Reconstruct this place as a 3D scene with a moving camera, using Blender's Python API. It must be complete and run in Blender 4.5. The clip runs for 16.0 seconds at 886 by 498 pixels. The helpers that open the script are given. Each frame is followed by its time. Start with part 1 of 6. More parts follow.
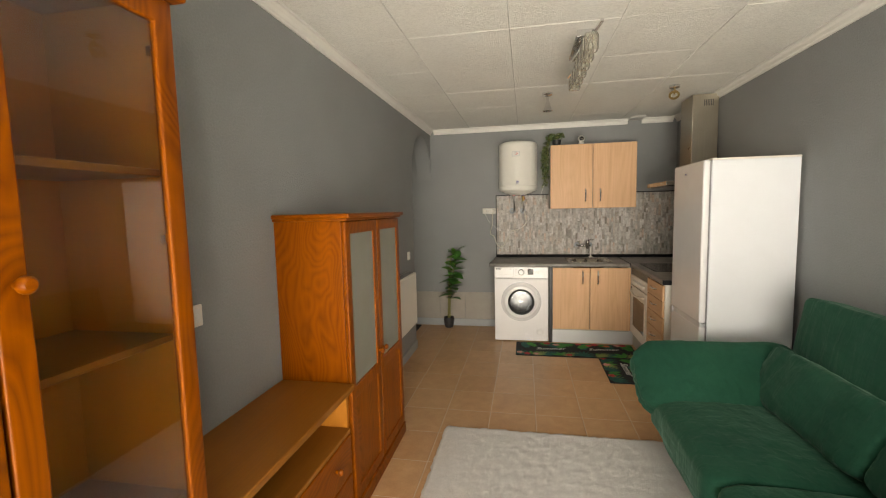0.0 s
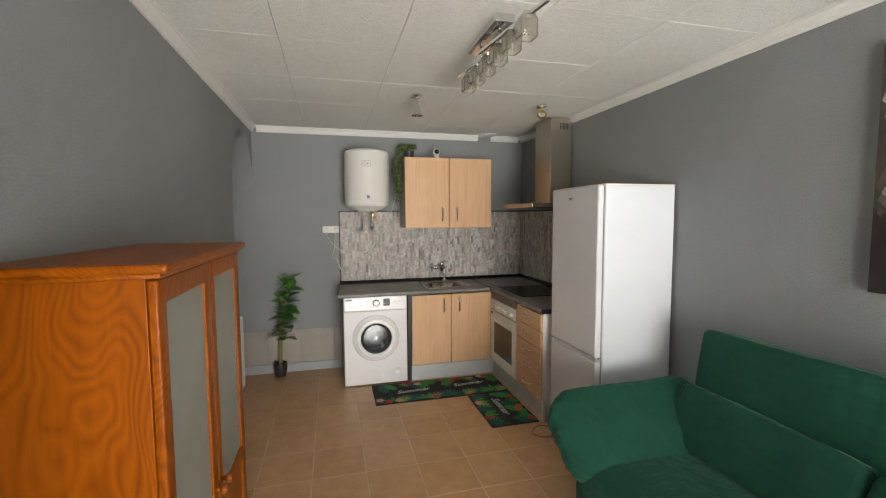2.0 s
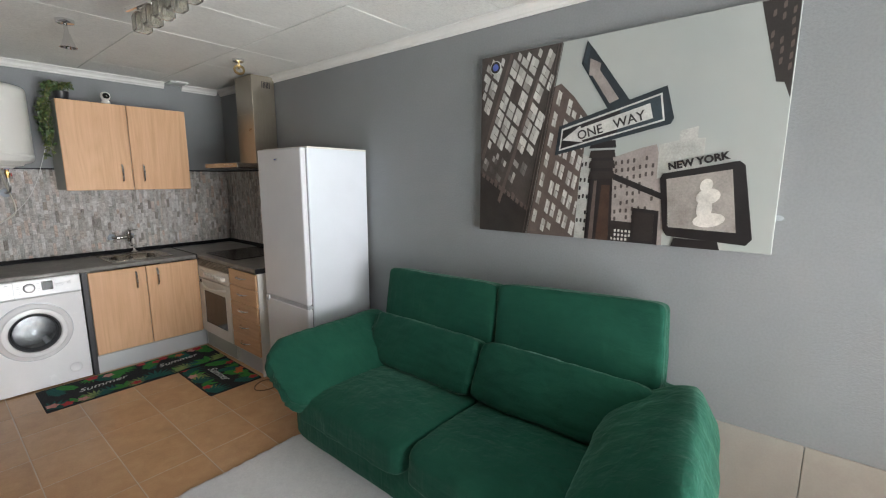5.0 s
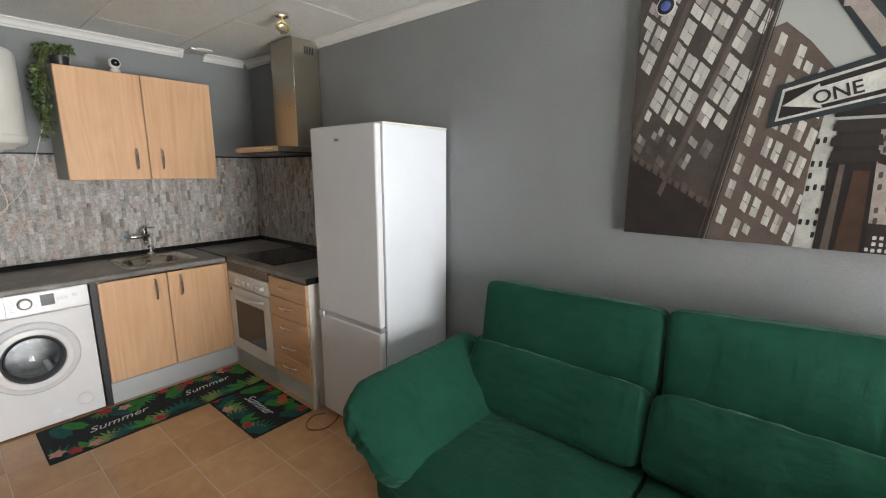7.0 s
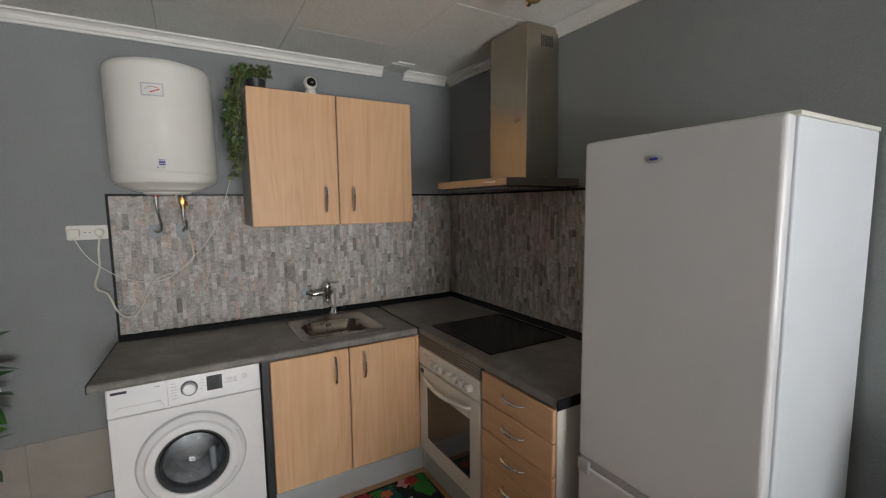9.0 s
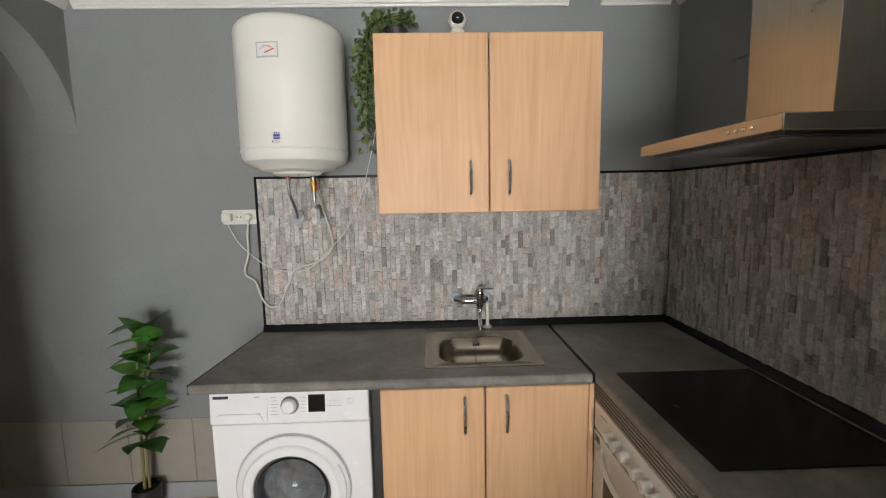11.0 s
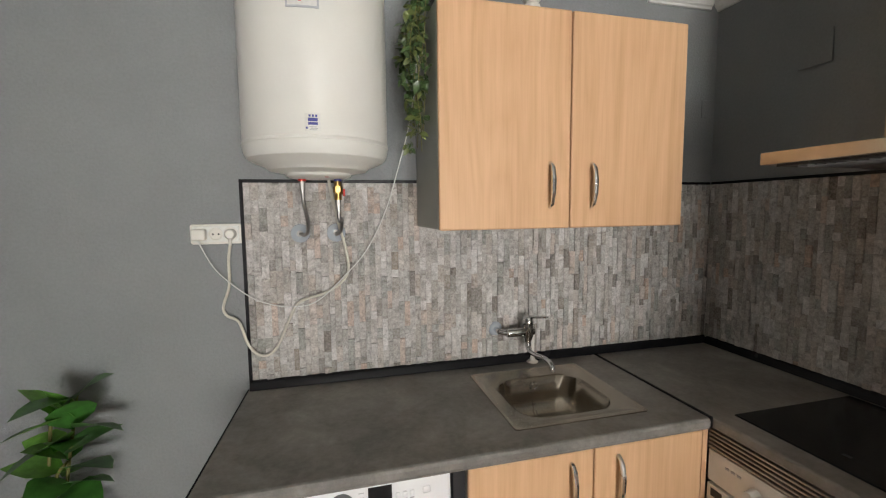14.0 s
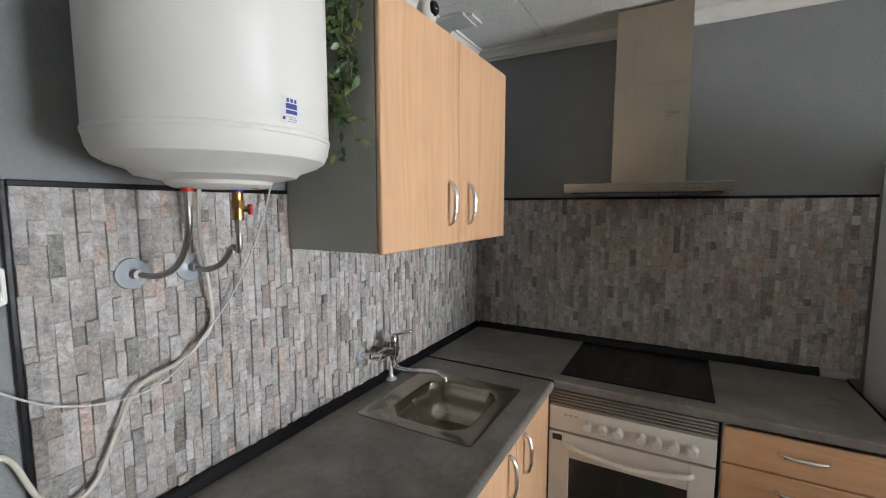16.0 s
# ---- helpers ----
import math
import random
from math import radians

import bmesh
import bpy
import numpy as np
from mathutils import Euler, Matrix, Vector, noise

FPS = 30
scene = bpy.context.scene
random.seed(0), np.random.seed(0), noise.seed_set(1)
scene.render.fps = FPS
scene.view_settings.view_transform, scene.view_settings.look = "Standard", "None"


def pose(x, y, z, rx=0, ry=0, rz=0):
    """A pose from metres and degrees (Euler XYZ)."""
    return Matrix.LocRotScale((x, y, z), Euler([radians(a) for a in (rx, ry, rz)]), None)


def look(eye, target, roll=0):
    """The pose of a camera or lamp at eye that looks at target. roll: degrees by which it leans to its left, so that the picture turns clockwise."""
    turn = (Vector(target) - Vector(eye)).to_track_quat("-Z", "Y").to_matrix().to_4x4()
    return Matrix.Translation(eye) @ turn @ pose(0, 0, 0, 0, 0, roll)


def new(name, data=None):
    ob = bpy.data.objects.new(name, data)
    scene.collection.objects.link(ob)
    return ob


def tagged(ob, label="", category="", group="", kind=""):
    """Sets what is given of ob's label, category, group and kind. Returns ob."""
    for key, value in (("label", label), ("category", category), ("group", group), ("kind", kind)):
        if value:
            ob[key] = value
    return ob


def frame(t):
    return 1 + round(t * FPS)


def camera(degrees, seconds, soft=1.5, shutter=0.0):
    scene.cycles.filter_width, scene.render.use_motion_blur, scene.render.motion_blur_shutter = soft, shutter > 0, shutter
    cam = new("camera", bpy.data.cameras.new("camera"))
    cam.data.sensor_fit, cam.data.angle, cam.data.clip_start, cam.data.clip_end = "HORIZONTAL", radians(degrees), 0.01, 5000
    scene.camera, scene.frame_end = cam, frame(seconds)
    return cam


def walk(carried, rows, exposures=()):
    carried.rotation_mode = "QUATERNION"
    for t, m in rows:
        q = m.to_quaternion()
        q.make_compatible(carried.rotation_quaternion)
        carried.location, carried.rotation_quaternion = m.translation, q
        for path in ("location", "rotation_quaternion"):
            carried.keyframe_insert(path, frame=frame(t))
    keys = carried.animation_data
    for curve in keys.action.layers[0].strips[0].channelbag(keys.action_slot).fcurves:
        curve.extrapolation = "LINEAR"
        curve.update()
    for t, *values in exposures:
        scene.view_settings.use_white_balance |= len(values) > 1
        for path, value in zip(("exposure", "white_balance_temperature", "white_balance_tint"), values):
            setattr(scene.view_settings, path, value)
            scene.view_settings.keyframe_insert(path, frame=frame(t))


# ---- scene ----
cam = camera(91.9, 16.0, soft=1.15)
PATH = [
    (0, (0.049, -0.19, 1.517), (-0.328, 1.765, 1.334), -1.3),
    (0.5, (-0.01, -0.016, 1.549), (-0.246, 1.965, 1.409), -1.1),
    (1, (-0.187, 0.284, 1.576), (-0.188, 2.279, 1.433), -0.8),
    (1.5, (-0.294, 0.506, 1.589), (-0.052, 2.486, 1.441), -0.4),
    (2, (-0.392, 0.6, 1.608), (0.111, 2.53, 1.46), -0.3),
    (2.5, (-0.482, 0.499, 1.609), (0.269, 2.348, 1.468), -0.2),
    (3, (-0.557, 0.382, 1.609), (0.479, 2.087, 1.474), -0.1),
    (3.5, (-0.559, 0.34, 1.618), (0.631, 1.938, 1.45), -0.1),
    (4, (-0.581, 0.282, 1.592), (0.765, 1.746, 1.376), -0.4),
    (4.2, (-0.552, 0.283, 1.599), (0.84, 1.699, 1.356), -0.3),
    (6.3, (-0.322, 0.828, 1.585), (1.293, 1.949, 1.218), 0.2),
    (6.5, (-0.297, 0.943, 1.582), (1.283, 2.114, 1.216), 0.2),
    (7, (-0.283, 1.247, 1.576), (1.23, 2.501, 1.206), -0.0),
    (7.5, (-0.225, 1.552, 1.59), (1.161, 2.944, 1.214), -0.2),
    (8, (-0.181, 1.892, 1.603), (1.062, 3.422, 1.266), -0.4),
    (8.5, (-0.106, 2.192, 1.612), (1.018, 3.824, 1.34), -0.5),
    (9, (0.057, 2.469, 1.611), (1.064, 4.184, 1.399), -0.7),
    (9.5, (0.219, 2.62, 1.616), (1.059, 4.425, 1.425), -0.8),
    (10, (0.325, 2.801, 1.589), (0.923, 4.7, 1.398), -0.8),
    (10.2, (0.378, 2.887, 1.584), (0.861, 4.817, 1.379), -0.9),
    (12.3, (0.659, 3.218, 1.532), (0.367, 5.177, 1.255), -0.9),
    (12.5, (0.635, 3.24, 1.542), (0.382, 5.204, 1.258), -0.8),
    (13, (0.445, 3.314, 1.556), (0.359, 5.294, 1.288), -0.6),
    (13.5, (0.22, 3.407, 1.563), (0.394, 5.387, 1.341), -0.4),
    (14, (0.004, 3.569, 1.567), (0.503, 5.497, 1.38), -0.6),
    (14.5, (-0.176, 3.724, 1.591), (0.642, 5.54, 1.414), -0.5),
    (15, (-0.363, 3.871, 1.596), (0.777, 5.505, 1.424), -0.5),
    (15.5, (-0.497, 4.004, 1.609), (0.951, 5.371, 1.424), -0.4),
    (16, (-0.604, 4.178, 1.63), (1.138, 5.14, 1.434), -0.0),
]
walk(cam, [(t, look(eye, target, roll)) for t, eye, target, roll in PATH], [(0, -0.13, 7950, 10), (1.5, -0.15, 7050, 10), (3, -0.04, 6650, 10), (4, -0.16, 6200, 10), (7.5, -0.02, 6500, 10), (8.5, -0.42, 6400, 10), (9.0, -0.52, 6450, 10), (9.5, -0.4, 6500, 10), (10, -0.18, 6600, 10), (12.5, 0.18, 6500, 10), (14.5, 0.09, 6750, 10), (16, 0.27, 6050, 10)])

# ---- light ----
world = bpy.data.worlds.new("sky")
scene.world = world
world.use_nodes = True
wn = world.node_tree.nodes
sky = wn.new("ShaderNodeTexSky")
sky.sky_type, sky.sun_disc = "NISHITA", False
sky.sun_elevation, sky.sun_rotation = radians(48), radians(35)
world.node_tree.links.new(sky.outputs[0], wn["Background"].inputs[0])
wn["Background"].inputs[1].default_value = 0.12

sun_lamp = new("sun", bpy.data.lights.new("sun", "SUN"))
sun_lamp.data.energy, sun_lamp.data.angle, sun_lamp.data.color = 3.0, radians(0.5), (1.0, 0.95, 0.88)
sun_lamp.matrix_world = pose(0, 0, 6, 42, 0, -215)

# daylight that enters by the glazed door at the end of the room
daylight = new("daylight", bpy.data.lights.new("daylight", "AREA"))
daylight.data.shape, daylight.data.size, daylight.data.size_y = "RECTANGLE", 1.85, 1.8
daylight.data.spread = radians(108)
daylight.data.energy, daylight.data.color = 80, (0.99, 0.985, 0.97)
daylight.matrix_world = pose(0.42, -1.66, 0.95, 103, 0, 0)
scene.view_settings.exposure = 0.0

# ---- building tools ----
ROOT = {}


def join(*bms):
    out = bmesh.new()
    for b in bms:
        me = bpy.data.meshes.new("tmp")
        b.to_mesh(me)
        out.from_mesh(me)
        bpy.data.meshes.remove(me)
        b.free()
    return out


def bx(x0, x1, y0, y1, z0, z1, bev=0.0, seg=2):
    b = bmesh.new()
    bmesh.ops.create_cube(b, size=1)
    for v in b.verts:
        v.co = Vector(((x0 + x1) / 2 + v.co.x * (x1 - x0), (y0 + y1) / 2 + v.co.y * (y1 - y0), (z0 + z1) / 2 + v.co.z * (z1 - z0)))
    if bev:
        bmesh.ops.bevel(b, geom=b.edges[:], offset=bev, segments=seg, affect="EDGES", profile=0.5)
    return b


def turned(profile, centre=(0, 0, 0), axis="z", seg=32, arc=(0, 360), cap=False):
    """Spins a profile of (radius, height) round an axis through centre."""
    b = bmesh.new()
    full = arc[1] - arc[0] >= 360
    n = seg if full else seg + 1
    rings = []
    for r, h in profile:
        ring = []
        for k in range(n):
            a = radians(arc[0] + (arc[1] - arc[0]) * k / seg)
            u, w = r * math.cos(a), r * math.sin(a)
            p = {"z": (u, w, h), "x": (h, u, w), "y": (w, h, u)}[axis]
            ring.append(b.verts.new(Vector(centre) + Vector(p)))
        rings.append(ring)
    for ra, rb in zip(rings, rings[1:]):
        for k in range(seg):
            b.faces.new((ra[k], ra[(k + 1) % n], rb[(k + 1) % n], rb[k]))
    if full and cap:
        for ring, flip in ((rings[0], True), (rings[-1], False)):
            if (ring[0].co - ring[seg // 2].co).length > 1e-5:
                b.faces.new(ring[::-1] if flip else ring)
    bmesh.ops.remove_doubles(b, verts=b.verts[:], dist=1e-6)
    bmesh.ops.recalc_face_normals(b, faces=b.faces[:])
    return b


def rod(p, q, r0, r1=None, seg=12):
    p, q = Vector(p), Vector(q)
    b = turned([(r0, 0), (r0 if r1 is None else r1, (q - p).length)], seg=seg, cap=True)
    b.transform(Matrix.Translation(p) @ (q - p).to_track_quat("Z", "Y").to_matrix().to_4x4())
    return b


def spline(pts, per=8):
    pts = [Vector(p) for p in pts]
    full = [2 * pts[0] - pts[1]] + pts + [2 * pts[-1] - pts[-2]]
    out = []
    for a, b, c, d in zip(full, full[1:], full[2:], full[3:]):
        for k in range(per):
            t = k / per
            out.append(0.5 * (2 * b + (c - a) * t + (2 * a - 5 * b + 4 * c - d) * t * t + (3 * b - a - 3 * c + d) * t ** 3))
    return out + [pts[-1]]


def tube(pts, r, seg=8, per=8, smooth=True):
    pts = spline(pts, per) if smooth else [Vector(p) for p in pts]
    b, rings = bmesh.new(), []
    up = Vector((0.13, 0.21, 0.97)).normalized()
    for k, p in enumerate(pts):
        d = (pts[min(k + 1, len(pts) - 1)] - pts[max(k - 1, 0)]).normalized()
        s = d.cross(up).normalized()
        w = s.cross(d)
        up = w
        rad = r[k * (len(r) - 1) // max(1, len(pts) - 1)] if isinstance(r, (list, tuple)) else r
        rings.append([b.verts.new(p + rad * (math.cos(2 * math.pi * j / seg) * s + math.sin(2 * math.pi * j / seg) * w)) for j in range(seg)])
    for ra, rb in zip(rings, rings[1:]):
        for j in range(seg):
            b.faces.new((ra[j], ra[(j + 1) % seg], rb[(j + 1) % seg], rb[j]))
    b.faces.new(rings[0][::-1]), b.faces.new(rings[-1])
    bmesh.ops.recalc_face_normals(b, faces=b.faces[:])
    return b


def sheet(pts, thick=0.0, normal=(0, 0, 1)):
    """A flat polygon, thickened along normal."""
    b = bmesh.new()
    f = b.faces.new([b.verts.new(Vector(p)) for p in pts])
    f.normal_update()
    if f.normal.dot(Vector(normal)) < 0:
        f.normal_flip()
    if thick:
        r = bmesh.ops.extrude_face_region(b, geom=[f])
        for v in [e for e in r["geom"] if isinstance(e, bmesh.types.BMVert)]:
            v.co += Vector(normal) * thick
        bmesh.ops.recalc_face_normals(b, faces=b.faces[:])
    return b


def pillow(sx, sy, sz, k=4.0, cuts=20, fold=0.0, puff=0.0, seed=0, pull=None):
    """A soft stuffed block round the origin, of half sizes sx, sy, sz, with folds."""
    b = bmesh.new()
    bmesh.ops.create_cube(b, size=2)
    bmesh.ops.subdivide_edges(b, edges=b.edges[:], cuts=cuts, use_grid_fill=True)
    off = Vector((seed * 3.7, seed * 1.3, seed * 7.1))
    for v in b.verts:
        p = v.co
        m = (abs(p.x) ** k + abs(p.y) ** k + abs(p.z) ** k) ** (1 / k)
        s = p / m
        q = Vector((s.x * sx, s.y * sy, s.z * sz))
        if puff:
            big = max(range(3), key=lambda a: -(sx, sy, sz)[a])
            others = [a for a in range(3) if a != big]
            q[big] += puff * s[big] * (1 - s[others[0]] ** 2) * (1 - s[others[1]] ** 2)
        if fold:
            n1 = noise.noise((q + off) * 3.1)
            n2 = noise.noise(Vector((q.x * 7, q.y * 16, q.z * 7)) + off)
            n3 = noise.noise(Vector((q.x * 25, q.y * 9, q.z * 25)) + off)
            n4 = 1 - abs(noise.noise(Vector((q.x * 30, q.y * 5 + q.x * 6, q.z * 14)) + off)) * 2.2
            q += s.normalized() * fold * (n1 + 0.5 * n2 + 0.3 * n3 - 0.28 * max(0, n4) ** 3)
        if pull:
            q = pull(q, s)
        v.co = q
    return b


def rounded_loop(x0, x1, y0, y1, r, z, n=6):
    out = []
    for cx, cy, a0 in ((x1 - r, y1 - r, 0), (x0 + r, y1 - r, 90), (x0 + r, y0 + r, 180), (x1 - r, y0 + r, 270)):
        for k in range(n + 1):
            a = radians(a0 + 90 * k / n)
            out.append((cx + r * math.cos(a), cy + r * math.sin(a), z))
    return out


def loops(*rings, cap=True):
    b = bmesh.new()
    vs = [[b.verts.new(p) for p in ring] for ring in rings]
    for ra, rb in zip(vs, vs[1:]):
        for k in range(len(ra)):
            b.faces.new((ra[k], ra[(k + 1) % len(ra)], rb[(k + 1) % len(rb)], rb[k]))
    if cap:
        b.faces.new(vs[-1])
    bmesh.ops.recalc_face_normals(b, faces=b.faces[:])
    return b


def moved(b, m):
    b.transform(m)
    return b


def smooth_by(b, angle=40):
    for f in b.faces:
        f.smooth = True
    lim = radians(angle)
    for f in b.faces:
        if f.calc_area() > 0.002 and all(len(e.link_faces) == 2 and e.calc_face_angle(0) > 0.16 for e in f.edges):
            f.smooth = False
    for e in b.edges:
        if len(e.link_faces) == 2 and e.calc_face_angle(0) > lim:
            e.smooth = False


def mesh_of(name, b, material, smooth=40):
    if smooth:
        smooth_by(b, smooth)
    me = bpy.data.meshes.new(name)
    b.to_mesh(me)
    b.free()
    me.materials.append(material)
    return me


def thing(name, x, y, z, label, category, group="", kind=""):
    ob = new(name)
    ob.location, ob.empty_display_size = (x, y, z), 0.05
    ROOT[ob] = Vector((x, y, z))
    return tagged(ob, label, category, group, kind)


def part(name, b, material, parent, label="", smooth=40):
    """Links a bmesh, given in world places, as one mesh object under a thing or part."""
    b.transform(Matrix.Translation(-ROOT[parent]))
    ob = new(name, mesh_of(name, b, material, smooth))
    ob.parent = parent
    ROOT[ob] = ROOT[parent]
    return tagged(ob, label)


def solo(name, b, material, label="", category="", group="", kind="", smooth=40):
    """A thing of one mesh, its origin at its base."""
    xs = [v.co for v in b.verts]
    lo = Vector([min(c[i] for c in xs) for i in range(3)])
    hi = Vector([max(c[i] for c in xs) for i in range(3)])
    o = Vector(((lo.x + hi.x) / 2, (lo.y + hi.y) / 2, lo.z))
    b.transform(Matrix.Translation(-o))
    ob = new(name, mesh_of(name, b, material, smooth))
    ob.location = o
    ROOT[ob] = o
    return tagged(ob, label, category, group, kind)

# ---- materials ----
class Nodes:
    """A node material in the making."""

    def __init__(self, name, rough=0.5, metal=0.0, **inputs):
        self.m = bpy.data.materials.new(name)
        self.m.use_nodes = True
        self.t = self.m.node_tree
        self.b = self.t.nodes["Principled BSDF"]
        self.b.inputs["Roughness"].default_value, self.b.inputs["Metallic"].default_value = rough, metal
        for k, v in inputs.items():
            self.b.inputs[k.replace("_", " ")].default_value = v
        self.co = None

    def add(self, kind, **sets):
        n = self.t.nodes.new(kind)
        for k, v in sets.items():
            n.inputs[k.replace("_", " ")].default_value = v
        return n

    def link(self, a, b):
        self.t.links.new(a, b)

    def spread(self, pick):
        """World places, shifted for each piece by its random number."""
        geo, mul, put = self.add("ShaderNodeNewGeometry"), self.add("ShaderNodeVectorMath"), self.add("ShaderNodeVectorMath")
        mul.operation, put.operation = "SCALE", "ADD"
        mul.inputs[0].default_value = (17.0, 31.0, 23.0)
        self.link(pick, mul.inputs["Scale"])
        self.link(geo.outputs["Position"], put.inputs[0])
        self.link(mul.outputs[0], put.inputs[1])
        return put.outputs[0]

    def where(self, sx=1, sy=1, sz=1, rot=(0, 0, 0), per_object=False):
        tc, mp = self.add("ShaderNodeTexCoord"), self.add("ShaderNodeMapping")
        mp.inputs["Scale"].default_value, mp.inputs["Rotation"].default_value = (sx, sy, sz), rot
        self.link(tc.outputs["Object"], mp.inputs["Vector"])
        if per_object:
            oi, mul = self.add("ShaderNodeObjectInfo"), self.add("ShaderNodeVectorMath")
            mul.operation = "SCALE"
            mul.inputs[0].default_value = (17.0, 31.0, 23.0)
            self.link(oi.outputs["Random"], mul.inputs["Scale"])
            self.link(mul.outputs[0], mp.inputs["Location"])
        return mp.outputs[0]

    def noise(self, at, scale, detail=4, rough=0.55, distort=0.0):
        n = self.add("ShaderNodeTexNoise", Scale=scale, Detail=detail, Roughness=rough, Distortion=distort)
        self.link(at, n.inputs["Vector"])
        return n.outputs["Fac"]

    def ramp(self, fac, *stops):
        r = self.t.nodes.new("ShaderNodeValToRGB")
        e = r.color_ramp.elements
        while len(e) < len(stops):
            e.new(0.5)
        for el, (p, c) in zip(e, stops):
            el.position, el.color = p, (*c, 1) if len(c) == 3 else c
        self.link(fac, r.inputs[0])
        return r.outputs[0]

    def mix(self, fac, a, b, mode="MIX"):
        n = self.t.nodes.new("ShaderNodeMix")
        n.data_type, n.blend_type = "RGBA", mode
        for sock, v in ((n.inputs[0], fac), (n.inputs[6], a), (n.inputs[7], b)):
            if hasattr(v, "is_output"):
                self.link(v, sock)
            else:
                sock.default_value = v if not isinstance(v, tuple) else (*v[:3], 1)
        return n.outputs[2]

    def colour(self, c):
        if isinstance(c, tuple):
            self.b.inputs["Base Color"].default_value = (*c[:3], 1)
        else:
            self.link(c, self.b.inputs["Base Color"])

    def rough(self, fac, lo, hi):
        n = self.add("ShaderNodeMapRange")
        n.inputs["To Min"].default_value, n.inputs["To Max"].default_value = lo, hi
        self.link(fac, n.inputs["Value"])
        self.link(n.outputs[0], self.b.inputs["Roughness"])

    def bump(self, height, strength, dist=0.002):
        n = self.add("ShaderNodeBump", Strength=strength, Distance=dist)
        self.link(height, n.inputs["Height"])
        if self.b.inputs["Normal"].links:
            self.link(self.b.inputs["Normal"].links[0].from_socket, n.inputs["Normal"])
        self.link(n.outputs[0], self.b.inputs["Normal"])


def shade(c, k):
    return tuple(min(1, v * k) for v in c)


def plain(name, c, rough=0.4, metal=0.0, vary=0.12, scale=9.0, fine=120.0, bump=0.05, per_object=False, **inputs):
    """A surface with clouds and grain of its colour."""
    n = Nodes(name, rough, metal, **inputs)
    at = n.where(per_object=per_object)
    big, small = n.noise(at, scale), n.noise(at, fine, 2)
    n.colour(n.mix(0.35, n.ramp(big, (0.3, shade(c, 1 - vary)), (0.7, shade(c, 1 + vary))), n.ramp(small, (0.3, shade(c, 1 - vary)), (0.7, shade(c, 1 + vary)))))
    n.rough(big, max(0.02, rough * 0.85), min(1, rough * 1.15))
    if bump:
        n.bump(small, bump, 0.001)
    return n.m


def plaster(name, c):
    n = Nodes(name, 0.75, Specular_IOR_Level=0.25)
    at = n.where()
    big, mid, fine = n.noise(at, 1.3, 5), n.noise(at, 100, 3, 0.6), n.noise(at, 210, 2)
    n.colour(n.mix(0.3, n.ramp(big, (0.3, shade(c, 0.9)), (0.7, shade(c, 1.08))), n.ramp(mid, (0.35, shade(c, 0.86)), (0.65, shade(c, 1.12)))))
    n.rough(big, 0.55, 0.75)
    n.bump(mid, 0.6, 0.0042)
    n.bump(fine, 0.35, 0.0018)
    return n.m


def timber(name, dark, light, axis, lines=55.0, rough=0.35, fine=0.35, coat=0.2, stretch=0.3, warp=11.0, figure=1.0, shine=0.3, figure_size=2.6):
    """Wood with growth rings that run along an axis and bend round figures."""
    n = Nodes(name, rough, Coat_Weight=coat, Coat_Roughness=0.25, Specular_IOR_Level=shine)
    k = "xyz".index(axis)
    s = [1.0, 1.0, 1.0]
    s[k] = stretch
    at = n.where(*s, per_object=True)
    bend = n.noise(at, figure_size, 2, 0.45, 0.4)
    across = n.add("ShaderNodeVectorMath")
    across.operation = "DOT_PRODUCT"
    n.link(n.where(), across.inputs[0])
    across.inputs[1].default_value = [0.0 if a == k else lines for a in range(3)]
    mul = n.add("ShaderNodeMath")
    mul.operation = "MULTIPLY_ADD"
    n.link(bend, mul.inputs[0])
    mul.inputs[1].default_value = warp
    n.link(across.outputs["Value"], mul.inputs[2])
    fr = n.add("ShaderNodeMath")
    fr.operation = "PINGPONG"
    n.link(mul.outputs[0], fr.inputs[0])
    fr.inputs[1].default_value = 0.5
    s2 = [90.0, 90.0, 90.0]
    s2[k] = 2.5
    grain = n.noise(n.where(*s2, per_object=True), 1.6, 3, 0.6)
    mid = tuple((a + b) / 2 for a, b in zip(dark, light))
    rings = n.ramp(fr.outputs[0], (0.0, dark), (0.2, mid), (0.5, light))
    s3 = [14.0, 14.0, 14.0]
    s3[k] = 0.9
    streak = n.noise(n.where(*s3, per_object=True), 1.5, 4, 0.6, 0.3)
    rings = n.mix(n.ramp(streak, (0.3, (figure,) * 3), (0.7, (figure * 0.35,) * 3)), mid, rings)
    c = n.mix(fine, rings, n.ramp(grain, (0.3, dark), (0.65, light)))
    c = n.mix(0.35, c, n.ramp(streak, (0.3, dark), (0.7, light)))
    n.colour(n.mix(0.25, c, n.ramp(n.noise(at, 1.3, 3), (0.3, shade(mid, 0.85)), (0.7, shade(light, 1.05)))))
    n.bump(grain, 0.08, 0.0006)
    n.rough(grain, rough * 0.8, rough * 1.2)
    return n.m


GREY_WALL = plaster("grey_textured_wall_paint", (0.255, 0.265, 0.272))
# Pale paint for unseen hall walls, chosen to brighten the hall by bounce.
HALL_BOUNCE = plaster("pale_bounce_paint", (0.62, 0.61, 0.58))
WHITE_TRIM = plain("white_painted_moulding", (0.78, 0.77, 0.74), 0.45, vary=0.04, bump=0.03)


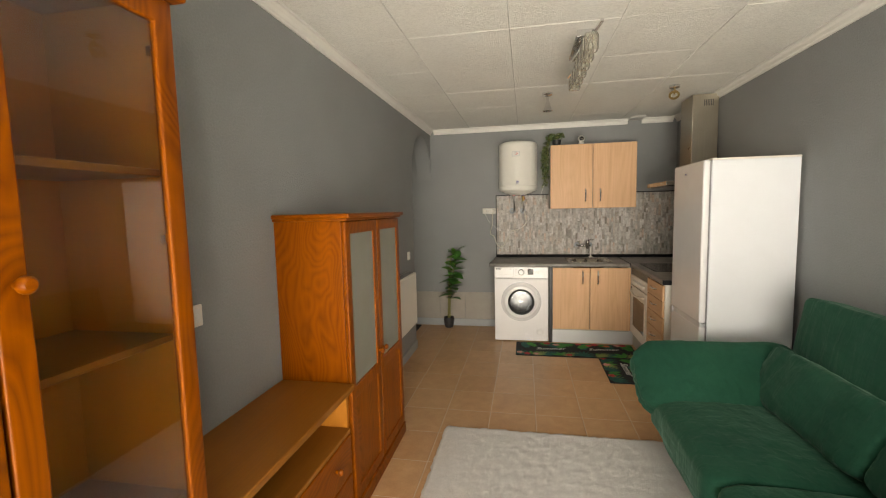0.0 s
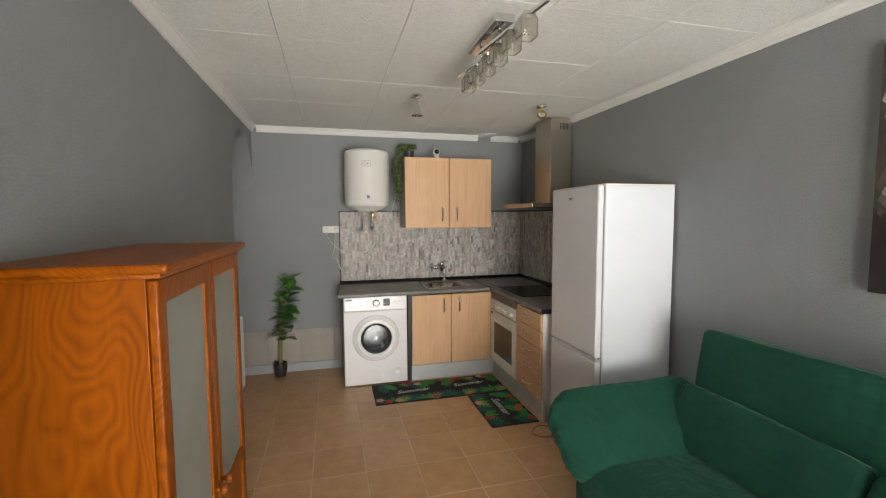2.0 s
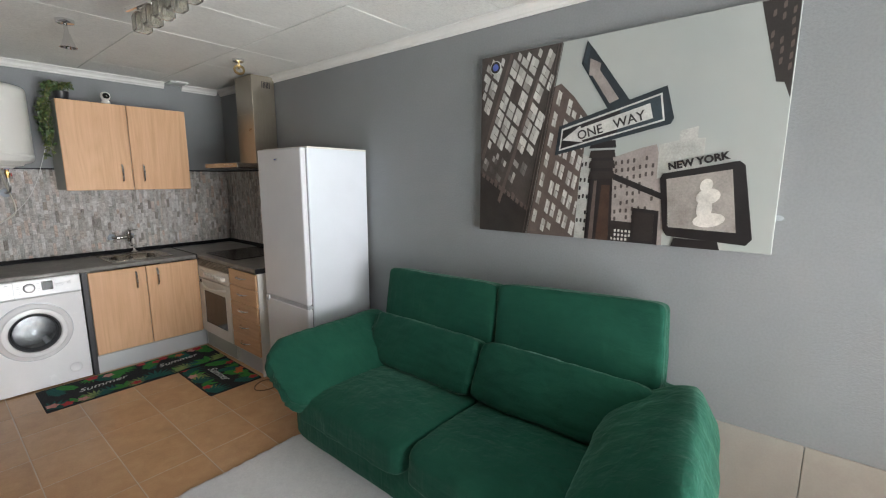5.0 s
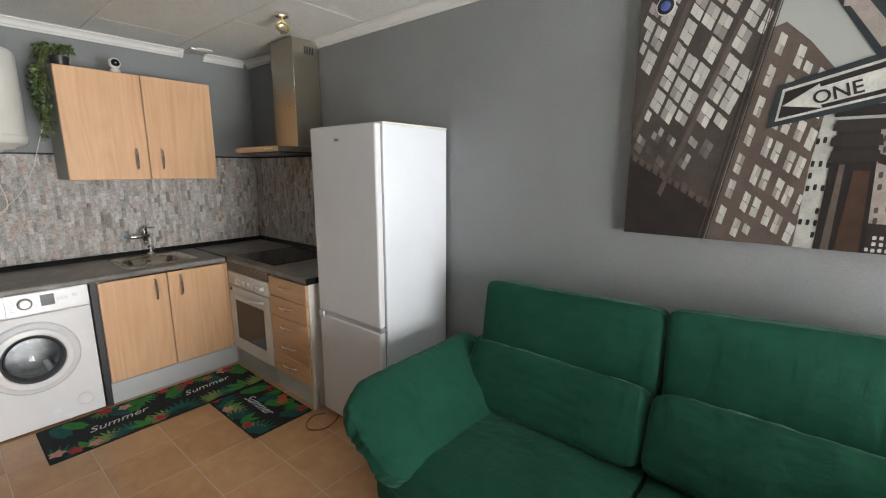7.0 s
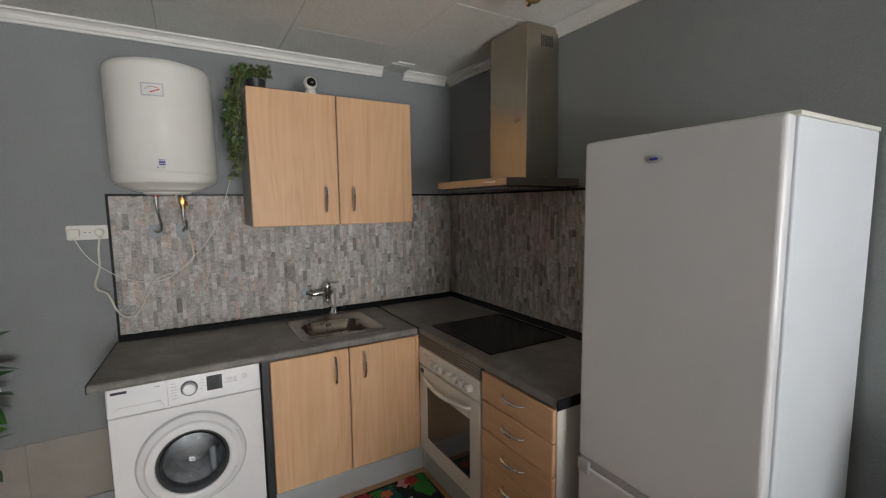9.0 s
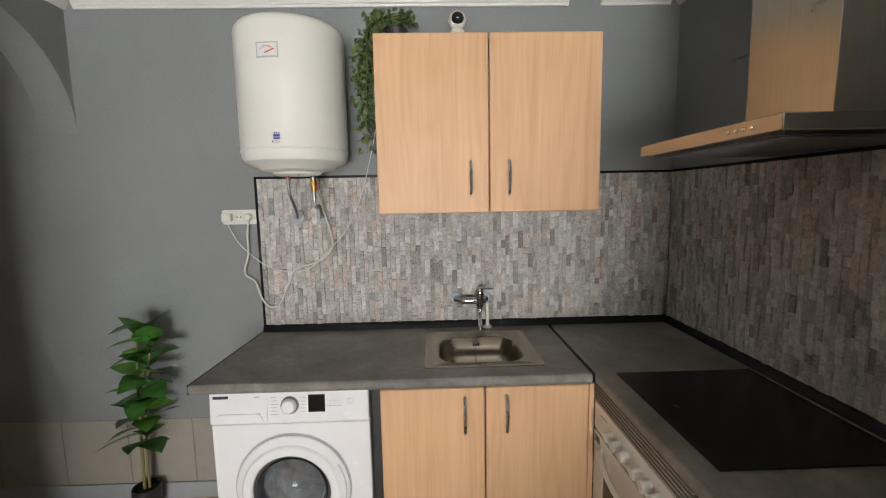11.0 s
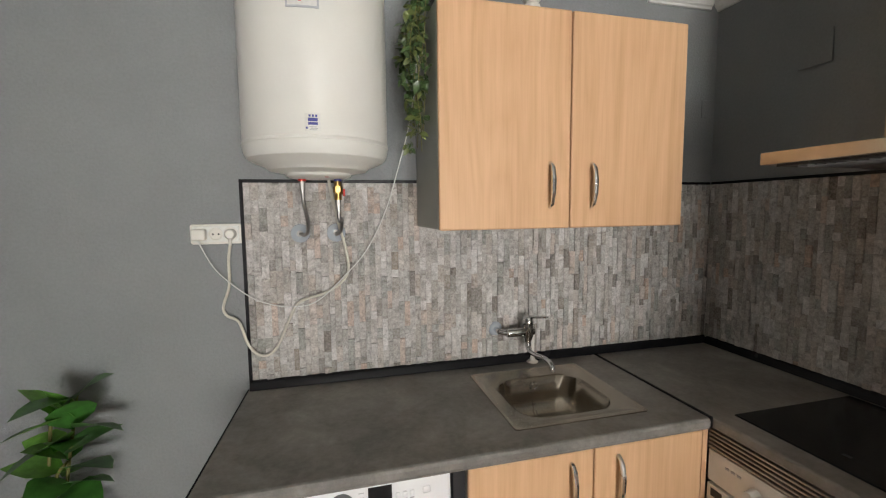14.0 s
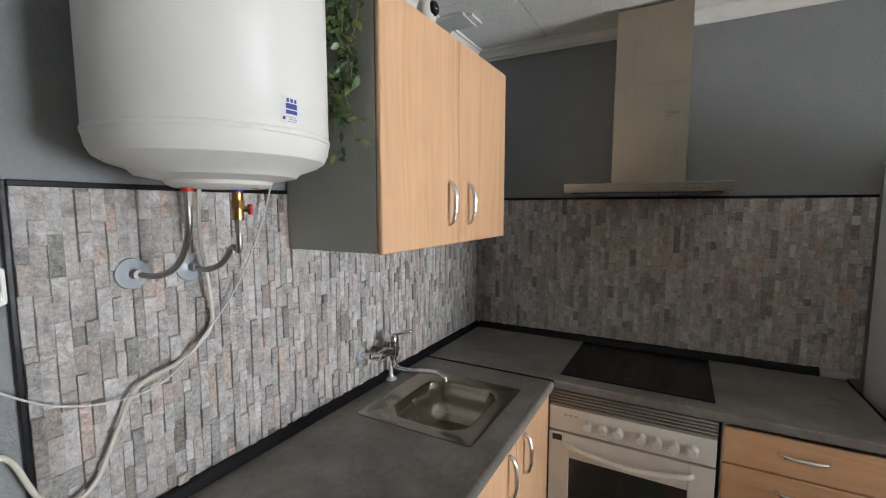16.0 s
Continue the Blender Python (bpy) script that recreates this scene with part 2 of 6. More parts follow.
def make_ceiling():
    n = Nodes("white_fibre_ceiling_tile", 0.85)
    at = n.where()
    worm = n.noise(n.where(1, 1.6, 1), 62, 3, 0.6, 1.2)
    c = (0.875, 0.88, 0.835)
    n.colour(n.mix(0.35, n.ramp(n.noise(at, 1.8), (0.3, shade(c, 0.93)), (0.7, shade(c, 1.04))), n.ramp(worm, (0.38, shade(c, 0.66)), (0.55, c))))
    n.bump(worm, 1.0, 0.008)
    return n.m


CEILING = make_ceiling()
SEAM = plain("ceiling_seam", (0.6, 0.6, 0.57), 0.8)


def make_floor_tile():
    n = Nodes("terracotta_floor_tile", 0.32)
    oi = n.add("ShaderNodeObjectInfo")
    at = n.where(per_object=True)
    a, b = n.noise(at, 3.2, 5, 0.6, 0.4), n.noise(at, 38, 4, 0.65)
    c = n.ramp(a, (0.25, (0.44, 0.232, 0.098)), (0.5, (0.555, 0.31, 0.142)), (0.75, (0.665, 0.41, 0.21)))
    c = n.mix(0.3, c, n.ramp(b, (0.3, (0.36, 0.2, 0.095)), (0.7, (0.62, 0.40, 0.225))))
    c = n.mix(0.16, c, n.ramp(oi.outputs["Random"], (0.0, (0.3, 0.15, 0.08)), (1.0, (0.66, 0.44, 0.29))))
    n.colour(c)
    n.rough(a, 0.24, 0.42)
    n.bump(n.noise(at, 9, 3), 0.12, 0.004)
    n.bump(b, 0.08, 0.0008)
    return n.m


FLOOR_TILE = make_floor_tile()
GROUT = plain("pale_sand_grout", (0.60, 0.49, 0.38), 0.85, vary=0.2, scale=4)
BEIGE_TILE = plain("beige_wall_tile", (0.34, 0.31, 0.275), 0.3, vary=0.08, per_object=True)
PALE_SKIRT = plain("pale_grey_skirting", (0.34, 0.36, 0.385), 0.45, vary=0.08)

PINE_DARK, PINE_LIGHT = (0.075, 0.0115, 0.0004), (0.30, 0.074, 0.001)
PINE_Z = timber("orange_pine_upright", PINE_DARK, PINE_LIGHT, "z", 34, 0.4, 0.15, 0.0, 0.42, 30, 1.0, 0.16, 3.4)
PINE_Y = timber("orange_pine_along", PINE_DARK, PINE_LIGHT, "y", 34, 0.38, 0.15, 0.0, 0.42, 30, 1.0, 0.16, 3.4)
PINE_FLAT = timber("veneer_board_along", (0.19, 0.066, 0.008), (0.29, 0.108, 0.016), "y", 55, 0.42, 0.5, 0.0, 0.2, 16, 0.6, 0.2)
# Raised well above the outer pine to brighten the cabinet interiors.
PINE_BACK = timber("brightened_inner_veneer", (0.33, 0.11, 0.009), (0.44, 0.165, 0.02), "z", 36, 0.5, 0.5, 0.0, 0.2, 14, 0.5)
BEECH_Z = timber("beech_laminate_upright", (0.53, 0.295, 0.152), (0.80, 0.52, 0.31), "z", 15, 0.45, 0.4, 0.0, 0.11, 17, 0.85, 0.3, 3.4)
BEECH_Y = timber("beech_laminate_across", (0.51, 0.28, 0.142), (0.77, 0.49, 0.285), "y", 15, 0.45, 0.4, 0.0, 0.11, 17, 0.85, 0.3, 3.4)
CARCASS = plain("grey_cabinet_side", (0.40, 0.405, 0.37), 0.45, vary=0.05)
PLINTH = plain("brushed_aluminium_plinth", (0.62, 0.64, 0.66), 0.4, 0.45, vary=0.06, scale=5)


def make_worktop():
    n = Nodes("slate_grey_worktop", 0.42)
    at = n.where()
    a, b, d = n.noise(at, 5, 6, 0.6, 0.5), n.noise(at, 45, 4, 0.7), n.noise(at, 220, 2)
    n.colour(n.mix(0.4, n.ramp(a, (0.32, (0.122, 0.113, 0.103)), (0.52, (0.235, 0.219, 0.203)), (0.74, (0.42, 0.395, 0.37))), n.ramp(b, (0.3, (0.095, 0.088, 0.081)), (0.7, (0.25, 0.236, 0.22)))))
    n.rough(a, 0.34, 0.52)
    n.bump(d, 0.06, 0.0006)
    return n.m


WORKTOP = make_worktop()
BLACK_TRIM = plain("black_plastic_trim", (0.013, 0.013, 0.015), 0.26, Specular_IOR_Level=0.18)


def make_steel(name, c=(0.6, 0.59, 0.57), rough=0.3, axis="z", strength=0.1):
    n = Nodes(name, rough, 1.0)
    s = [260.0, 260.0, 260.0]
    s["xyz".index(axis)] = 4.0
    g, a = n.noise(n.where(*s), 1.0, 2), n.noise(n.where(), 4, 4)
    n.colour(n.mix(0.3, n.ramp(a, (0.3, shade(c, 0.85)), (0.7, c)), n.ramp(g, (0.3, shade(c, 0.8)), (0.7, shade(c, 1.1)))))
    n.rough(a, rough * 0.75, rough * 1.3)
    n.bump(g, strength, 0.0004)
    return n.m


STEEL = make_steel("brushed_stainless_steel", (0.46, 0.415, 0.34), 0.3, "z")
STEEL_X = make_steel("brushed_sink_steel", (0.44, 0.395, 0.335), 0.24, "x", 0.06)
CHROME = make_steel("chrome", (0.8, 0.8, 0.8), 0.08, "z", 0.0)
SATIN = make_steel("satin_handle_metal", (0.84, 0.84, 0.84), 0.25, "z", 0.02)
BRASS = make_steel("brass_fitting", (0.46, 0.29, 0.10), 0.32)
GILT = make_steel("aged_gilt_metal", (0.55, 0.42, 0.2), 0.3)
HOSE = make_steel("braided_steel_hose", (0.42, 0.41, 0.4), 0.4, "x", 0.3)

WHITE_ENAMEL = plain("white_enamel", (0.86, 0.865, 0.88), 0.26, vary=0.02, bump=0.01)
FRIDGE_WHITE = plain("white_fridge_paint", (0.72, 0.755, 0.80), 0.32, vary=0.02, fine=260, bump=0.06)
FRIDGE_DOOR = plain("white_fridge_door", (0.72, 0.725, 0.745), 0.24, vary=0.02, fine=260, bump=0.02)
CREAM_ENAMEL = plain("warm_white_enamel", (0.74, 0.71, 0.66), 0.35, vary=0.03, bump=0.01)
HEATER_WHITE = plain("glossy_white_boiler_shell", (0.80, 0.80, 0.755), 0.3, vary=0.015, bump=0.0, Specular_IOR_Level=0.16)
WHITE_PLASTIC = plain("white_plastic", (0.76, 0.735, 0.68), 0.35, vary=0.03)
CLEAR_PLASTIC = plain("milky_plastic", (0.62, 0.68, 0.76), 0.2, vary=0.03, Transmission_Weight=0.35)
GREY_PLASTIC = plain("grey_plastic", (0.2, 0.2, 0.21), 0.4)
DARK_PLASTIC = plain("dark_plastic", (0.03, 0.03, 0.033), 0.4)
SILVER_PLASTIC = plain("silver_grey_plastic", (0.5, 0.52, 0.55), 0.3, 0.4)
BLACK_GLASS = plain("black_ceramic_glass", (0.009, 0.009, 0.010), 0.2, vary=0.05, bump=0.0, Specular_IOR_Level=0.22)
OVEN_GLASS = plain("smoky_oven_glass", (0.035, 0.032, 0.03), 0.07, vary=0.05, bump=0.0, Specular_IOR_Level=0.6)
RED_PAINT = plain("red_plastic", (0.55, 0.03, 0.02), 0.4)
BLUE_PRINT = plain("blue_print", (0.05, 0.06, 0.3), 0.5)
RED_PRINT = plain("red_print", (0.6, 0.04, 0.03), 0.5)
DARK_PRINT = plain("dark_print", (0.02, 0.02, 0.05), 0.5)
GREY_PRINT = plain("grey_print", (0.4, 0.4, 0.42), 0.5)
PAPER_WHITE = plain("label_paper", (0.75, 0.75, 0.72), 0.5)


def make_glass(name, c=(1, 1, 1), rough=0.0):
    n = Nodes(name, rough, IOR=1.45, Transmission_Weight=1.0)
    n.colour(c)
    return n.m


GLASS = make_glass("clear_glass", (0.97, 0.98, 0.97))
SHADE_GLASS = plain("moulded_lamp_glass", (0.72, 0.70, 0.63), 0.08, vary=0.05, scale=30, bump=0.0, Transmission_Weight=0.88, IOR=1.38)


def make_frosted():
    n = Nodes("frosted_cabinet_glass", 0.38, IOR=1.3)
    at = n.where()
    n.colour(n.ramp(n.noise(at, 3), (0.3, (0.19, 0.19, 0.165)), (0.7, (0.23, 0.23, 0.2))))
    return n.m


FROSTED = make_frosted()


def make_velvet():
    n = Nodes("green_velvet", 0.85, Sheen_Weight=0.3, Sheen_Roughness=0.35, Specular_IOR_Level=0.15)
    n.b.inputs["Sheen Tint"].default_value = (0.45, 0.75, 0.6, 1)
    at = n.where()
    a, b, c = n.noise(at, 2.2, 4, 0.5, 0.5), n.noise(n.where(1, 0.35, 1), 24, 4, 0.6, 0.4), n.noise(at, 500, 2)
    col = n.ramp(a, (0.3, (0.009, 0.058, 0.036)), (0.55, (0.0115, 0.072, 0.0435)), (0.8, (0.016, 0.092, 0.053)))
    n.colour(n.mix(0.2, col, n.ramp(b, (0.35, (0.007, 0.05, 0.034)), (0.7, (0.018, 0.108, 0.068)))))
    n.bump(n.noise(n.where(1, 0.6, 1), 5, 3, 0.5, 1.2), 0.3, 0.025)
    n.bump(n.noise(n.where(1, 1, 0.12), 17, 3, 0.5, 0.6), 0.4, 0.02)
    n.bump(b, 0.6, 0.007)
    n.bump(c, 0.3, 0.0008)
    return n.m


VELVET = make_velvet()


def make_rug(name, lo, hi, sheen=0.0):
    n = Nodes(name, 0.95, Sheen_Weight=sheen)
    at = n.where()
    a, b = n.noise(at, 30, 5, 0.75, 1.2), n.noise(at, 170, 4, 0.7)
    n.colour(n.mix(0.5, n.ramp(a, (0.3, lo), (0.65, hi)), n.ramp(b, (0.3, lo), (0.65, hi))))
    n.bump(a, 0.5, 0.008)
    n.bump(b, 0.5, 0.006)
    return n.m


WHITE_PILE = make_rug("white_shaggy_pile", (0.56, 0.555, 0.56), (0.74, 0.735, 0.73), 0.2)
MAT_DARK = make_rug("dark_navy_mat_weave", (0.005, 0.008, 0.011), (0.012, 0.017, 0.022))
MAT_TEAL = make_rug("teal_print", (0.004, 0.06, 0.055), (0.01, 0.14, 0.12))
MAT_GREEN = make_rug("leaf_green_print", (0.015, 0.15, 0.025), (0.06, 0.34, 0.06))
MAT_LIME = make_rug("light_green_print", (0.16, 0.26, 0.07), (0.33, 0.42, 0.15))
MAT_RED = make_rug("red_flower_print", (0.4, 0.02, 0.03), (0.62, 0.06, 0.07))
MAT_ORANGE = make_rug("orange_flower_print", (0.5, 0.1, 0.03), (0.7, 0.2, 0.07))
MAT_PINK = make_rug("pink_flower_print", (0.6, 0.25, 0.22), (0.75, 0.4, 0.36))
MAT_WHITE = make_rug("white_lettering_print", (0.6, 0.62, 0.62), (0.75, 0.76, 0.76))


def make_leaf(name, c):
    n = Nodes(name, 0.35)
    at = n.where(per_object=True)
    n.colour(n.ramp(n.noise(at, 20, 3), (0.3, shade(c, 0.6)), (0.7, shade(c, 1.3))))
    return n.m


LEAF = make_leaf("glossy_dark_leaf", (0.055, 0.185, 0.033))
LEAF_LIGHT = make_leaf("light_leaf", (0.13, 0.33, 0.045))
IVY = make_leaf("small_trailing_leaf", (0.08, 0.135, 0.05))
STEM = plain("plant_stem", (0.2, 0.19, 0.06), 0.6)
SOIL = plain("dark_soil", (0.02, 0.016, 0.012), 0.95, vary=0.4, scale=60)


def make_stone(islands=False):
    n = Nodes("split_stone_strip", 0.62)
    if islands:
        pick = n.add("ShaderNodeNewGeometry").outputs["Random Per Island"]
    else:
        pick = n.add("ShaderNodeObjectInfo").outputs["Random"]
    at = n.spread(pick)
    a, b, d = n.noise(at, 20, 6, 0.7, 1.0), n.noise(at, 120, 5, 0.75), n.noise(at, 55, 5, 0.7, 1.6)
    c = n.ramp(pick, (0.0, (0.33, 0.275, 0.225)), (0.07, (0.70, 0.685, 0.68)), (0.16, (0.43, 0.40, 0.365)), (0.27, (0.78, 0.765, 0.76)), (0.36, (0.52, 0.46, 0.41)), (0.45, (0.66, 0.65, 0.64)), (0.56, (0.33, 0.335, 0.315)), (0.66, (0.76, 0.745, 0.735)), (0.77, (0.20, 0.172, 0.145)), (0.83, (0.62, 0.60, 0.58)), (0.90, (0.62, 0.455, 0.365)), (0.94, (0.80, 0.785, 0.78)), (1.0, (0.47, 0.465, 0.455)))
    c = n.mix(0.8, c, n.ramp(a, (0.32, (0.36, 0.335, 0.31)), (0.5, (0.95, 0.935, 0.92)), (0.65, (1.3, 1.29, 1.28))), "MULTIPLY")
    c = n.mix(n.ramp(d, (0.5, (0, 0, 0)), (0.64, (0.3, 0.3, 0.3))), c, (0.34, 0.29, 0.245))
    n.colour(n.mix(0.22, c, n.ramp(b, (0.42, (0.12, 0.105, 0.09)), (0.6, (0.85, 0.82, 0.79)))))
    n.bump(a, 0.7, 0.006)
    n.bump(d, 1.0, 0.006)
    n.bump(b, 0.6, 0.0025)
    return n.m


STONE, STONE_REST = make_stone(), make_stone(True)

MORTAR = plain("dark_stone_backing", (0.30, 0.28, 0.26), 0.9, vary=0.3)

# ---- the room ----
XL, XR, YB, YF, ZC = -1.138, 1.775, 5.26, -1.45, 2.523
TW = 0.18
HALL_X = -3.4
ARCH_Y0, ARCH_Y1, SPRING = 4.30, YB, 1.90

floor = tagged(new("floor", mesh_of("floor", join(bx(XL - TW, XR + TW, YF - TW, YB + TW, -0.2, -0.0015), bx(HALL_X - TW, XL - TW, 4.0 - TW, YB + TW, -0.2, -0.0015)), GROUT, 0)), "terracotta tiled floor with pale sandy joints", "floor", kind="structure")
ROOT[floor] = Vector((0, 0, 0))
solo("ground", bx(-60, 60, -80, YF - TW, -0.35, -0.1), plain("pale_terrace_ground", (0.33, 0.3, 0.26), 0.9, vary=0.25, scale=0.6), "pale paved ground outside the door", "ground", kind="structure", smooth=0)

solo("wall_north", bx(HALL_X, XR + TW, YB, YB + TW, 0, ZC + 0.15), GREY_WALL, "grey textured painted wall behind the kitchen", "wall", kind="structure", smooth=0)
solo("wall_east", bx(XR, XR + TW, YF - TW, YB, 0, ZC + 0.15), GREY_WALL, "grey textured painted wall behind the sofa", "wall", kind="structure", smooth=0)


def arch_wall():
    """The wall between room and hall, with a round-headed opening at its far end."""
    zt, x0, x1 = ZC + 0.15, XL - TW, XL
    bms = [bx(x0, x1, YF - TW, ARCH_Y0, 0, zt)]
    r, yc = (ARCH_Y1 - ARCH_Y0) / 2, (ARCH_Y0 + ARCH_Y1) / 2
    n = 28
    b = bmesh.new()
    cols = []
    for k in range(n + 1):
        a = math.pi * (1 - k / n)
        y, z = yc + r * math.cos(a), SPRING + r * math.sin(a)
        cols.append([b.verts.new((x, yy, zz)) for x, yy, zz in ((x0, y, z), (x1, y, z), (x1, y, zt), (x0, y, zt))])
    for p, q in zip(cols, cols[1:]):
        for i in range(4):
            b.faces.new((p[i], q[i], q[(i + 1) % 4], p[(i + 1) % 4]))
    b.faces.new(cols[0]), b.faces.new(cols[-1][::-1])
    bmesh.ops.recalc_face_normals(b, faces=b.faces[:])
    bms.append(b)
    return join(*bms)


solo("wall_west", arch_wall(), GREY_WALL, "grey textured wall with an arched opening to the hall", "wall", kind="structure", smooth=25)

# end wall with the glazed door that lets the daylight in
DX0, DX1, DZ1 = -0.53, 1.37, 2.15
solo("wall_south", join(bx(XL, DX0, YF - TW, YF, 0, ZC + 0.15), bx(DX1, XR, YF - TW, YF, 0, ZC + 0.15), bx(DX0, DX1, YF - TW, YF, DZ1, ZC + 0.15)), GREY_WALL, "grey painted end wall with a glazed door", "wall", kind="structure", smooth=0)
door = thing("door_1", (DX0 + DX1) / 2, YF - 0.09, 0, "white framed double glazed terrace door", "door", kind="structure")
mid = (DX0 + DX1) / 2
for x0, x1 in ((DX0, mid), (mid, DX1)):
    part("door_frame", join(bx(x0, x0 + 0.07, YF - 0.12, YF - 0.06, 0, DZ1), bx(x1 - 0.07, x1, YF - 0.12, YF - 0.06, 0, DZ1), bx(x0 + 0.07, x1 - 0.07, YF - 0.12, YF - 0.06, 0, 0.1), bx(x0 + 0.07, x1 - 0.07, YF - 0.12, YF - 0.06, DZ1 - 0.08, DZ1)), WHITE_TRIM, door)
    pane = part("pane", bx(x0 + 0.07, x1 - 0.07, YF - 0.093, YF - 0.087, 0.1, DZ1 - 0.08), GLASS, door, "clear glass")
    pane.visible_shadow = False

# hall behind the arch; its unseen walls are pale to bounce light
solo("wall_hall_end", bx(HALL_X - TW, HALL_X, 3.9, YB, 0, ZC + 0.15), HALL_BOUNCE, "unseen pale end wall that bounces light into the hall", "wall", kind="structure", smooth=0)
solo("wall_hall_side", bx(HALL_X, XL - TW, 4.0 - TW, 4.0, 0, ZC + 0.15), HALL_BOUNCE, "unseen pale side wall that bounces light into the hall", "wall", kind="structure", smooth=0)


def ceiling_mesh():
    bms = [bx(HALL_X, XL - TW, 4.0, YB, ZC, ZC + 0.12)]
    xs = [XL] + [x for x in (-0.628 + 0.597 * k for k in range(-2, 6)) if XL + 0.02 < x < XR - 0.02] + [XR]
    ys = [YF] + [y for y in (2.350 + 0.622 * k for k in range(-7, 6)) if YF + 0.02 < y < YB - 0.02] + [YB]
    for x0, x1 in zip(xs, xs[1:]):
        for y0, y1 in zip(ys, ys[1:]):
            t = 0.0024
            sag = random.uniform(0, 0.003)
            bms.append(bx(x0 + t, x1 - t, y0 + t, y1 - t, ZC - sag, ZC + 0.006, 0.0015, 1))
    return join(*bms)


tagged(new("ceiling", mesh_of("ceiling", ceiling_mesh(), CEILING, 0)), "white textured square fibre ceiling tiles", "ceiling", kind="structure")
solo("ceiling_backing", bx(XL - TW, XR + TW, YF - TW, YB + TW, ZC + 0.0045, ZC + 0.14), SEAM, "dull backing above the ceiling tiles", "ceiling", kind="structure", smooth=0)


def moulding(p, q, inward):
    """A coved cornice strip from p to q at ceiling height; inward points into the room."""
    p, q, n = Vector(p), Vector(q), Vector(inward)
    prof = ((0.0, -0.058), (0.010, -0.058), (0.013, -0.048), (0.020, -0.043), (0.026, -0.026), (0.036, -0.014), (0.040, -0.011), (0.050, -0.010), (0.052, -0.001), (0.0, -0.001))
    b = bmesh.new()
    ends = [[b.verts.new(e + n * u + Vector((0, 0, h))) for u, h in prof] for e in (p, q)]
    k = len(prof)
    for i in range(k):
        b.faces.new((ends[0][i], ends[0][(i + 1) % k], ends[1][(i + 1) % k], ends[1][i]))
    b.faces.new(ends[0]), b.faces.new(ends[1][::-1])
    bmesh.ops.recalc_face_normals(b, faces=b.faces[:])
    return b


solo("trim_north", moulding((XL + 0.052, YB, ZC - 0.003), (1.23, YB, ZC - 0.003), (0, -1, 0)), WHITE_TRIM, "white coved ceiling moulding on the kitchen wall", "moulding", kind="structure", smooth=0)
solo("trim_north_short", moulding((1.385, YB, ZC - 0.003), (XR - 0.052, YB, ZC - 0.003), (0, -1, 0)), WHITE_TRIM, "short white coved moulding beside a gap", "moulding", kind="structure", smooth=0)
solo("trim_east", moulding((XR, YF, ZC - 0.003), (XR, YB, ZC - 0.003), (-1, 0, 0)), WHITE_TRIM, "white coved ceiling moulding along the sofa wall", "moulding", kind="structure", smooth=0)
solo("trim_west", moulding((XL, YF, ZC - 0.003), (XL, YB, ZC - 0.003), (1, 0, 0)), WHITE_TRIM, "white coved ceiling moulding along the arched wall", "moulding", kind="structure", smooth=0)
solo("trim_patch", bx(1.235, 1.38, YB - 0.17, YB - 0.004, ZC - 0.02, ZC - 0.006, 0.002), plain("bare_grey_board", (0.66, 0.665, 0.64), 0.7), "bare grey board in the gap of the moulding", "trim", kind="structure", smooth=0)
solo("trim_patch_strip", bx(1.27, 1.385, YB - 0.20, YB - 0.173, ZC - 0.016, ZC - 0.005, 0.002), WHITE_TRIM, "small white strip beside the gap", "trim", kind="structure", smooth=0)


def wainscot(name, axis, a, b, at, inward, label, z0=0.09, z1=0.445, size=0.335):
    """A pale skirting and one course of beige tiles along a wall."""
    w = thing(name, *((a, at, 0) if axis == "x" else (at, a, 0)), label, "wall tiling", kind="structure")
    lo, hi = sorted((at, at + inward * 0.012))
    part("skirting", bx(a, b, lo, hi, 0.0, z0, 0.003) if axis == "x" else bx(lo, hi, a, b, 0.0, z0, 0.003), PALE_SKIRT, w, "pale grey painted skirting", smooth=0)
    lo, hi = sorted((at, at + inward * 0.007))
    c = a
    while c < b - 0.01:
        e = min(c + size, b)
        part("tile", bx(c + 0.0015, e - 0.0015, lo, hi, z0 + 0.003, z1, 0.0015, 1) if axis == "x" else bx(lo, hi, c + 0.0015, e - 0.0015, z0 + 0.003, z1, 0.0015, 1), BEIGE_TILE, w, smooth=0)
        c = e
    return w


wainscot("baseboard_north", "x", HALL_X, 0.35, YB, -1, "beige tile course above a pale grey skirting")
wainscot("baseboard_east", "y", YF, 2.85, XR, -1, "beige tile course along the sofa wall", z1=0.50)
solo("baseboard_west", bx(XL, XL + 0.012, 2.6, ARCH_Y0, 0, 0.09, 0.003), PALE_SKIRT, "pale blue grey painted skirting", "skirting", kind="structure")
solo("baseboard_jamb", bx(XL - TW, XL + 0.012, ARCH_Y0, ARCH_Y0 + 0.008, 0, 0.09, 0.002), BEIGE_TILE, "beige tile skirting round the jamb", "skirting", kind="structure")

# ---- kitchen ----
def bow_handle(parent, x, y, z, length, along, out, depth=0.028, r=0.0055):
    """A flattened bow handle; along is its direction, out points from the door."""
    a, o = Vector(along), Vector(out)
    c = Vector((x, y, z))
    pts = [c - a * length / 2, c - a * length * 0.42 + o * depth * 0.62, c - a * length * 0.2 + o * depth * 0.96, c + o * depth, c + a * length * 0.2 + o * depth * 0.96, c + a * length * 0.42 + o * depth * 0.62, c + a * length / 2]
    return part("handle", tube(pts, [0.0055, 0.0068, 0.0082, 0.0088, 0.0082, 0.0068, 0.0055], 8, 5), SATIN, parent, "satin steel bow handle")


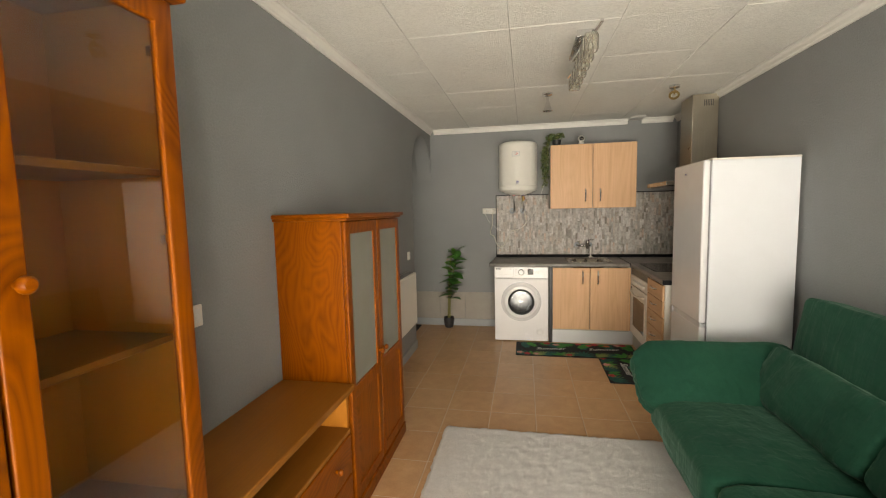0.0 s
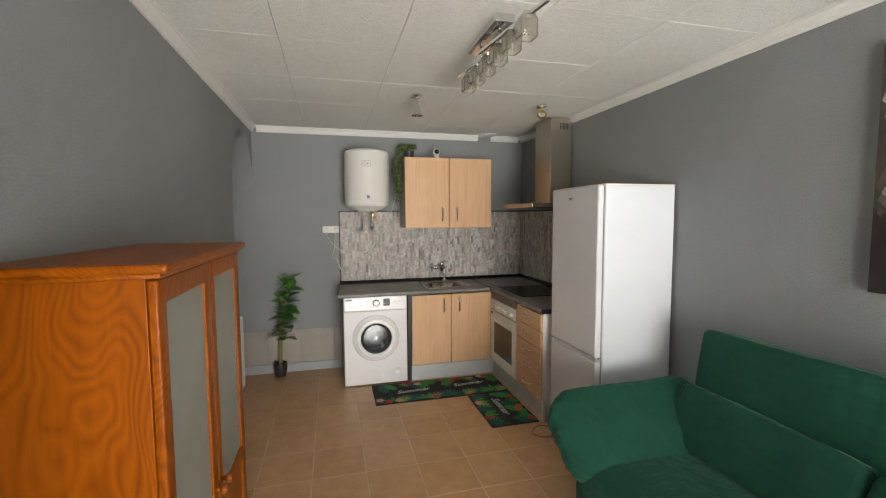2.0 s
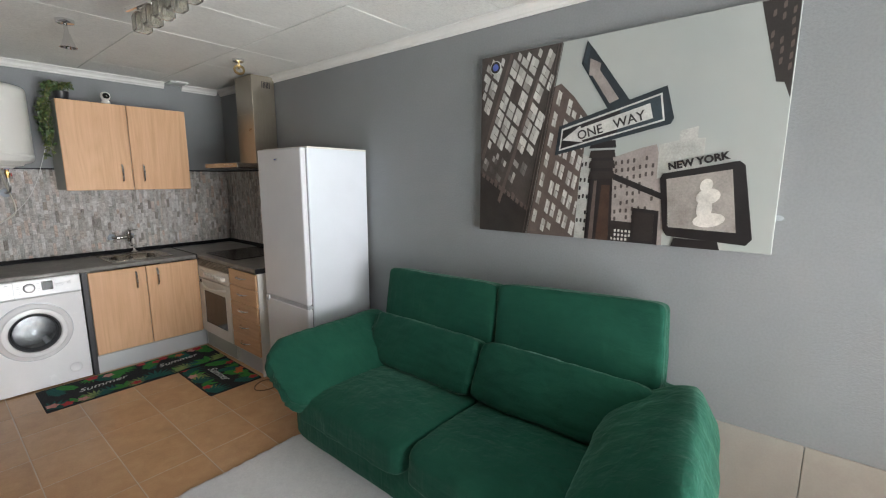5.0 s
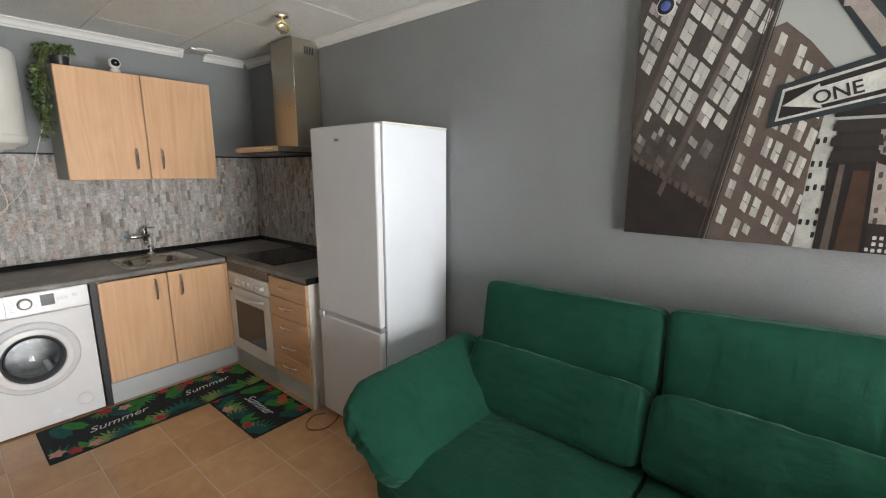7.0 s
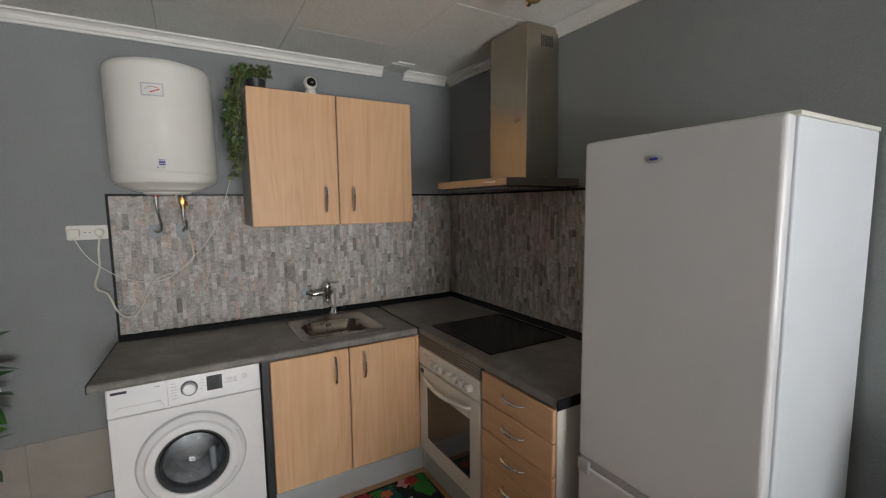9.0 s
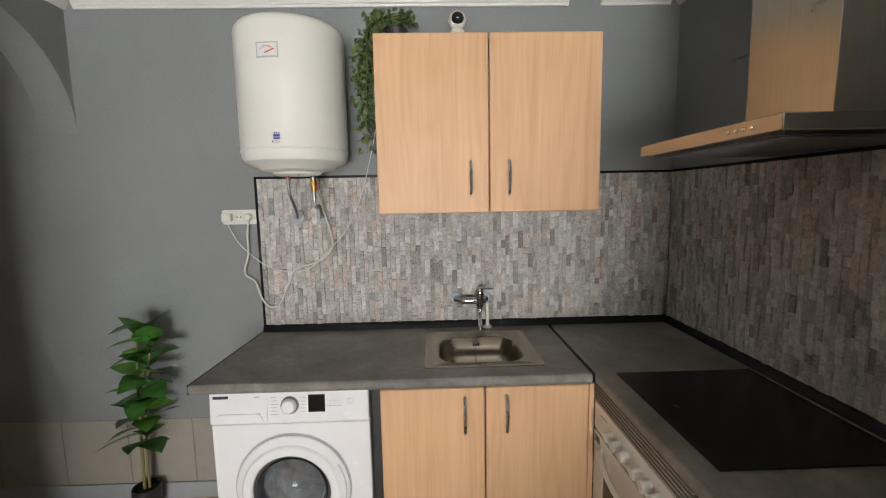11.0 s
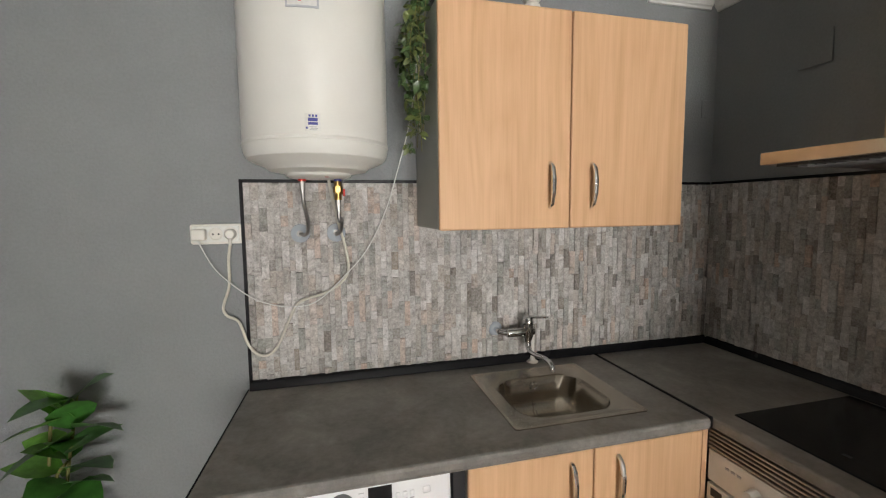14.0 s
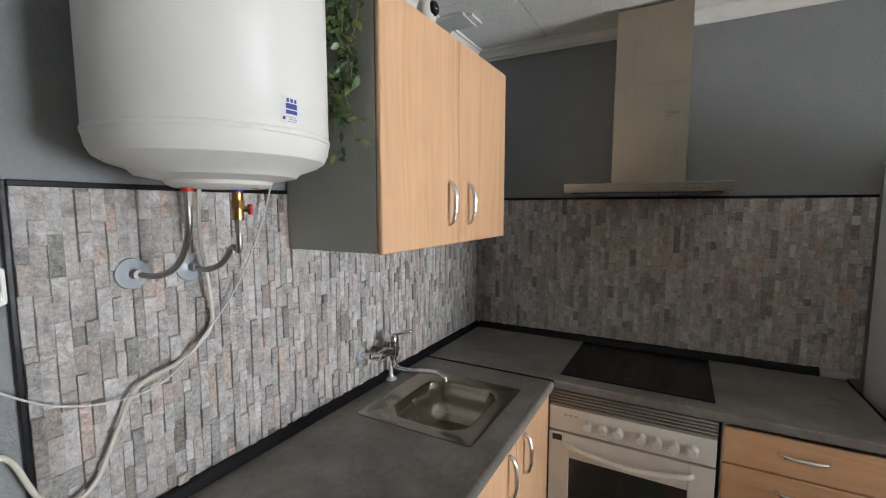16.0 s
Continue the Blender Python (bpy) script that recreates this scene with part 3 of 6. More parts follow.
def cabinet_doors(root, x0, x1, yfront, z0, z1, handle_z, bev=0.006):
    m = (x0 + x1) / 2
    for a, b, hx in ((x0, m - 0.002, m - 0.078), (m + 0.002, x1, m + 0.08)):
        d = part("door", bx(a, b, yfront, yfront + 0.018, z0, z1, bev, 3), BEECH_Z, root, "beech wood-grain door")
        bow_handle(d, hx, yfront, handle_z, 0.15, (0, 0, 1), (0, -1, 0))


# wall cabinet
UX0, UX1, UY, UZ0, UZ1 = 0.335, 1.256, 4.885, 1.50, 2.21
wall_cab = thing("wall_cabinet", (UX0 + UX1) / 2, YB - 0.01, UZ0, "beech two-door wall cabinet with grey sides", "cabinet")
part("side_panel", bx(UX0, UX0 + 0.016, UY + 0.02, YB - 0.012, UZ0, UZ1, 0.001), CARCASS, wall_cab, "grey laminate panel")
part("side_panel", bx(UX1 - 0.016, UX1, UY + 0.02, YB - 0.012, UZ0, UZ1, 0.001), CARCASS, wall_cab, "grey laminate panel")
part("bottom_panel", bx(UX0 + 0.016, UX1 - 0.016, UY + 0.02, YB - 0.012, UZ0, UZ0 + 0.016), CARCASS, wall_cab, "grey laminate panel")
part("top_panel", bx(UX0 + 0.016, UX1 - 0.016, UY + 0.02, YB - 0.012, UZ1 - 0.016, UZ1), CARCASS, wall_cab, "grey laminate panel")
part("back_panel", bx(UX0 + 0.016, UX1 - 0.016, YB - 0.02, YB - 0.012, UZ0 + 0.016, UZ1 - 0.016), CARCASS, wall_cab, "grey laminate panel")
cabinet_doors(wall_cab, UX0, UX1, UY, UZ0 - 0.003, UZ1 + 0.002, UZ0 + 0.142)

# base cabinet under the sink
BY = 4.632
base_cab = thing("sink_cabinet", 0.745, 4.9, 0, "beech two-door base cabinet with an aluminium plinth", "cabinet")
part("side_panel", bx(0.345, 0.361, BY + 0.02, YB - 0.01, 0.15, 0.858), CARCASS, base_cab, "grey laminate panel")
part("side_panel", bx(1.13, 1.146, BY + 0.02, YB - 0.01, 0.15, 0.858), CARCASS, base_cab, "grey laminate panel")
part("bottom_panel", bx(0.361, 1.13, BY + 0.02, YB - 0.01, 0.15, 0.166), CARCASS, base_cab, "grey laminate panel")
part("back_panel", bx(0.361, 1.13, YB - 0.02, YB - 0.01, 0.166, 0.858), CARCASS, base_cab, "grey laminate panel")
cabinet_doors(base_cab, 0.345, 1.135, BY, 0.165, 0.852, 0.745)
part("corner_filler", bx(1.1358, 1.1545, BY + 0.0015, BY + 0.018, 0.165, 0.852), BEECH_Z, base_cab, "beech corner strip")
# Dark block added to keep the gap beside the washing machine black.
part("end_panel", bx(0.310, 0.3445, BY + 0.03, YB - 0.015, 0.0, 0.86, 0.001), DARK_PLASTIC, base_cab, "dark filler in the gap beside the washing machine")
part("plinth", bx(0.345, 1.195, BY + 0.045, BY + 0.06, 0.0, 0.15), PLINTH, base_cab, "brushed aluminium plinth")

# oven housing and drawer unit along the side wall
OX, OY0, OY1 = 1.155, 4.022, 4.628
SLAT = plain("dull_bronze_metal", (0.33, 0.30, 0.26), 0.4, 0.5)
oven = thing("oven", 1.45, 4.31, 0, "cream white built-in oven with seven round knobs", "oven")
part("body", bx(OX + 0.03, XR - 0.03, OY0 + 0.01, OY1 - 0.01, 0.02, 0.80), CARCASS, oven)
part("control_panel", bx(OX, OX + 0.03, OY0, OY1, 0.688, 0.792, 0.004), CREAM_ENAMEL, oven)
for k in range(5):
    part("vent_slat", bx(OX - 0.002, OX + 0.012, OY0, OY1, 0.798 + k * 0.0135, 0.8045 + k * 0.0135, 0.0015, 1), SLAT, oven)
part("vent_recess", bx(OX + 0.021, OX + 0.029, OY0, OY1, 0.793, 0.866), DARK_PLASTIC, oven, "dark recess behind the slats")
od = part("door", join(bx(OX, OX + 0.028, OY0, OY0 + 0.085, 0.17, 0.678, 0.003), bx(OX, OX + 0.028, OY1 - 0.085, OY1, 0.17, 0.678, 0.003), bx(OX, OX + 0.028, OY0 + 0.085, OY1 - 0.085, 0.17, 0.262, 0.0), bx(OX, OX + 0.028, OY0 + 0.085, OY1 - 0.085, 0.575, 0.678, 0.0)), CREAM_ENAMEL, oven, "cream white oven door")
part("window", bx(OX + 0.004, OX + 0.02, OY0 + 0.085, OY1 - 0.085, 0.262, 0.575), OVEN_GLASS, od, "dark oven glass")
part("handle", tube([(OX, OY1 - 0.07, 0.635), (OX - 0.02, OY1 - 0.10, 0.632), (OX - 0.034, OY1 - 0.2, 0.622), (OX - 0.038, (OY0 + OY1) / 2, 0.616), (OX - 0.034, OY0 + 0.2, 0.622), (OX - 0.02, OY0 + 0.10, 0.632), (OX, OY0 + 0.07, 0.635)], 0.011, 10), CREAM_ENAMEL, od, "cream white bow handle")
part("badge", bx(OX - 0.001, OX + 0.002, OY1 - 0.055, OY1 - 0.015, 0.642, 0.668), DARK_PLASTIC, od)
for y in (4.468, 4.411, 4.354, 4.272, 4.215, 4.157, 4.099):
    part("knob", turned([(0.0, -0.028), (0.015, -0.028), (0.018, -0.024), (0.02, -0.008), (0.022, 0.0)], (OX, y, 0.735), "x", 20), CREAM_ENAMEL, oven, "round white knob")
for k in range(3):
    part("print", bx(OX - 0.0012, OX + 0.002, OY1 - 0.075 - k * 0.02, OY1 - 0.062 - k * 0.02, 0.757, 0.764), GREY_PRINT, oven)

DY0, DY1 = 3.555, 4.008
drawers = thing("drawer_unit", 1.45, 3.77, 0, "beech five-drawer kitchen unit with bow handles", "cabinet")
part("side_panel", bx(OX + 0.02, XR - 0.03, DY0, DY0 + 0.016, 0.0, 0.858), WHITE_PLASTIC, drawers, "pale laminate panel")
part("side_panel", bx(OX + 0.02, XR - 0.03, DY1 - 0.016, DY1, 0.15, 0.858), WHITE_PLASTIC, drawers, "pale laminate panel")
part("bottom_panel", bx(OX + 0.02, XR - 0.03, DY0 + 0.016, DY1 - 0.016, 0.15, 0.166), WHITE_PLASTIC, drawers, "pale laminate panel")
part("back_panel", bx(XR - 0.04, XR - 0.03, DY0 + 0.016, DY1 - 0.016, 0.166, 0.858), WHITE_PLASTIC, drawers, "pale laminate panel")
for z0, z1 in ((0.17, 0.302), (0.306, 0.44), (0.444, 0.578), (0.582, 0.716), (0.72, 0.852)):
    d = part("drawer_front", bx(OX, OX + 0.018, DY0 + 0.002, DY1 - 0.002, z0, z1, 0.006, 3), BEECH_Y, drawers, "beech wood-grain drawer front")
    bow_handle(d, OX, (DY0 + DY1) / 2, (z0 + z1) / 2 + 0.012, 0.135, (0, 1, 0), (-1, 0, 0))
solo("oven_plinth", bx(OX + 0.045, OX + 0.06, DY0, 4.69, 0, 0.15), PLINTH, "brushed aluminium plinth below oven and drawers", "plinth")


# worktop, in two lengths mitred at the corner joint strip
SX0, SX1, SY0, SY1 = 0.515, 0.985, 4.70, 5.145
CUT = (SX0 + 0.05, SX1 - 0.05, SY0 + 0.05, SY1 - 0.07)
def cut_slab(x0, x1, y0, y1, hole):
    """A rounded slab with a rectangular hole for the sink."""
    inner = (hole[0], hole[1], hole[2], hole[3], 0.03)
    b = loops(rounded_loop(*inner, 0.866), rounded_loop(x0, x1, y0, y1, 0.004, 0.866), rounded_loop(x0, x1, y0, y1, 0.004, 0.869), rounded_loop(x0 - 0.001, x1, y0 - 0.004, y1, 0.004, 0.876), rounded_loop(x0 - 0.001, x1, y0 - 0.004, y1, 0.004, 0.892), rounded_loop(x0, x1, y0, y1, 0.004, 0.899), rounded_loop(x0 + 0.003, x1 - 0.003, y0 + 0.006, y1 - 0.003, 0.004, 0.902), rounded_loop(*inner, 0.902), rounded_loop(*inner, 0.866), cap=False)
    bmesh.ops.remove_doubles(b, verts=b.verts[:], dist=1e-6)
    bmesh.ops.recalc_face_normals(b, faces=b.faces[:])
    return b


def skewed(b):
    """The free end of the worktop runs slightly out of square."""
    for v in b.verts:
        if v.co.x < -0.3:
            v.co.x += 0.03 * (v.co.y - 4.612) / 0.64
    return b


solo("worktop_sink_side", skewed(cut_slab(-0.345, 1.138, 4.612, YB - 0.006, CUT)), WORKTOP, "dark slate grey laminate worktop over washing machine and sink", "worktop", smooth=15)
solo("worktop_hob_side", bx(1.148, XR - 0.006, 3.53, YB - 0.006, 0.866, 0.902, 0.008, 3), WORKTOP, "dark slate grey laminate worktop round the hob", "worktop")
solo("worktop_joint", bx(1.138, 1.148, 4.610, YB - 0.006, 0.870, 0.905, 0.002), BLACK_TRIM, "black joint strip between two worktops", "trim strip")
solo("worktop_end_cap", skewed(bx(-0.3495, -0.3455, 4.612, YB - 0.006, 0.866, 0.902, 0.001)), BLACK_TRIM, "black edge strip on the worktop end", "trim strip")
solo("worktop_end_cap", join(bx(1.145, XR - 0.006, 3.525, 3.53, 0.864, 0.904, 0.001)), BLACK_TRIM, "black edge strip on the worktop end", "trim strip")


def upstand(p, q, n):
    p, q, n = Vector(p), Vector(q), Vector(n)
    prof = ((0.0, -0.004), (0.020, -0.004), (0.020, 0.004), (0.016, 0.016), (0.011, 0.027), (0.006, 0.032), (0.0, 0.034))
    b = bmesh.new()
    ends = [[b.verts.new(e + n * u + Vector((0, 0, h))) for u, h in prof] for e in (p, q)]
    for i in range(len(prof)):
        j = (i + 1) % len(prof)
        b.faces.new((ends[0][i], ends[0][j], ends[1][j], ends[1][i]))
    b.faces.new(ends[0]), b.faces.new(ends[1][::-1])
    bmesh.ops.recalc_face_normals(b, faces=b.faces[:])
    return b


solo("worktop_upstand", upstand((-0.31, YB - 0.012, 0.902), (XR - 0.012, YB - 0.012, 0.902), (0, -1, 0)), BLACK_TRIM, "black plastic sealing strip along the tiles", "trim strip", smooth=30)
solo("worktop_upstand", upstand((XR - 0.012, 3.62, 0.902), (XR - 0.012, YB - 0.034, 0.902), (-1, 0, 0)), BLACK_TRIM, "black plastic sealing strip along the tiles", "trim strip", smooth=30)
solo("upstand_end", bx(XR - 0.036, XR - 0.012, 3.53, 3.618, 0.902, 0.93, 0.004), SILVER_PLASTIC, "silver end piece of the sealing strip", "trim strip")


# sink
sink = thing("sink", (SX0 + SX1) / 2, (SY0 + SY1) / 2, 0.902, "square brushed stainless steel inset sink", "sink")
bx0, bx1, by0, by1 = SX0 + 0.062, SX1 - 0.062, SY0 + 0.06, SY1 - 0.085
part("basin", loops(rounded_loop(SX0, SX1, SY0, SY1, 0.012, 0.9025), rounded_loop(SX0, SX1, SY0, SY1, 0.012, 0.9065), rounded_loop(SX0 + 0.016, SX1 - 0.016, SY0 + 0.016, SY1 - 0.016, 0.014, 0.9075), rounded_loop(SX0 + 0.022, SX1 - 0.022, SY0 + 0.022, SY1 - 0.022, 0.016, 0.9045), rounded_loop(bx0 - 0.012, bx1 + 0.012, by0 - 0.012, by1 + 0.012, 0.085, 0.9045), rounded_loop(bx0, bx1, by0, by1, 0.08, 0.899), rounded_loop(bx0 + 0.008, bx1 - 0.008, by0 + 0.008, by1 - 0.008, 0.078, 0.83), rounded_loop(bx0 + 0.02, bx1 - 0.02, by0 + 0.02, by1 - 0.02, 0.07, 0.775), rounded_loop(bx0 + 0.055, bx1 - 0.055, by0 + 0.055, by1 - 0.055, 0.05, 0.762)), STEEL_X, sink, smooth=60)
scx = (bx0 + bx1) / 2
part("overflow", turned([(0.0, -0.004), (0.008, -0.004), (0.010, -0.002), (0.0155, -0.004), (0.0165, 0.0)], (scx, by1 - 0.0055, 0.872), "y", 20), CHROME, sink, "chrome overflow ring")
part("drain", turned([(0.0, 0.003), (0.012, 0.003), (0.014, 0.006), (0.036, 0.004), (0.04, 0.0)], (scx, (by0 + by1) / 2, 0.762), "z", 24), CHROME, sink, "chrome drain")
part("chain", tube([(scx, by1 - 0.008, 0.868), (scx - 0.004, by1 - 0.02, 0.83), (scx - 0.002, by1 - 0.03, 0.79), (scx - 0.01, by1 - 0.08, 0.772), (scx - 0.004, (by0 + by1) / 2 + 0.03, 0.768)], 0.0016, 6), CHROME, sink, "plug chain")

# wall tap
tap = thing("kitchen_tap", 0.74, YB - 0.09, 1.0, "chrome wall mixer tap with a swivel spout", "tap")
TY = YB - 0.01
for x in (0.665, 0.815):
    part("rosette", turned([(0.0, -0.012), (0.016, -0.012), (0.027, -0.007), (0.031, 0.0)], (x, TY, 1.055), "y", 24), CLEAR_PLASTIC, tap, "milky plastic wall rosette")
    part("connector", join(rod((x, TY - 0.008, 1.055), (x, TY - 0.055, 1.055), 0.0115), rod((x, TY - 0.05, 1.055), (x + (0.03 if x < 0.7 else -0.03), TY - 0.07, 1.05), 0.012)), CHROME, tap)
part("body", join(moved(turned([(0.0, -0.06), (0.015, -0.058), (0.0175, -0.052), (0.0175, 0.06), (0.015, 0.066), (0.0, 0.068)], (0, 0, 0), "x", 20), Matrix.Translation((0.745, TY - 0.072, 1.052))), turned([(0.0, 1.005), (0.012, 1.008), (0.0165, 1.02), (0.0225, 1.034), (0.023, 1.085), (0.0, 1.09)], (0.783, TY - 0.074, 0), "z", 24)), CHROME, tap)
part("lever", join(turned([(0.023, 1.087), (0.0235, 1.10), (0.018, 1.114), (0.0, 1.118)], (0.783, TY - 0.074, 0), "z", 24), moved(pillow(0.046, 0.012, 0.0055, 3, 8), Matrix.Translation((0.812, TY - 0.10, 1.119)) @ pose(0, 0, 0, 0, -6, -42))), CHROME, tap, "chrome lever")
part("spout", tube([(0.783, TY - 0.074, 1.015), (0.782, TY - 0.08, 0.99), (0.779, TY - 0.105, 0.978), (0.772, TY - 0.17, 0.984), (0.764, TY - 0.25, 1.0), (0.759, TY - 0.30, 1.004), (0.757, TY - 0.325, 0.996), (0.757, TY - 0.33, 0.98)], [0.0125, 0.0115, 0.010, 0.0092, 0.0088, 0.009, 0.0098, 0.010], 12), CHROME, tap, "chrome swivel spout")
part("stand", join(rod((0.826, YB - 0.04, 0.907), (0.826, YB - 0.04, 1.03), 0.0085), turned([(0.024, 0.0), (0.025, 0.004), (0.012, 0.012), (0.010, 0.02)], (0.826, YB - 0.04, 0.9025), "z", 20)), CREAM_ENAMEL, tap, "white plastic stand")

# hob
hob = thing("hob", 1.48, 4.33, 0.902, "black ceramic glass hob let into the worktop", "hob")
part("glass", bx(1.222, 1.722, 4.03, 4.602, 0.9025, 0.908, 0.002), BLACK_GLASS, hob)
part("print", bx(1.29, 1.302, 4.33, 4.35, 0.908, 0.9086), DARK_PLASTIC, hob)

# extractor hood
HX, HY0, HY1 = 1.297, 4.01, 4.628
hood = thing("extractor_hood", 1.55, 4.32, 1.70, "stainless steel chimney extractor hood", "extractor hood")
part("canopy", bx(HX, XR - 0.01, HY0, HY1, 1.69, 1.728, 0.003), STEEL_X, hood, "brushed steel canopy")
filt = part("filter", bx(HX + 0.03, XR - 0.04, HY0 + 0.03, HY1 - 0.03, 1.684, 1.6895), DARK_PLASTIC, hood, "dark grease filter")
for k in range(20):
    part("slat", bx(HX + 0.05, XR - 0.06, HY0 + 0.06 + k * 0.025, HY0 + 0.068 + k * 0.025, 1.68, 1.6845), GREY_PLASTIC, filt)
part("chimney", join(bx(1.55, XR - 0.01, 4.165, 4.468, 1.728, 2.17, 0.002), bx(1.5515, XR - 0.01, 4.1665, 4.4665, 2.17, 2.503, 0.002)), STEEL, hood, "brushed steel chimney")
for k in range(6):
    part("vent_slot", bx(1.645 + k * 0.014, 1.652 + k * 0.014, 4.1648, 4.1672, 2.40, 2.455), DARK_PLASTIC, hood, "dark vent slot")
for k in range(4):
    part("button", turned([(0.0, -0.003), (0.004, -0.003), (0.0055, 0.0)], (HX, 4.10 + k * 0.026, 1.709), "x", 14), CHROME, hood)

# washing machine
WX0, WX1, WY = -0.297, 0.300, 4.655
wm = thing("washing_machine", 0.0, 4.95, 0, "white front-loading washing machine under the worktop", "washing machine")
part("body", join(bx(WX0, WX0 + 0.008, WY + 0.012, YB - 0.05, 0.012, 0.86, 0.002), bx(WX1 - 0.008, WX1, WY + 0.012, YB - 0.05, 0.012, 0.86, 0.002), bx(WX0 + 0.008, WX1 - 0.008, WY + 0.012, YB - 0.05, 0.852, 0.86), bx(WX0 + 0.008, WX1 - 0.008, WY + 0.012, YB - 0.05, 0.012, 0.02), bx(WX0 + 0.008, WX1 - 0.008, YB - 0.058, YB - 0.05, 0.02, 0.852), bx(WX0 + 0.008, WX1 - 0.008, WY + 0.016, WY + 0.03, 0.70, 0.852)), WHITE_ENAMEL, wm)
part("front_panel", moved(loops(rounded_loop(WX0 + 0.001, WX1 - 0.001, 0.012, 0.722, 0.006, -0.014), rounded_loop(WX0 + 0.001, WX1 - 0.001, 0.012, 0.722, 0.006, -0.003), rounded_loop(WX0 + 0.004, WX1 - 0.004, 0.015, 0.719, 0.006, 0.0), [(0.0 + 0.15 * math.cos(radians(15 + 60 * (k % 7) / 6 + 90 * (k // 7))), 0.462 + 0.15 * math.sin(radians(15 + 60 * (k % 7) / 6 + 90 * (k // 7))), 0.0) for k in range(28)], cap=False), Matrix.Translation((0, WY, 0)) @ pose(0, 0, 0, 90, 0, 0)), WHITE_ENAMEL, wm, smooth=20)
panel = part("control_panel", moved(bx(WX0, WX1, -0.012, 0.02, 0.0, 0.132, 0.008, 3), Matrix.Translation((0, WY, 0.727)) @ pose(0, 0, 0, -5)), WHITE_ENAMEL, wm)
PM = Matrix.Translation((0, WY, 0.727)) @ pose(0, 0, 0, -5)


def on_panel(b):
    return moved(b, PM)


part("drawer", on_panel(join(bx(WX0 + 0.006, -0.078, -0.017, -0.01, 0.006, 0.126, 0.004, 2))), WHITE_ENAMEL, panel, "white detergent drawer front")
part("drawer_grip", on_panel(moved(sheet([(WX0 + 0.012, 0.0, 0.014), (-0.092, 0.0, 0.014), (-0.106, 0.0, 0.040), (-0.112, 0.0, 0.043), (WX0 + 0.045, 0.0, 0.043), (WX0 + 0.030, 0.0, 0.036)], 0.006, (0, -1, 0)), Matrix.Translation((0, -0.016, 0)))), WHITE_ENAMEL, panel, "white moulded finger grip")
part("dial", on_panel(turned([(0.0, -0.038), (0.022, -0.038), (0.026, -0.034), (0.0285, -0.014)], (0.004, 0, 0.070), "y", 36)), WHITE_ENAMEL, panel, "white programme dial")
part("dial_ring", on_panel(turned([(0.0285, -0.022), (0.033, -0.018), (0.034, -0.012)], (0.004, 0, 0.070), "y", 36)), GREY_PLASTIC, panel, "dark grey dial ring")
part("display", on_panel(bx(0.073, 0.136, -0.0145, -0.011, 0.042, 0.108, 0.001)), BLACK_GLASS, panel, "black display")
for k in range(3):
    part("button", on_panel(bx(0.146 + k * 0.019, 0.158 + k * 0.019, -0.0145, -0.011, 0.066, 0.084, 0.003)), WHITE_ENAMEL, panel)
    part("print", on_panel(bx(0.1455 + k * 0.019, 0.1585 + k * 0.019, -0.0128, -0.0118, 0.0625, 0.0645)), GREY_PRINT, panel)
part("button", on_panel(bx(0.22, 0.241, -0.0145, -0.011, 0.070, 0.088, 0.004)), WHITE_ENAMEL, panel)
for k in range(6):
    part("print", on_panel(bx(-0.066, -0.046 + 0.004 * (k % 3), -0.0128, -0.0118, 0.1 - k * 0.013, 0.1018 - k * 0.013)), GREY_PRINT, panel)
for k in range(5):
    part("print", on_panel(bx(0.048 - 0.003 * (k % 2), 0.062, -0.0128, -0.0118, 0.096 - k * 0.013, 0.0978 - k * 0.013)), GREY_PRINT, panel)
part("maker_mark", on_panel(bx(WX0 + 0.018, WX0 + 0.075, -0.0178, -0.0168, 0.101, 0.112)), DARK_PRINT, panel, "dark maker's mark")
for x0, x1, z in ((-0.125, -0.105, 0.104), (-0.12, -0.105, 0.04)):
    part("print", on_panel(bx(x0, x1, -0.0178, -0.0168, z, z + 0.004)), GREY_PRINT, panel)
C = (0.0, WY, 0.462)
part("door_ring", turned([(0.214, 0.001), (0.216, -0.010), (0.212, -0.015), (0.188, -0.027), (0.184, -0.034), (0.180, -0.037), (0.156, -0.039), (0.149, -0.036), (0.145, -0.026), (0.143, 0.0)], C, "y", 72), WHITE_ENAMEL, wm, "white round door ring", smooth=24)
part("door_groove", turned([(0.222, 0.001), (0.222, -0.002), (0.216, -0.002)], C, "y", 64), SILVER_PLASTIC, wm)
part("door_handle", turned([(0.176, -0.038), (0.184, -0.041), (0.205, -0.03), (0.206, -0.02)], C, "y", 20, (60, 112)), WHITE_ENAMEL, wm, "white recessed grip")
part("door_seal", turned([(0.146, -0.029), (0.143, -0.031), (0.134, -0.023), (0.127, -0.008), (0.124, 0.010)], C, "y", 48), plain("smoked_grey_door_glass", (0.085, 0.088, 0.093), 0.08, bump=0), wm, "dark glossy door glass rim")
bowl = [(0.134, -0.021), (0.127, -0.008), (0.121, 0.03), (0.102, 0.075), (0.064, 0.098), (0.0, 0.104)]
dg = part("door_glass", turned(bowl + [(max(0.0, r - 0.004), h - 0.004) for r, h in bowl[::-1]] + [bowl[0]], C, "y", 48), make_glass("door_bowl_glass", (0.86, 0.89, 0.92), 0.0), wm, "bulged door glass")
dg.visible_shadow = False
part("gasket", turned([(0.146, -0.002), (0.144, 0.02), (0.142, 0.05), (0.156, 0.06)], C, "y", 48), plain("dark_rubber_gasket", (0.06, 0.06, 0.065), 0.5), wm, "dark rubber gasket")
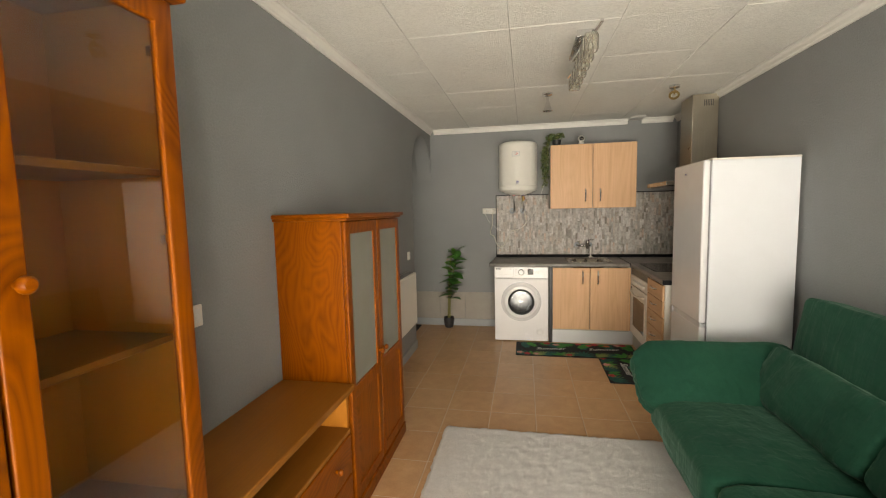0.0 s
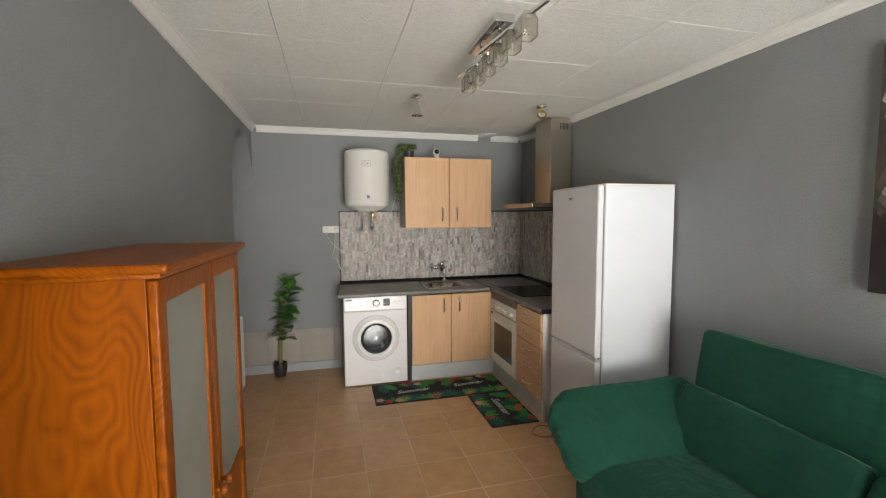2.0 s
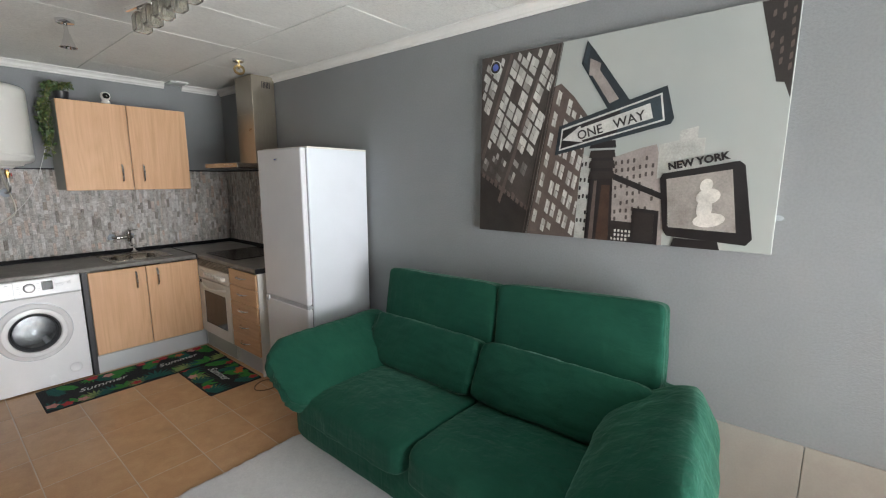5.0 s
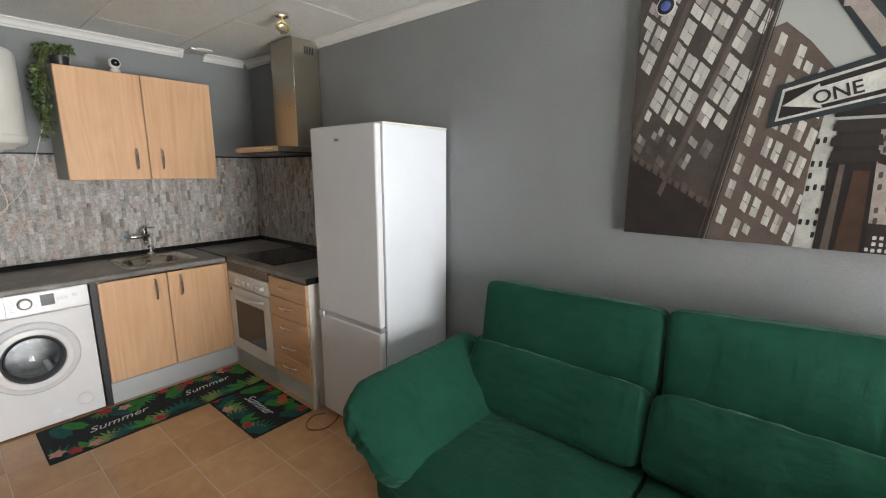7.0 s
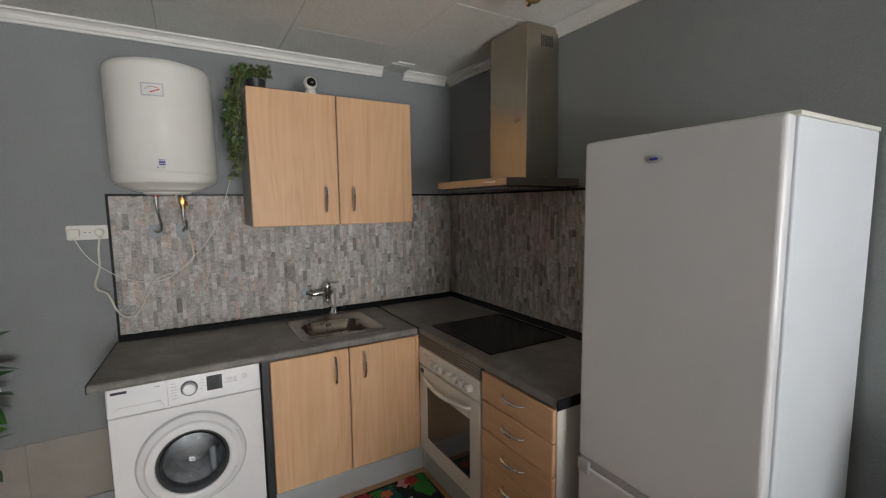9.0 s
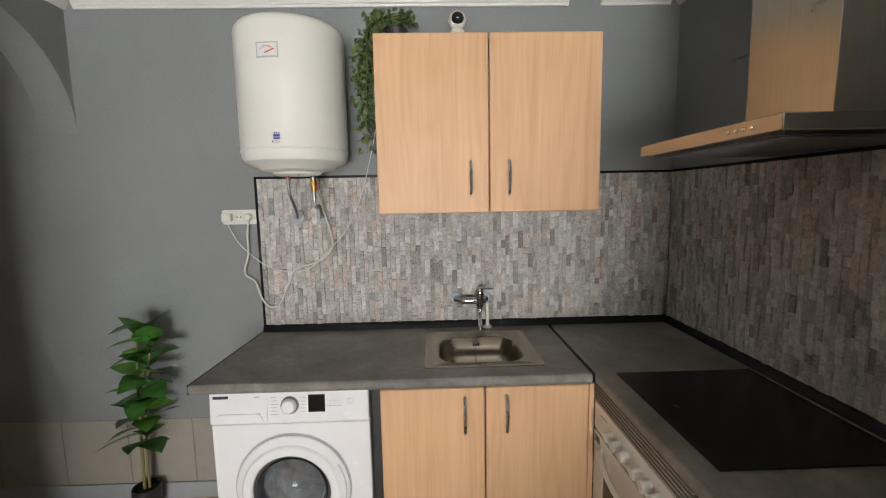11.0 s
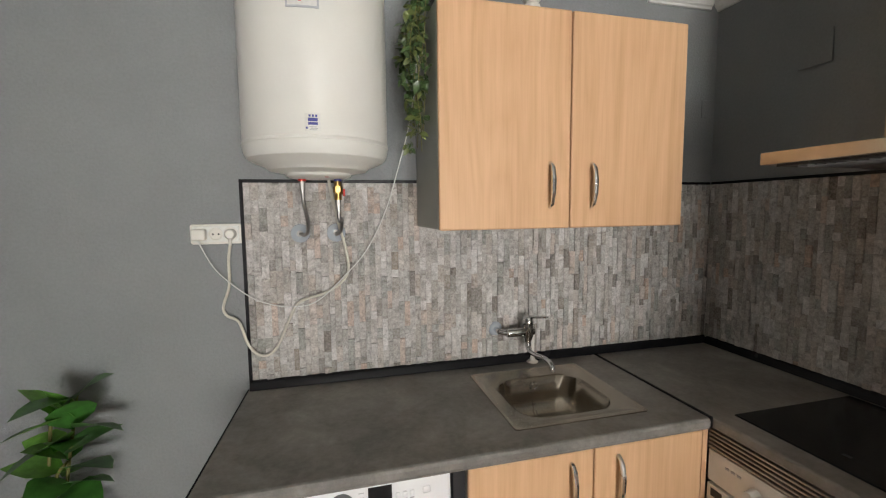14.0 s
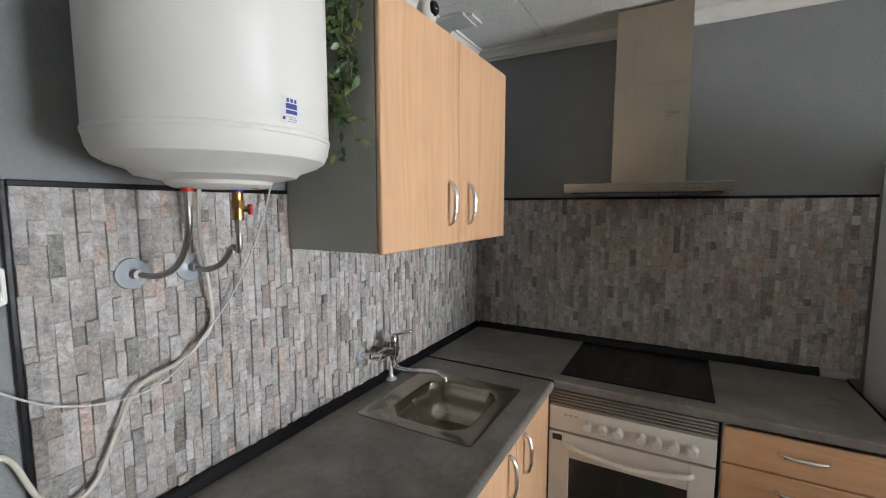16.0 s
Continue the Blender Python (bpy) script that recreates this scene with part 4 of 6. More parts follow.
part("drum", turned([(0.156, 0.06), (0.215, 0.075), (0.22, 0.09), (0.22, 0.33), (0.20, 0.36), (0.0, 0.365)], C, "y", 48), plain("drum_steel", (0.74, 0.735, 0.72), 0.24, 0.7, vary=0.4, scale=22), wm, "steel drum")
holes = bmesh.new()
for k in range(40):
    for j in range(9):
        a, y = 2 * math.pi * (k + 0.5 * (j % 2)) / 40, WY + 0.115 + 0.024 * j
        e, r = Vector((-math.sin(a), 0, math.cos(a))), Vector((math.cos(a), 0, math.sin(a)))
        holes.faces.new([holes.verts.new(Vector((C[0], y, C[2])) + r * 0.2188 + e * 0.0038 * math.cos(i * math.pi / 3) + Vector((0, 0.0038 * math.sin(i * math.pi / 3), 0))) for i in range(6)])
tagged(part("drum_holes", holes, DARK_PLASTIC, wm, smooth=0), kind="stuff")
for k in range(3):
    a = radians(30 + 120 * k)
    part("drum_rib", moved(bx(-0.02, 0.02, 0.1, 0.35, 0.165, 0.218, 0.012, 3), Matrix.Translation(C) @ pose(0, 0, 0, 0, math.degrees(a), 0)), SILVER_PLASTIC, wm, "grey drum rib")
part("filter_flap", turned([(0.04, 0.001), (0.041, -0.002), (0.038, -0.004), (0.036, -0.0025), (0.0, -0.0025)], (0.205, WY, 0.118), "y", 32), WHITE_ENAMEL, wm, "round filter flap")
for x in (WX0 + 0.05, WX1 - 0.05):
    for y in (WY + 0.06, YB - 0.1):
        part("foot", rod((x, y, 0), (x, y, 0.013), 0.02), DARK_PLASTIC, wm)

# fridge
FX, FY0, FY1, FZ = 1.195, 2.91, 3.475, 1.798
fridge = thing("fridge_freezer", 1.46, 3.19, 0, "tall white two-door fridge freezer beside the sofa", "fridge")
part("body", bx(FX + 0.051, 1.755, FY0, FY1, 0.03, FZ, 0.004), FRIDGE_WHITE, fridge)
part("top_trim", bx(FX + 0.05, 1.755, FY0 - 0.003, FY1 + 0.003, FZ, FZ + 0.012, 0.003), WHITE_PLASTIC, fridge)
part("gasket", bx(FX + 0.042, FX + 0.052, FY0 + 0.012, FY1 - 0.012, 0.05, FZ - 0.01), GREY_PLASTIC, fridge, "grey door seal")
ud = part("upper_door", bx(FX, FX + 0.042, FY0 + 0.001, FY1 - 0.001, 0.715, FZ + 0.004, 0.012, 4), FRIDGE_DOOR, fridge, "white glossy upper door")
ld = part("lower_door", bx(FX, FX + 0.042, FY0 + 0.001, FY1 - 0.001, 0.045, 0.69, 0.012, 4), FRIDGE_DOOR, fridge, "white glossy lower door")
part("grip", bx(FX + 0.006, FX + 0.03, FY0 + 0.004, FY1 - 0.004, 0.662, 0.716, 0.006), SILVER_PLASTIC, ld, "silver grip strip between the doors")
part("grip_end", bx(FX - 0.006, FX + 0.02, FY1 - 0.05, FY1 - 0.004, 0.664, 0.712, 0.006), SILVER_PLASTIC, ld)
part("hinge", bx(FX + 0.01, FX + 0.04, FY0 - 0.004, FY0 + 0.03, 0.694, 0.711, 0.002), SILVER_PLASTIC, fridge)
part("badge", moved(turned([(0.0, -0.003), (0.9, -0.003), (1.0, 0.0)], (0, 0, 0), "x", 24), Matrix.Translation((FX, 3.225, 1.728)) @ Matrix.Diagonal((1, 0.028, 0.012, 1))), SILVER_PLASTIC, ud, "silver oval badge")
part("badge_print", moved(turned([(0.0, -0.0036), (1.0, -0.003)], (0, 0, 0), "x", 24), Matrix.Translation((FX, 3.225, 1.728)) @ Matrix.Diagonal((1, 0.015, 0.0045, 1))), BLUE_PRINT, ud)
for y in (FY0 + 0.05, FY1 - 0.05):
    for x in (FX + 0.1, 1.7):
        part("foot", rod((x, y, 0), (x, y, 0.031), 0.018), DARK_PLASTIC, fridge)
solo("floor_cable", tube([(1.19, 3.46, 0.006), (1.13, 3.50, 0.006), (1.05, 3.46, 0.006), (1.02, 3.39, 0.006), (1.08, 3.33, 0.006), (1.17, 3.34, 0.006), (1.26, 3.40, 0.006)], 0.004, 6), plain("brown_cable", (0.12, 0.07, 0.03), 0.5), "thin brown cable looped on the floor", "cable")

# water heater
heater = thing("water_heater", -0.014, 5.036, 1.66, "white cylindrical electric water heater on the wall", "water heater")
HC = (-0.031, 5.03, 0)
R = 0.2225
part("shell", turned([(R - 0.004, 1.765), (R, 1.77), (R, 2.235), (R - 0.003, 2.25), (R - 0.014, 2.266), (R - 0.05, 2.278), (0.0, 2.285)], HC, "z", 72), HEATER_WHITE, heater, smooth=50)
part("bottom_cap", turned([(r * R / 0.216, h) for r, h in [(0.0, 1.667), (0.085, 1.669), (0.097, 1.675), (0.101, 1.682), (0.147, 1.691), (0.156, 1.701), (0.19, 1.714), (0.205, 1.724), (0.2135, 1.741), (0.2165, 1.762)]], HC, "z", 72), HEATER_WHITE, heater, "white moulded bottom cap", smooth=28)
part("rim", turned([(R - 0.002, 1.760), (R + 0.0022, 1.763), (R + 0.0022, 1.770), (R - 0.001, 1.774)], HC, "z", 72), HEATER_WHITE, heater, smooth=50)
part("pilot_lamp", turned([(0.008, 0.0), (0.008, -0.004), (0.0, -0.005)], (-0.005, 4.955, 1.672), "z", 12), RED_PAINT, heater, "small red pilot lamp")
part("bracket", bx(-0.12, 0.07, 5.22, YB, 2.1, 2.2), GREY_PLASTIC, heater)


def wrapped(name, a0, a1, z0, z1, out, material, parent, label=""):
    return part(name, turned([(R + 0.0002, z0), (R + out, z0), (R + out, z1), (R + 0.0002, z1)], HC, "z", 8, (a0, a1)), material, parent, label)


gauge = wrapped("gauge", 253.5, 275.5, 2.10, 2.156, 0.003, SILVER_PLASTIC, heater, "thermometer dial plate")
wrapped("gauge_face", 254.8, 274.2, 2.105, 2.151, 0.0036, PAPER_WHITE, gauge)
for k in range(7):
    a = 257 + 2.1 * k
    h = 2.142 - 0.0011 * (k - 3) ** 2
    wrapped("scale_mark", a, a + 2.0, h - 0.0035, h, 0.0041, RED_PRINT if k > 3 else GREY_PRINT, gauge)
for k in range(5):
    wrapped("needle", 262 + 1.9 * k, 264.2 + 1.9 * k, 2.115 + 0.003 * k, 2.119 + 0.003 * k, 0.0044, RED_PRINT, gauge)
Z0 = 1.781
sticker = wrapped("sticker", 263.2, 274, Z0, Z0 + 0.047, 0.0006, PAPER_WHITE, heater, "paper maker's sticker")
for a0, a1, z0, z1 in ((270.5, 277, 1.820, 1.832), (271, 272.4, 1.835, 1.843), (273.2, 274.6, 1.835, 1.843), (275.4, 276.8, 1.835, 1.843), (270.5, 277, 1.808, 1.817), (268.8, 270.2, 1.794, 1.801), (271, 276, 1.800, 1.802), (272, 277, 1.795, 1.797), (271.5, 276.5, 1.790, 1.792)):
    wrapped("print", a0 - 5, a1 - 5, Z0 + (z0 - 1.787) * 0.78, Z0 + (z1 - 1.787) * 0.78, 0.0011, BLUE_PRINT if z1 - z0 > 0.005 else GREY_PRINT, sticker)

# ---- living room ----
# tall pine cabinet, low bench and glazed cabinet of one wall unit
PX = -0.77


def pine_door(root, y0, y1, z0, z1, split, knob_y, knob_z, glass, lower=True):
    """A framed door in the plane x = PX, glazed above and panelled below."""
    s, t = 0.052, 0.022
    zs = [z0, z0 + 0.06, z1 - 0.06, z1] if not split else [z0, z0 + 0.06, split, split + 0.065, z1 - 0.06, z1]
    ys = [y0, y0 + s, y1 - s, y1]
    b = bmesh.new()
    v = {(i, j): b.verts.new((PX - t, y, z)) for i, y in enumerate(ys) for j, z in enumerate(zs)}
    for i in range(3):
        for j in range(len(zs) - 1):
            if i != 1 or j % 2 == 0:
                b.faces.new((v[i, j], v[i, j + 1], v[i + 1, j + 1], v[i + 1, j]))
    front = bmesh.ops.extrude_face_region(b, geom=b.faces[:])
    for e in front["geom"]:
        if isinstance(e, bmesh.types.BMVert):
            e.co.x += t
    bmesh.ops.recalc_face_normals(b, faces=b.faces[:])
    bmesh.ops.bevel(b, geom=[e for e in b.edges if e.calc_face_angle(0) > 1], offset=0.005, segments=3, affect="EDGES", profile=0.5)
    d = part("door", b, PINE_Z, root, "varnished pine framed door")
    part("glass", bx(PX - 0.014, PX - 0.009, y0 + s - 0.004, y1 - s + 0.004, (split + 0.06) if split else z0 + 0.056, z1 - 0.056), glass, d, "frosted glass panel" if glass == FROSTED else "clear glass pane")
    if split:
        part("panel", bx(PX - 0.016, PX - 0.009, y0 + s - 0.004, y1 - s + 0.004, z0 + 0.056, split + 0.004), PINE_Z, d, "varnished pine panel")
    part("knob", turned([(0.0, 0.034), (0.010, 0.033), (0.0155, 0.026), (0.0155, 0.018), (0.008, 0.011), (0.0075, 0.0), (0.011, -0.001)], (PX, knob_y, knob_z), "x", 20), PINE_Y, d, "turned pine knob")
    return d


TY0, TY1, TZ = 1.674, 2.532, 1.475
tall = thing("tall_cabinet", -0.94, 2.11, 0, "orange varnished pine cabinet with two frosted glass doors", "cabinet")
part("side_panel", bx(XL + 0.004, PX - 0.022, TY0, TY0 + 0.02, 0.0, TZ, 0.002), PINE_Z, tall, "varnished pine side with cathedral grain")
part("side_panel", bx(XL + 0.004, PX - 0.022, TY1 - 0.02, TY1, 0.0, TZ, 0.002), PINE_Z, tall)
part("back", bx(XL + 0.004, XL + 0.012, TY0 + 0.02, TY1 - 0.02, 0.06, TZ), PINE_BACK, tall)
part("top", join(bx(XL + 0.002, PX + 0.028, TY0 - 0.022, TY1 + 0.022, TZ + 0.012, TZ + 0.034, 0.008, 3), bx(XL + 0.002, PX + 0.012, TY0 - 0.01, TY1 + 0.01, TZ, TZ + 0.013, 0.004, 2)), PINE_Y, tall, "moulded pine top board")
part("plinth", bx(XL + 0.01, PX + 0.006, TY0, TY1 + 0.006, 0.0, 0.075, 0.005), PINE_Y, tall)
for z in (0.72, 1.1):
    part("shelf", bx(XL + 0.014, PX - 0.04, TY0 + 0.021, TY1 - 0.021, z, z + 0.018), PINE_FLAT, tall)
tm = (TY0 + TY1) / 2
pine_door(tall, TY0 + 0.004, tm - 0.003, 0.082, TZ - 0.004, 0.60, tm - 0.032, 0.73, FROSTED)
pine_door(tall, tm + 0.003, TY1 - 0.004, 0.082, TZ - 0.004, 0.60, tm + 0.032, 0.73, FROSTED)

BZ = 0.70
bench = thing("tv_bench", -0.94, 1.2, 0, "low varnished pine television bench with drawers", "tv bench")
BY0, BY1 = 0.742, 1.67
part("top", bx(XL + 0.004, PX + 0.016, BY0, BY1, BZ - 0.03, BZ, 0.007, 3), PINE_FLAT, bench, "veneered bench top")
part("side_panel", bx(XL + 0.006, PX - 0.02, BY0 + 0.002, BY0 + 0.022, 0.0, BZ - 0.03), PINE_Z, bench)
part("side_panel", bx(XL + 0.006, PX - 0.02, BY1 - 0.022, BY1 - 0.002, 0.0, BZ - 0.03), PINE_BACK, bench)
part("back", bx(XL + 0.006, XL + 0.012, BY0 + 0.022, BY1 - 0.022, 0.06, BZ - 0.03), PINE_BACK, bench)
part("shelf", bx(XL + 0.014, PX - 0.004, BY0 + 0.022, BY1 - 0.022, 0.47, 0.49, 0.004), PINE_FLAT, bench)
part("plinth", bx(XL + 0.014, PX - 0.004, BY0 + 0.022, BY1 - 0.022, 0.0, 0.075), PINE_Y, bench)
for z0, z1 in ((0.082, 0.268), (0.276, 0.465)):
    d = part("drawer_front", bx(PX - 0.024, PX - 0.002, BY0 + 0.024, BY1 - 0.024, z0, z1, 0.006, 3), PINE_Y, bench, "varnished pine drawer front")
    for ky in (BY0 + 0.26, BY1 - 0.20):
        part("knob", turned([(0.0, 0.034), (0.010, 0.033), (0.0155, 0.026), (0.0155, 0.018), (0.008, 0.011), (0.0075, 0.0), (0.011, -0.001)], (PX, ky, (z0 + z1) / 2 + 0.01), "x", 20), PINE_Y, d, "turned pine knob")

GY0, GY1, GZ = -0.10, 0.735, 2.02
vitrine = thing("display_cabinet", -0.94, 0.31, 0, "tall orange pine display cabinet with clear glass doors", "cabinet")
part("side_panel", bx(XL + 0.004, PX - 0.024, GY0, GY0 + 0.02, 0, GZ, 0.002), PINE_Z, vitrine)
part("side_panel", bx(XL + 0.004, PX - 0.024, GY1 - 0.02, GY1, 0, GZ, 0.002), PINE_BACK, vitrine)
part("back", bx(XL + 0.004, XL + 0.012, GY0 + 0.02, GY1 - 0.02, 0.05, GZ), PINE_BACK, vitrine)
part("top", bx(XL + 0.002, PX + 0.028, GY0 - 0.02, GY1 + 0.02, GZ, GZ + 0.034, 0.008, 3), PINE_Y, vitrine)
part("plinth", bx(XL + 0.01, PX - 0.002, GY0 + 0.02, GY1 - 0.02, 0, 0.075), PINE_Y, vitrine)
for z in (0.40, 0.80, 1.215, 1.62):
    part("shelf", bx(XL + 0.014, PX - 0.05, GY0 + 0.021, GY1 - 0.021, z - 0.009, z + 0.009, 0.003), PINE_FLAT, vitrine, "veneered shelf")
gm = (GY0 + GY1) / 2 + 0.008
pine_door(vitrine, gm + 0.003, GY1 - 0.002, 0.082, GZ - 0.004, None, gm + 0.034, 1.41, GLASS)
pine_door(vitrine, GY0 + 0.002, gm - 0.003, 0.082, GZ - 0.004, None, gm - 0.034, 1.41, GLASS)
for z in (0.3, 1.46, 1.9):
    part("hinge", bx(PX - 0.05, PX - 0.024, GY1 - 0.036, GY1 - 0.0205, z - 0.012, z + 0.012, 0.002), SATIN, vitrine, "small steel hinge")

# sofa
sofa = thing("sofa", 1.28, 1.6, 0, "green velvet two-seat sofa with pillow arms", "sofa")
part("base", moved(pillow(0.42, 1.055, 0.15, 14, 26, 0.004, 0, 1), pose(1.30, 1.63, 0.155)), VELVET, sofa, "green velvet upholstered base", 60)
part("back_frame", moved(pillow(0.10, 1.0, 0.30, 10, 14, 0.003, 0, 2), pose(1.63, 1.62, 0.36)), VELVET, sofa, "", 60)


def lumbar_gather(q, s):
    """Short creases that run from the seams into the cushion."""
    edge = max(abs(s.z), 0.0) ** 4 + 0.5 * abs(s.y) ** 6
    q.x -= 0.004 * edge * math.sin(q.y * 75 + 3 * math.sin(q.y * 17))
    return q


def seat_droop(q, s):
    q.z -= 0.035 * max(0, -s.x) ** 6
    return q


for y0, y1, sd in ((1.583, 2.44, 3), (0.74, 1.573, 4)):
    part("seat_cushion", moved(pillow(0.36, (y1 - y0) / 2, 0.075, 12, 30, 0.009, 0.026, sd, seat_droop), pose(1.115, (y0 + y1) / 2, 0.362, 0, 2, 0)), VELVET, sofa, "plump green velvet seat cushion", 60)
for y0, y1, sd in ((1.60, 2.44, 5), (0.735, 1.59, 6)):
    part("lower_back_cushion", moved(pillow(0.10, (y1 - y0) / 2, 0.16, 9, 34, 0.012, 0.014, sd, lumbar_gather), pose(1.415, (y0 + y1) / 2, 0.562, 0, 27, 0)), VELVET, sofa, "green velvet lumbar cushion", 60)
for y0, y1, zt, tilt, sd in ((1.607, 2.468, 0.985, 0.8, 7), (0.738, 1.597, 1.022, 2.9, 8)):
    part("headrest_cushion", moved(pillow(0.075, (y1 - y0) / 2, 0.20, 15, 30, 0.0065, 0.012, sd), pose(1.60, (y0 + y1) / 2, zt - 0.19, -tilt, 11, 0)), VELVET, sofa, "tall green velvet headrest cushion", 60)


def arm_pull(q, s):
    f = max(0.0, -s.x)
    q.z -= 0.02 * f ** 3
    if s.x < -0.75:
        q.x += 0.005 * math.sin(q.y * 95 + 2.5 * math.sin(q.y * 31 + q.z * 20)) * (-s.x - 0.75) / 0.25
        q.z *= 1 - 0.35 * (-s.x - 0.75) / 0.25
        q.y *= 1 - 0.16 * (-s.x - 0.75) / 0.25
    return q


for y, z, half, thick, lean, yaw, sd in ((2.455, 0.503, 0.235, 0.088, 37, -3, 9), (0.675, 0.575, 0.205, 0.11, -28, 6, 10)):
    part("arm_pillow", moved(pillow(0.44, half, thick, 6, 32, 0.011, 0.022, sd, arm_pull), pose(1.13, y, z, lean, -2, yaw)), VELVET, sofa, "gathered green velvet arm pillow", 60)
for y0, y1 in ((2.40, 2.69), (0.52, 0.80)):
    part("arm_side", moved(pillow(0.40, (y1 - y0) / 2, 0.13, 10, 16, 0.004, 0, 11), pose(1.30, (y0 + y1) / 2, 0.40)), VELVET, sofa, "", 60)

# rug
def shaggy(x0, x1, y0, y1, h, seed):
    b = bmesh.new()
    nx, ny = int((x1 - x0) / 0.016), int((y1 - y0) / 0.016)
    vs = {}
    for i in range(nx + 1):
        for j in range(ny + 1):
            x, y = x0 + (x1 - x0) * i / nx, y0 + (y1 - y0) * j / ny
            edge = min(i, nx - i, j, ny - j)
            e = noise.noise((x * 22 + seed, y * 22, 0)) * 0.011
            z = h * (0.78 + 0.12 * noise.noise((x * 17, y * 17, seed)) + 0.16 * noise.noise((x * 48, y * 48, seed))) if edge else 0.003
            vs[i, j] = b.verts.new((x + (e if edge < 2 else 0), y + (e if edge < 2 else 0), max(0.002, z)))
    for i in range(nx):
        for j in range(ny):
            b.faces.new((vs[i, j], vs[i + 1, j], vs[i + 1, j + 1], vs[i, j + 1]))
    return b


solo("shaggy_rug", shaggy(-0.505, 1.05, 0.35, 2.63, 0.024, 3), WHITE_PILE, "white shaggy rug lying before the sofa", "rug", smooth=180)

# ---- smaller things ----
def lettering(text, size, shear=0.0, extrude=0.0004, weight=0.0):
    """Letters as a bmesh round the origin, in the plane z = 0, reading along x."""
    cu = bpy.data.curves.new("letters", "FONT")
    cu.body, cu.size, cu.shear, cu.extrude, cu.align_x, cu.align_y = text, size, shear, extrude, "CENTER", "CENTER"
    cu.resolution_u, cu.offset = 3, weight
    ob = bpy.data.objects.new("letters", cu)
    scene.collection.objects.link(ob)
    me = bpy.data.meshes.new_from_object(ob.evaluated_get(bpy.context.evaluated_depsgraph_get()))
    b = bmesh.new()
    b.from_mesh(me)
    bpy.data.objects.remove(ob)
    bpy.data.curves.remove(cu)
    bpy.data.meshes.remove(me)
    return b


# canvas print on the sofa wall
AY, AZ, AX, AW, AH = 1.848, 1.292, 1.738, 1.434, 0.99
art = thing("canvas_print", AX + 0.015, AY - AW / 2, AZ, "large canvas print of street signs and tower blocks", "wall picture")
PRINT_SKY = Nodes("printed_sky", 0.42)
PRINT_SKY.colour(PRINT_SKY.ramp(PRINT_SKY.noise(PRINT_SKY.where(), 1.1, 3), (0.35, (0.33, 0.36, 0.345)), (0.7, (0.42, 0.44, 0.41))))
PRINT_SKY = PRINT_SKY.m
INK = {k: plain("printed_" + k, c, 0.42, vary=0.3, scale=14) for k, c in dict(black=(0.016, 0.014, 0.014), umber=(0.026, 0.021, 0.019), brown=(0.105, 0.08, 0.068), taupe=(0.062, 0.051, 0.045), stone=(0.29, 0.255, 0.235), haze=(0.40, 0.405, 0.375), navy=(0.022, 0.031, 0.038), blue=(0.032, 0.047, 0.056), white=(0.52, 0.52, 0.49), window=(0.36, 0.345, 0.32), rust=(0.055, 0.03, 0.02), screen=(0.3, 0.275, 0.25), glow=(0.58, 0.555, 0.51)).items()}
n = Nodes("printed_window", 0.42)
n.colour(n.ramp(n.add("ShaderNodeNewGeometry").outputs["Random Per Island"], (0.0, (0.22, 0.205, 0.185)), (0.15, (0.38, 0.365, 0.34)), (0.6, (0.46, 0.45, 0.42)), (1.0, (0.55, 0.54, 0.505))))
INK["window"] = n.m
n = Nodes("printed_dim_window", 0.42)
n.colour(n.ramp(n.add("ShaderNodeNewGeometry").outputs["Random Per Island"], (0.0, (0.06, 0.052, 0.046)), (0.5, (0.16, 0.145, 0.135)), (1.0, (0.40, 0.385, 0.36))))
INK["taupe_glass"] = n.m
part("canvas", bx(AX, XR - 0.002, AY - AW, AY, AZ, AZ + AH, 0.003), PRINT_SKY, art, "pale printed sky canvas")


def on_art(u, v, layer):
    return (AX - 0.0006 * layer, AY - u * AW / 1.418, AZ + v * AH / 0.968)


def ink(name, pts, colour, layer, label=""):
    return part(name, sheet([on_art(u, v, layer - 0.6) for u, v in pts], 0.0004, (-1, 0, 0)), INK[colour], art, label, smooth=0)


def facade(name, base, right, up, cols, rows, colour, layer, w=0.62, h=0.66, skip=0.0, keep=lambda u, v: True):
    """Printed windows in a slanted grid, each a flat pane."""
    b = bmesh.new()
    rnd = random.Random(layer * 7 + cols)
    for i in range(cols):
        for j in range(rows):
            if rnd.random() < skip:
                continue
            sash = ((0.0, 0.46), (0.52, 1.0)) if colour == "window" else ((0.0, 1.0),)
            for lo, hi in sash:
                q = []
                ja, jb = rnd.uniform(-0.06, 0.06), rnd.uniform(-0.08, 0.08)
                for a, c in ((0.1, lo), (0.9, lo), (1.0, (2 * lo + hi) / 3), (1.0, (lo + 2 * hi) / 3), (0.9, hi), (0.1, hi), (0.0, (lo + 2 * hi) / 3), (0.0, (2 * lo + hi) / 3)):
                    a, c = a * w + ja, c * h + jb
                    q.append((base[0] + right[0] * (i + a) / cols + up[0] * (j + c) / rows, base[1] + right[1] * (i + a) / cols + up[1] * (j + c) / rows))
                if all(0.004 < u < 1.414 and 0.004 < v < 0.964 and keep(u, v) for u, v in q):
                    b.faces.new([b.verts.new(on_art(u, v, layer)) for u, v in q])
    for f in b.faces:
        f.normal_update()
        if f.normal.x > 0:
            f.normal_flip()
    return tagged(part(name, b, INK[colour], art, smooth=0), kind="stuff")


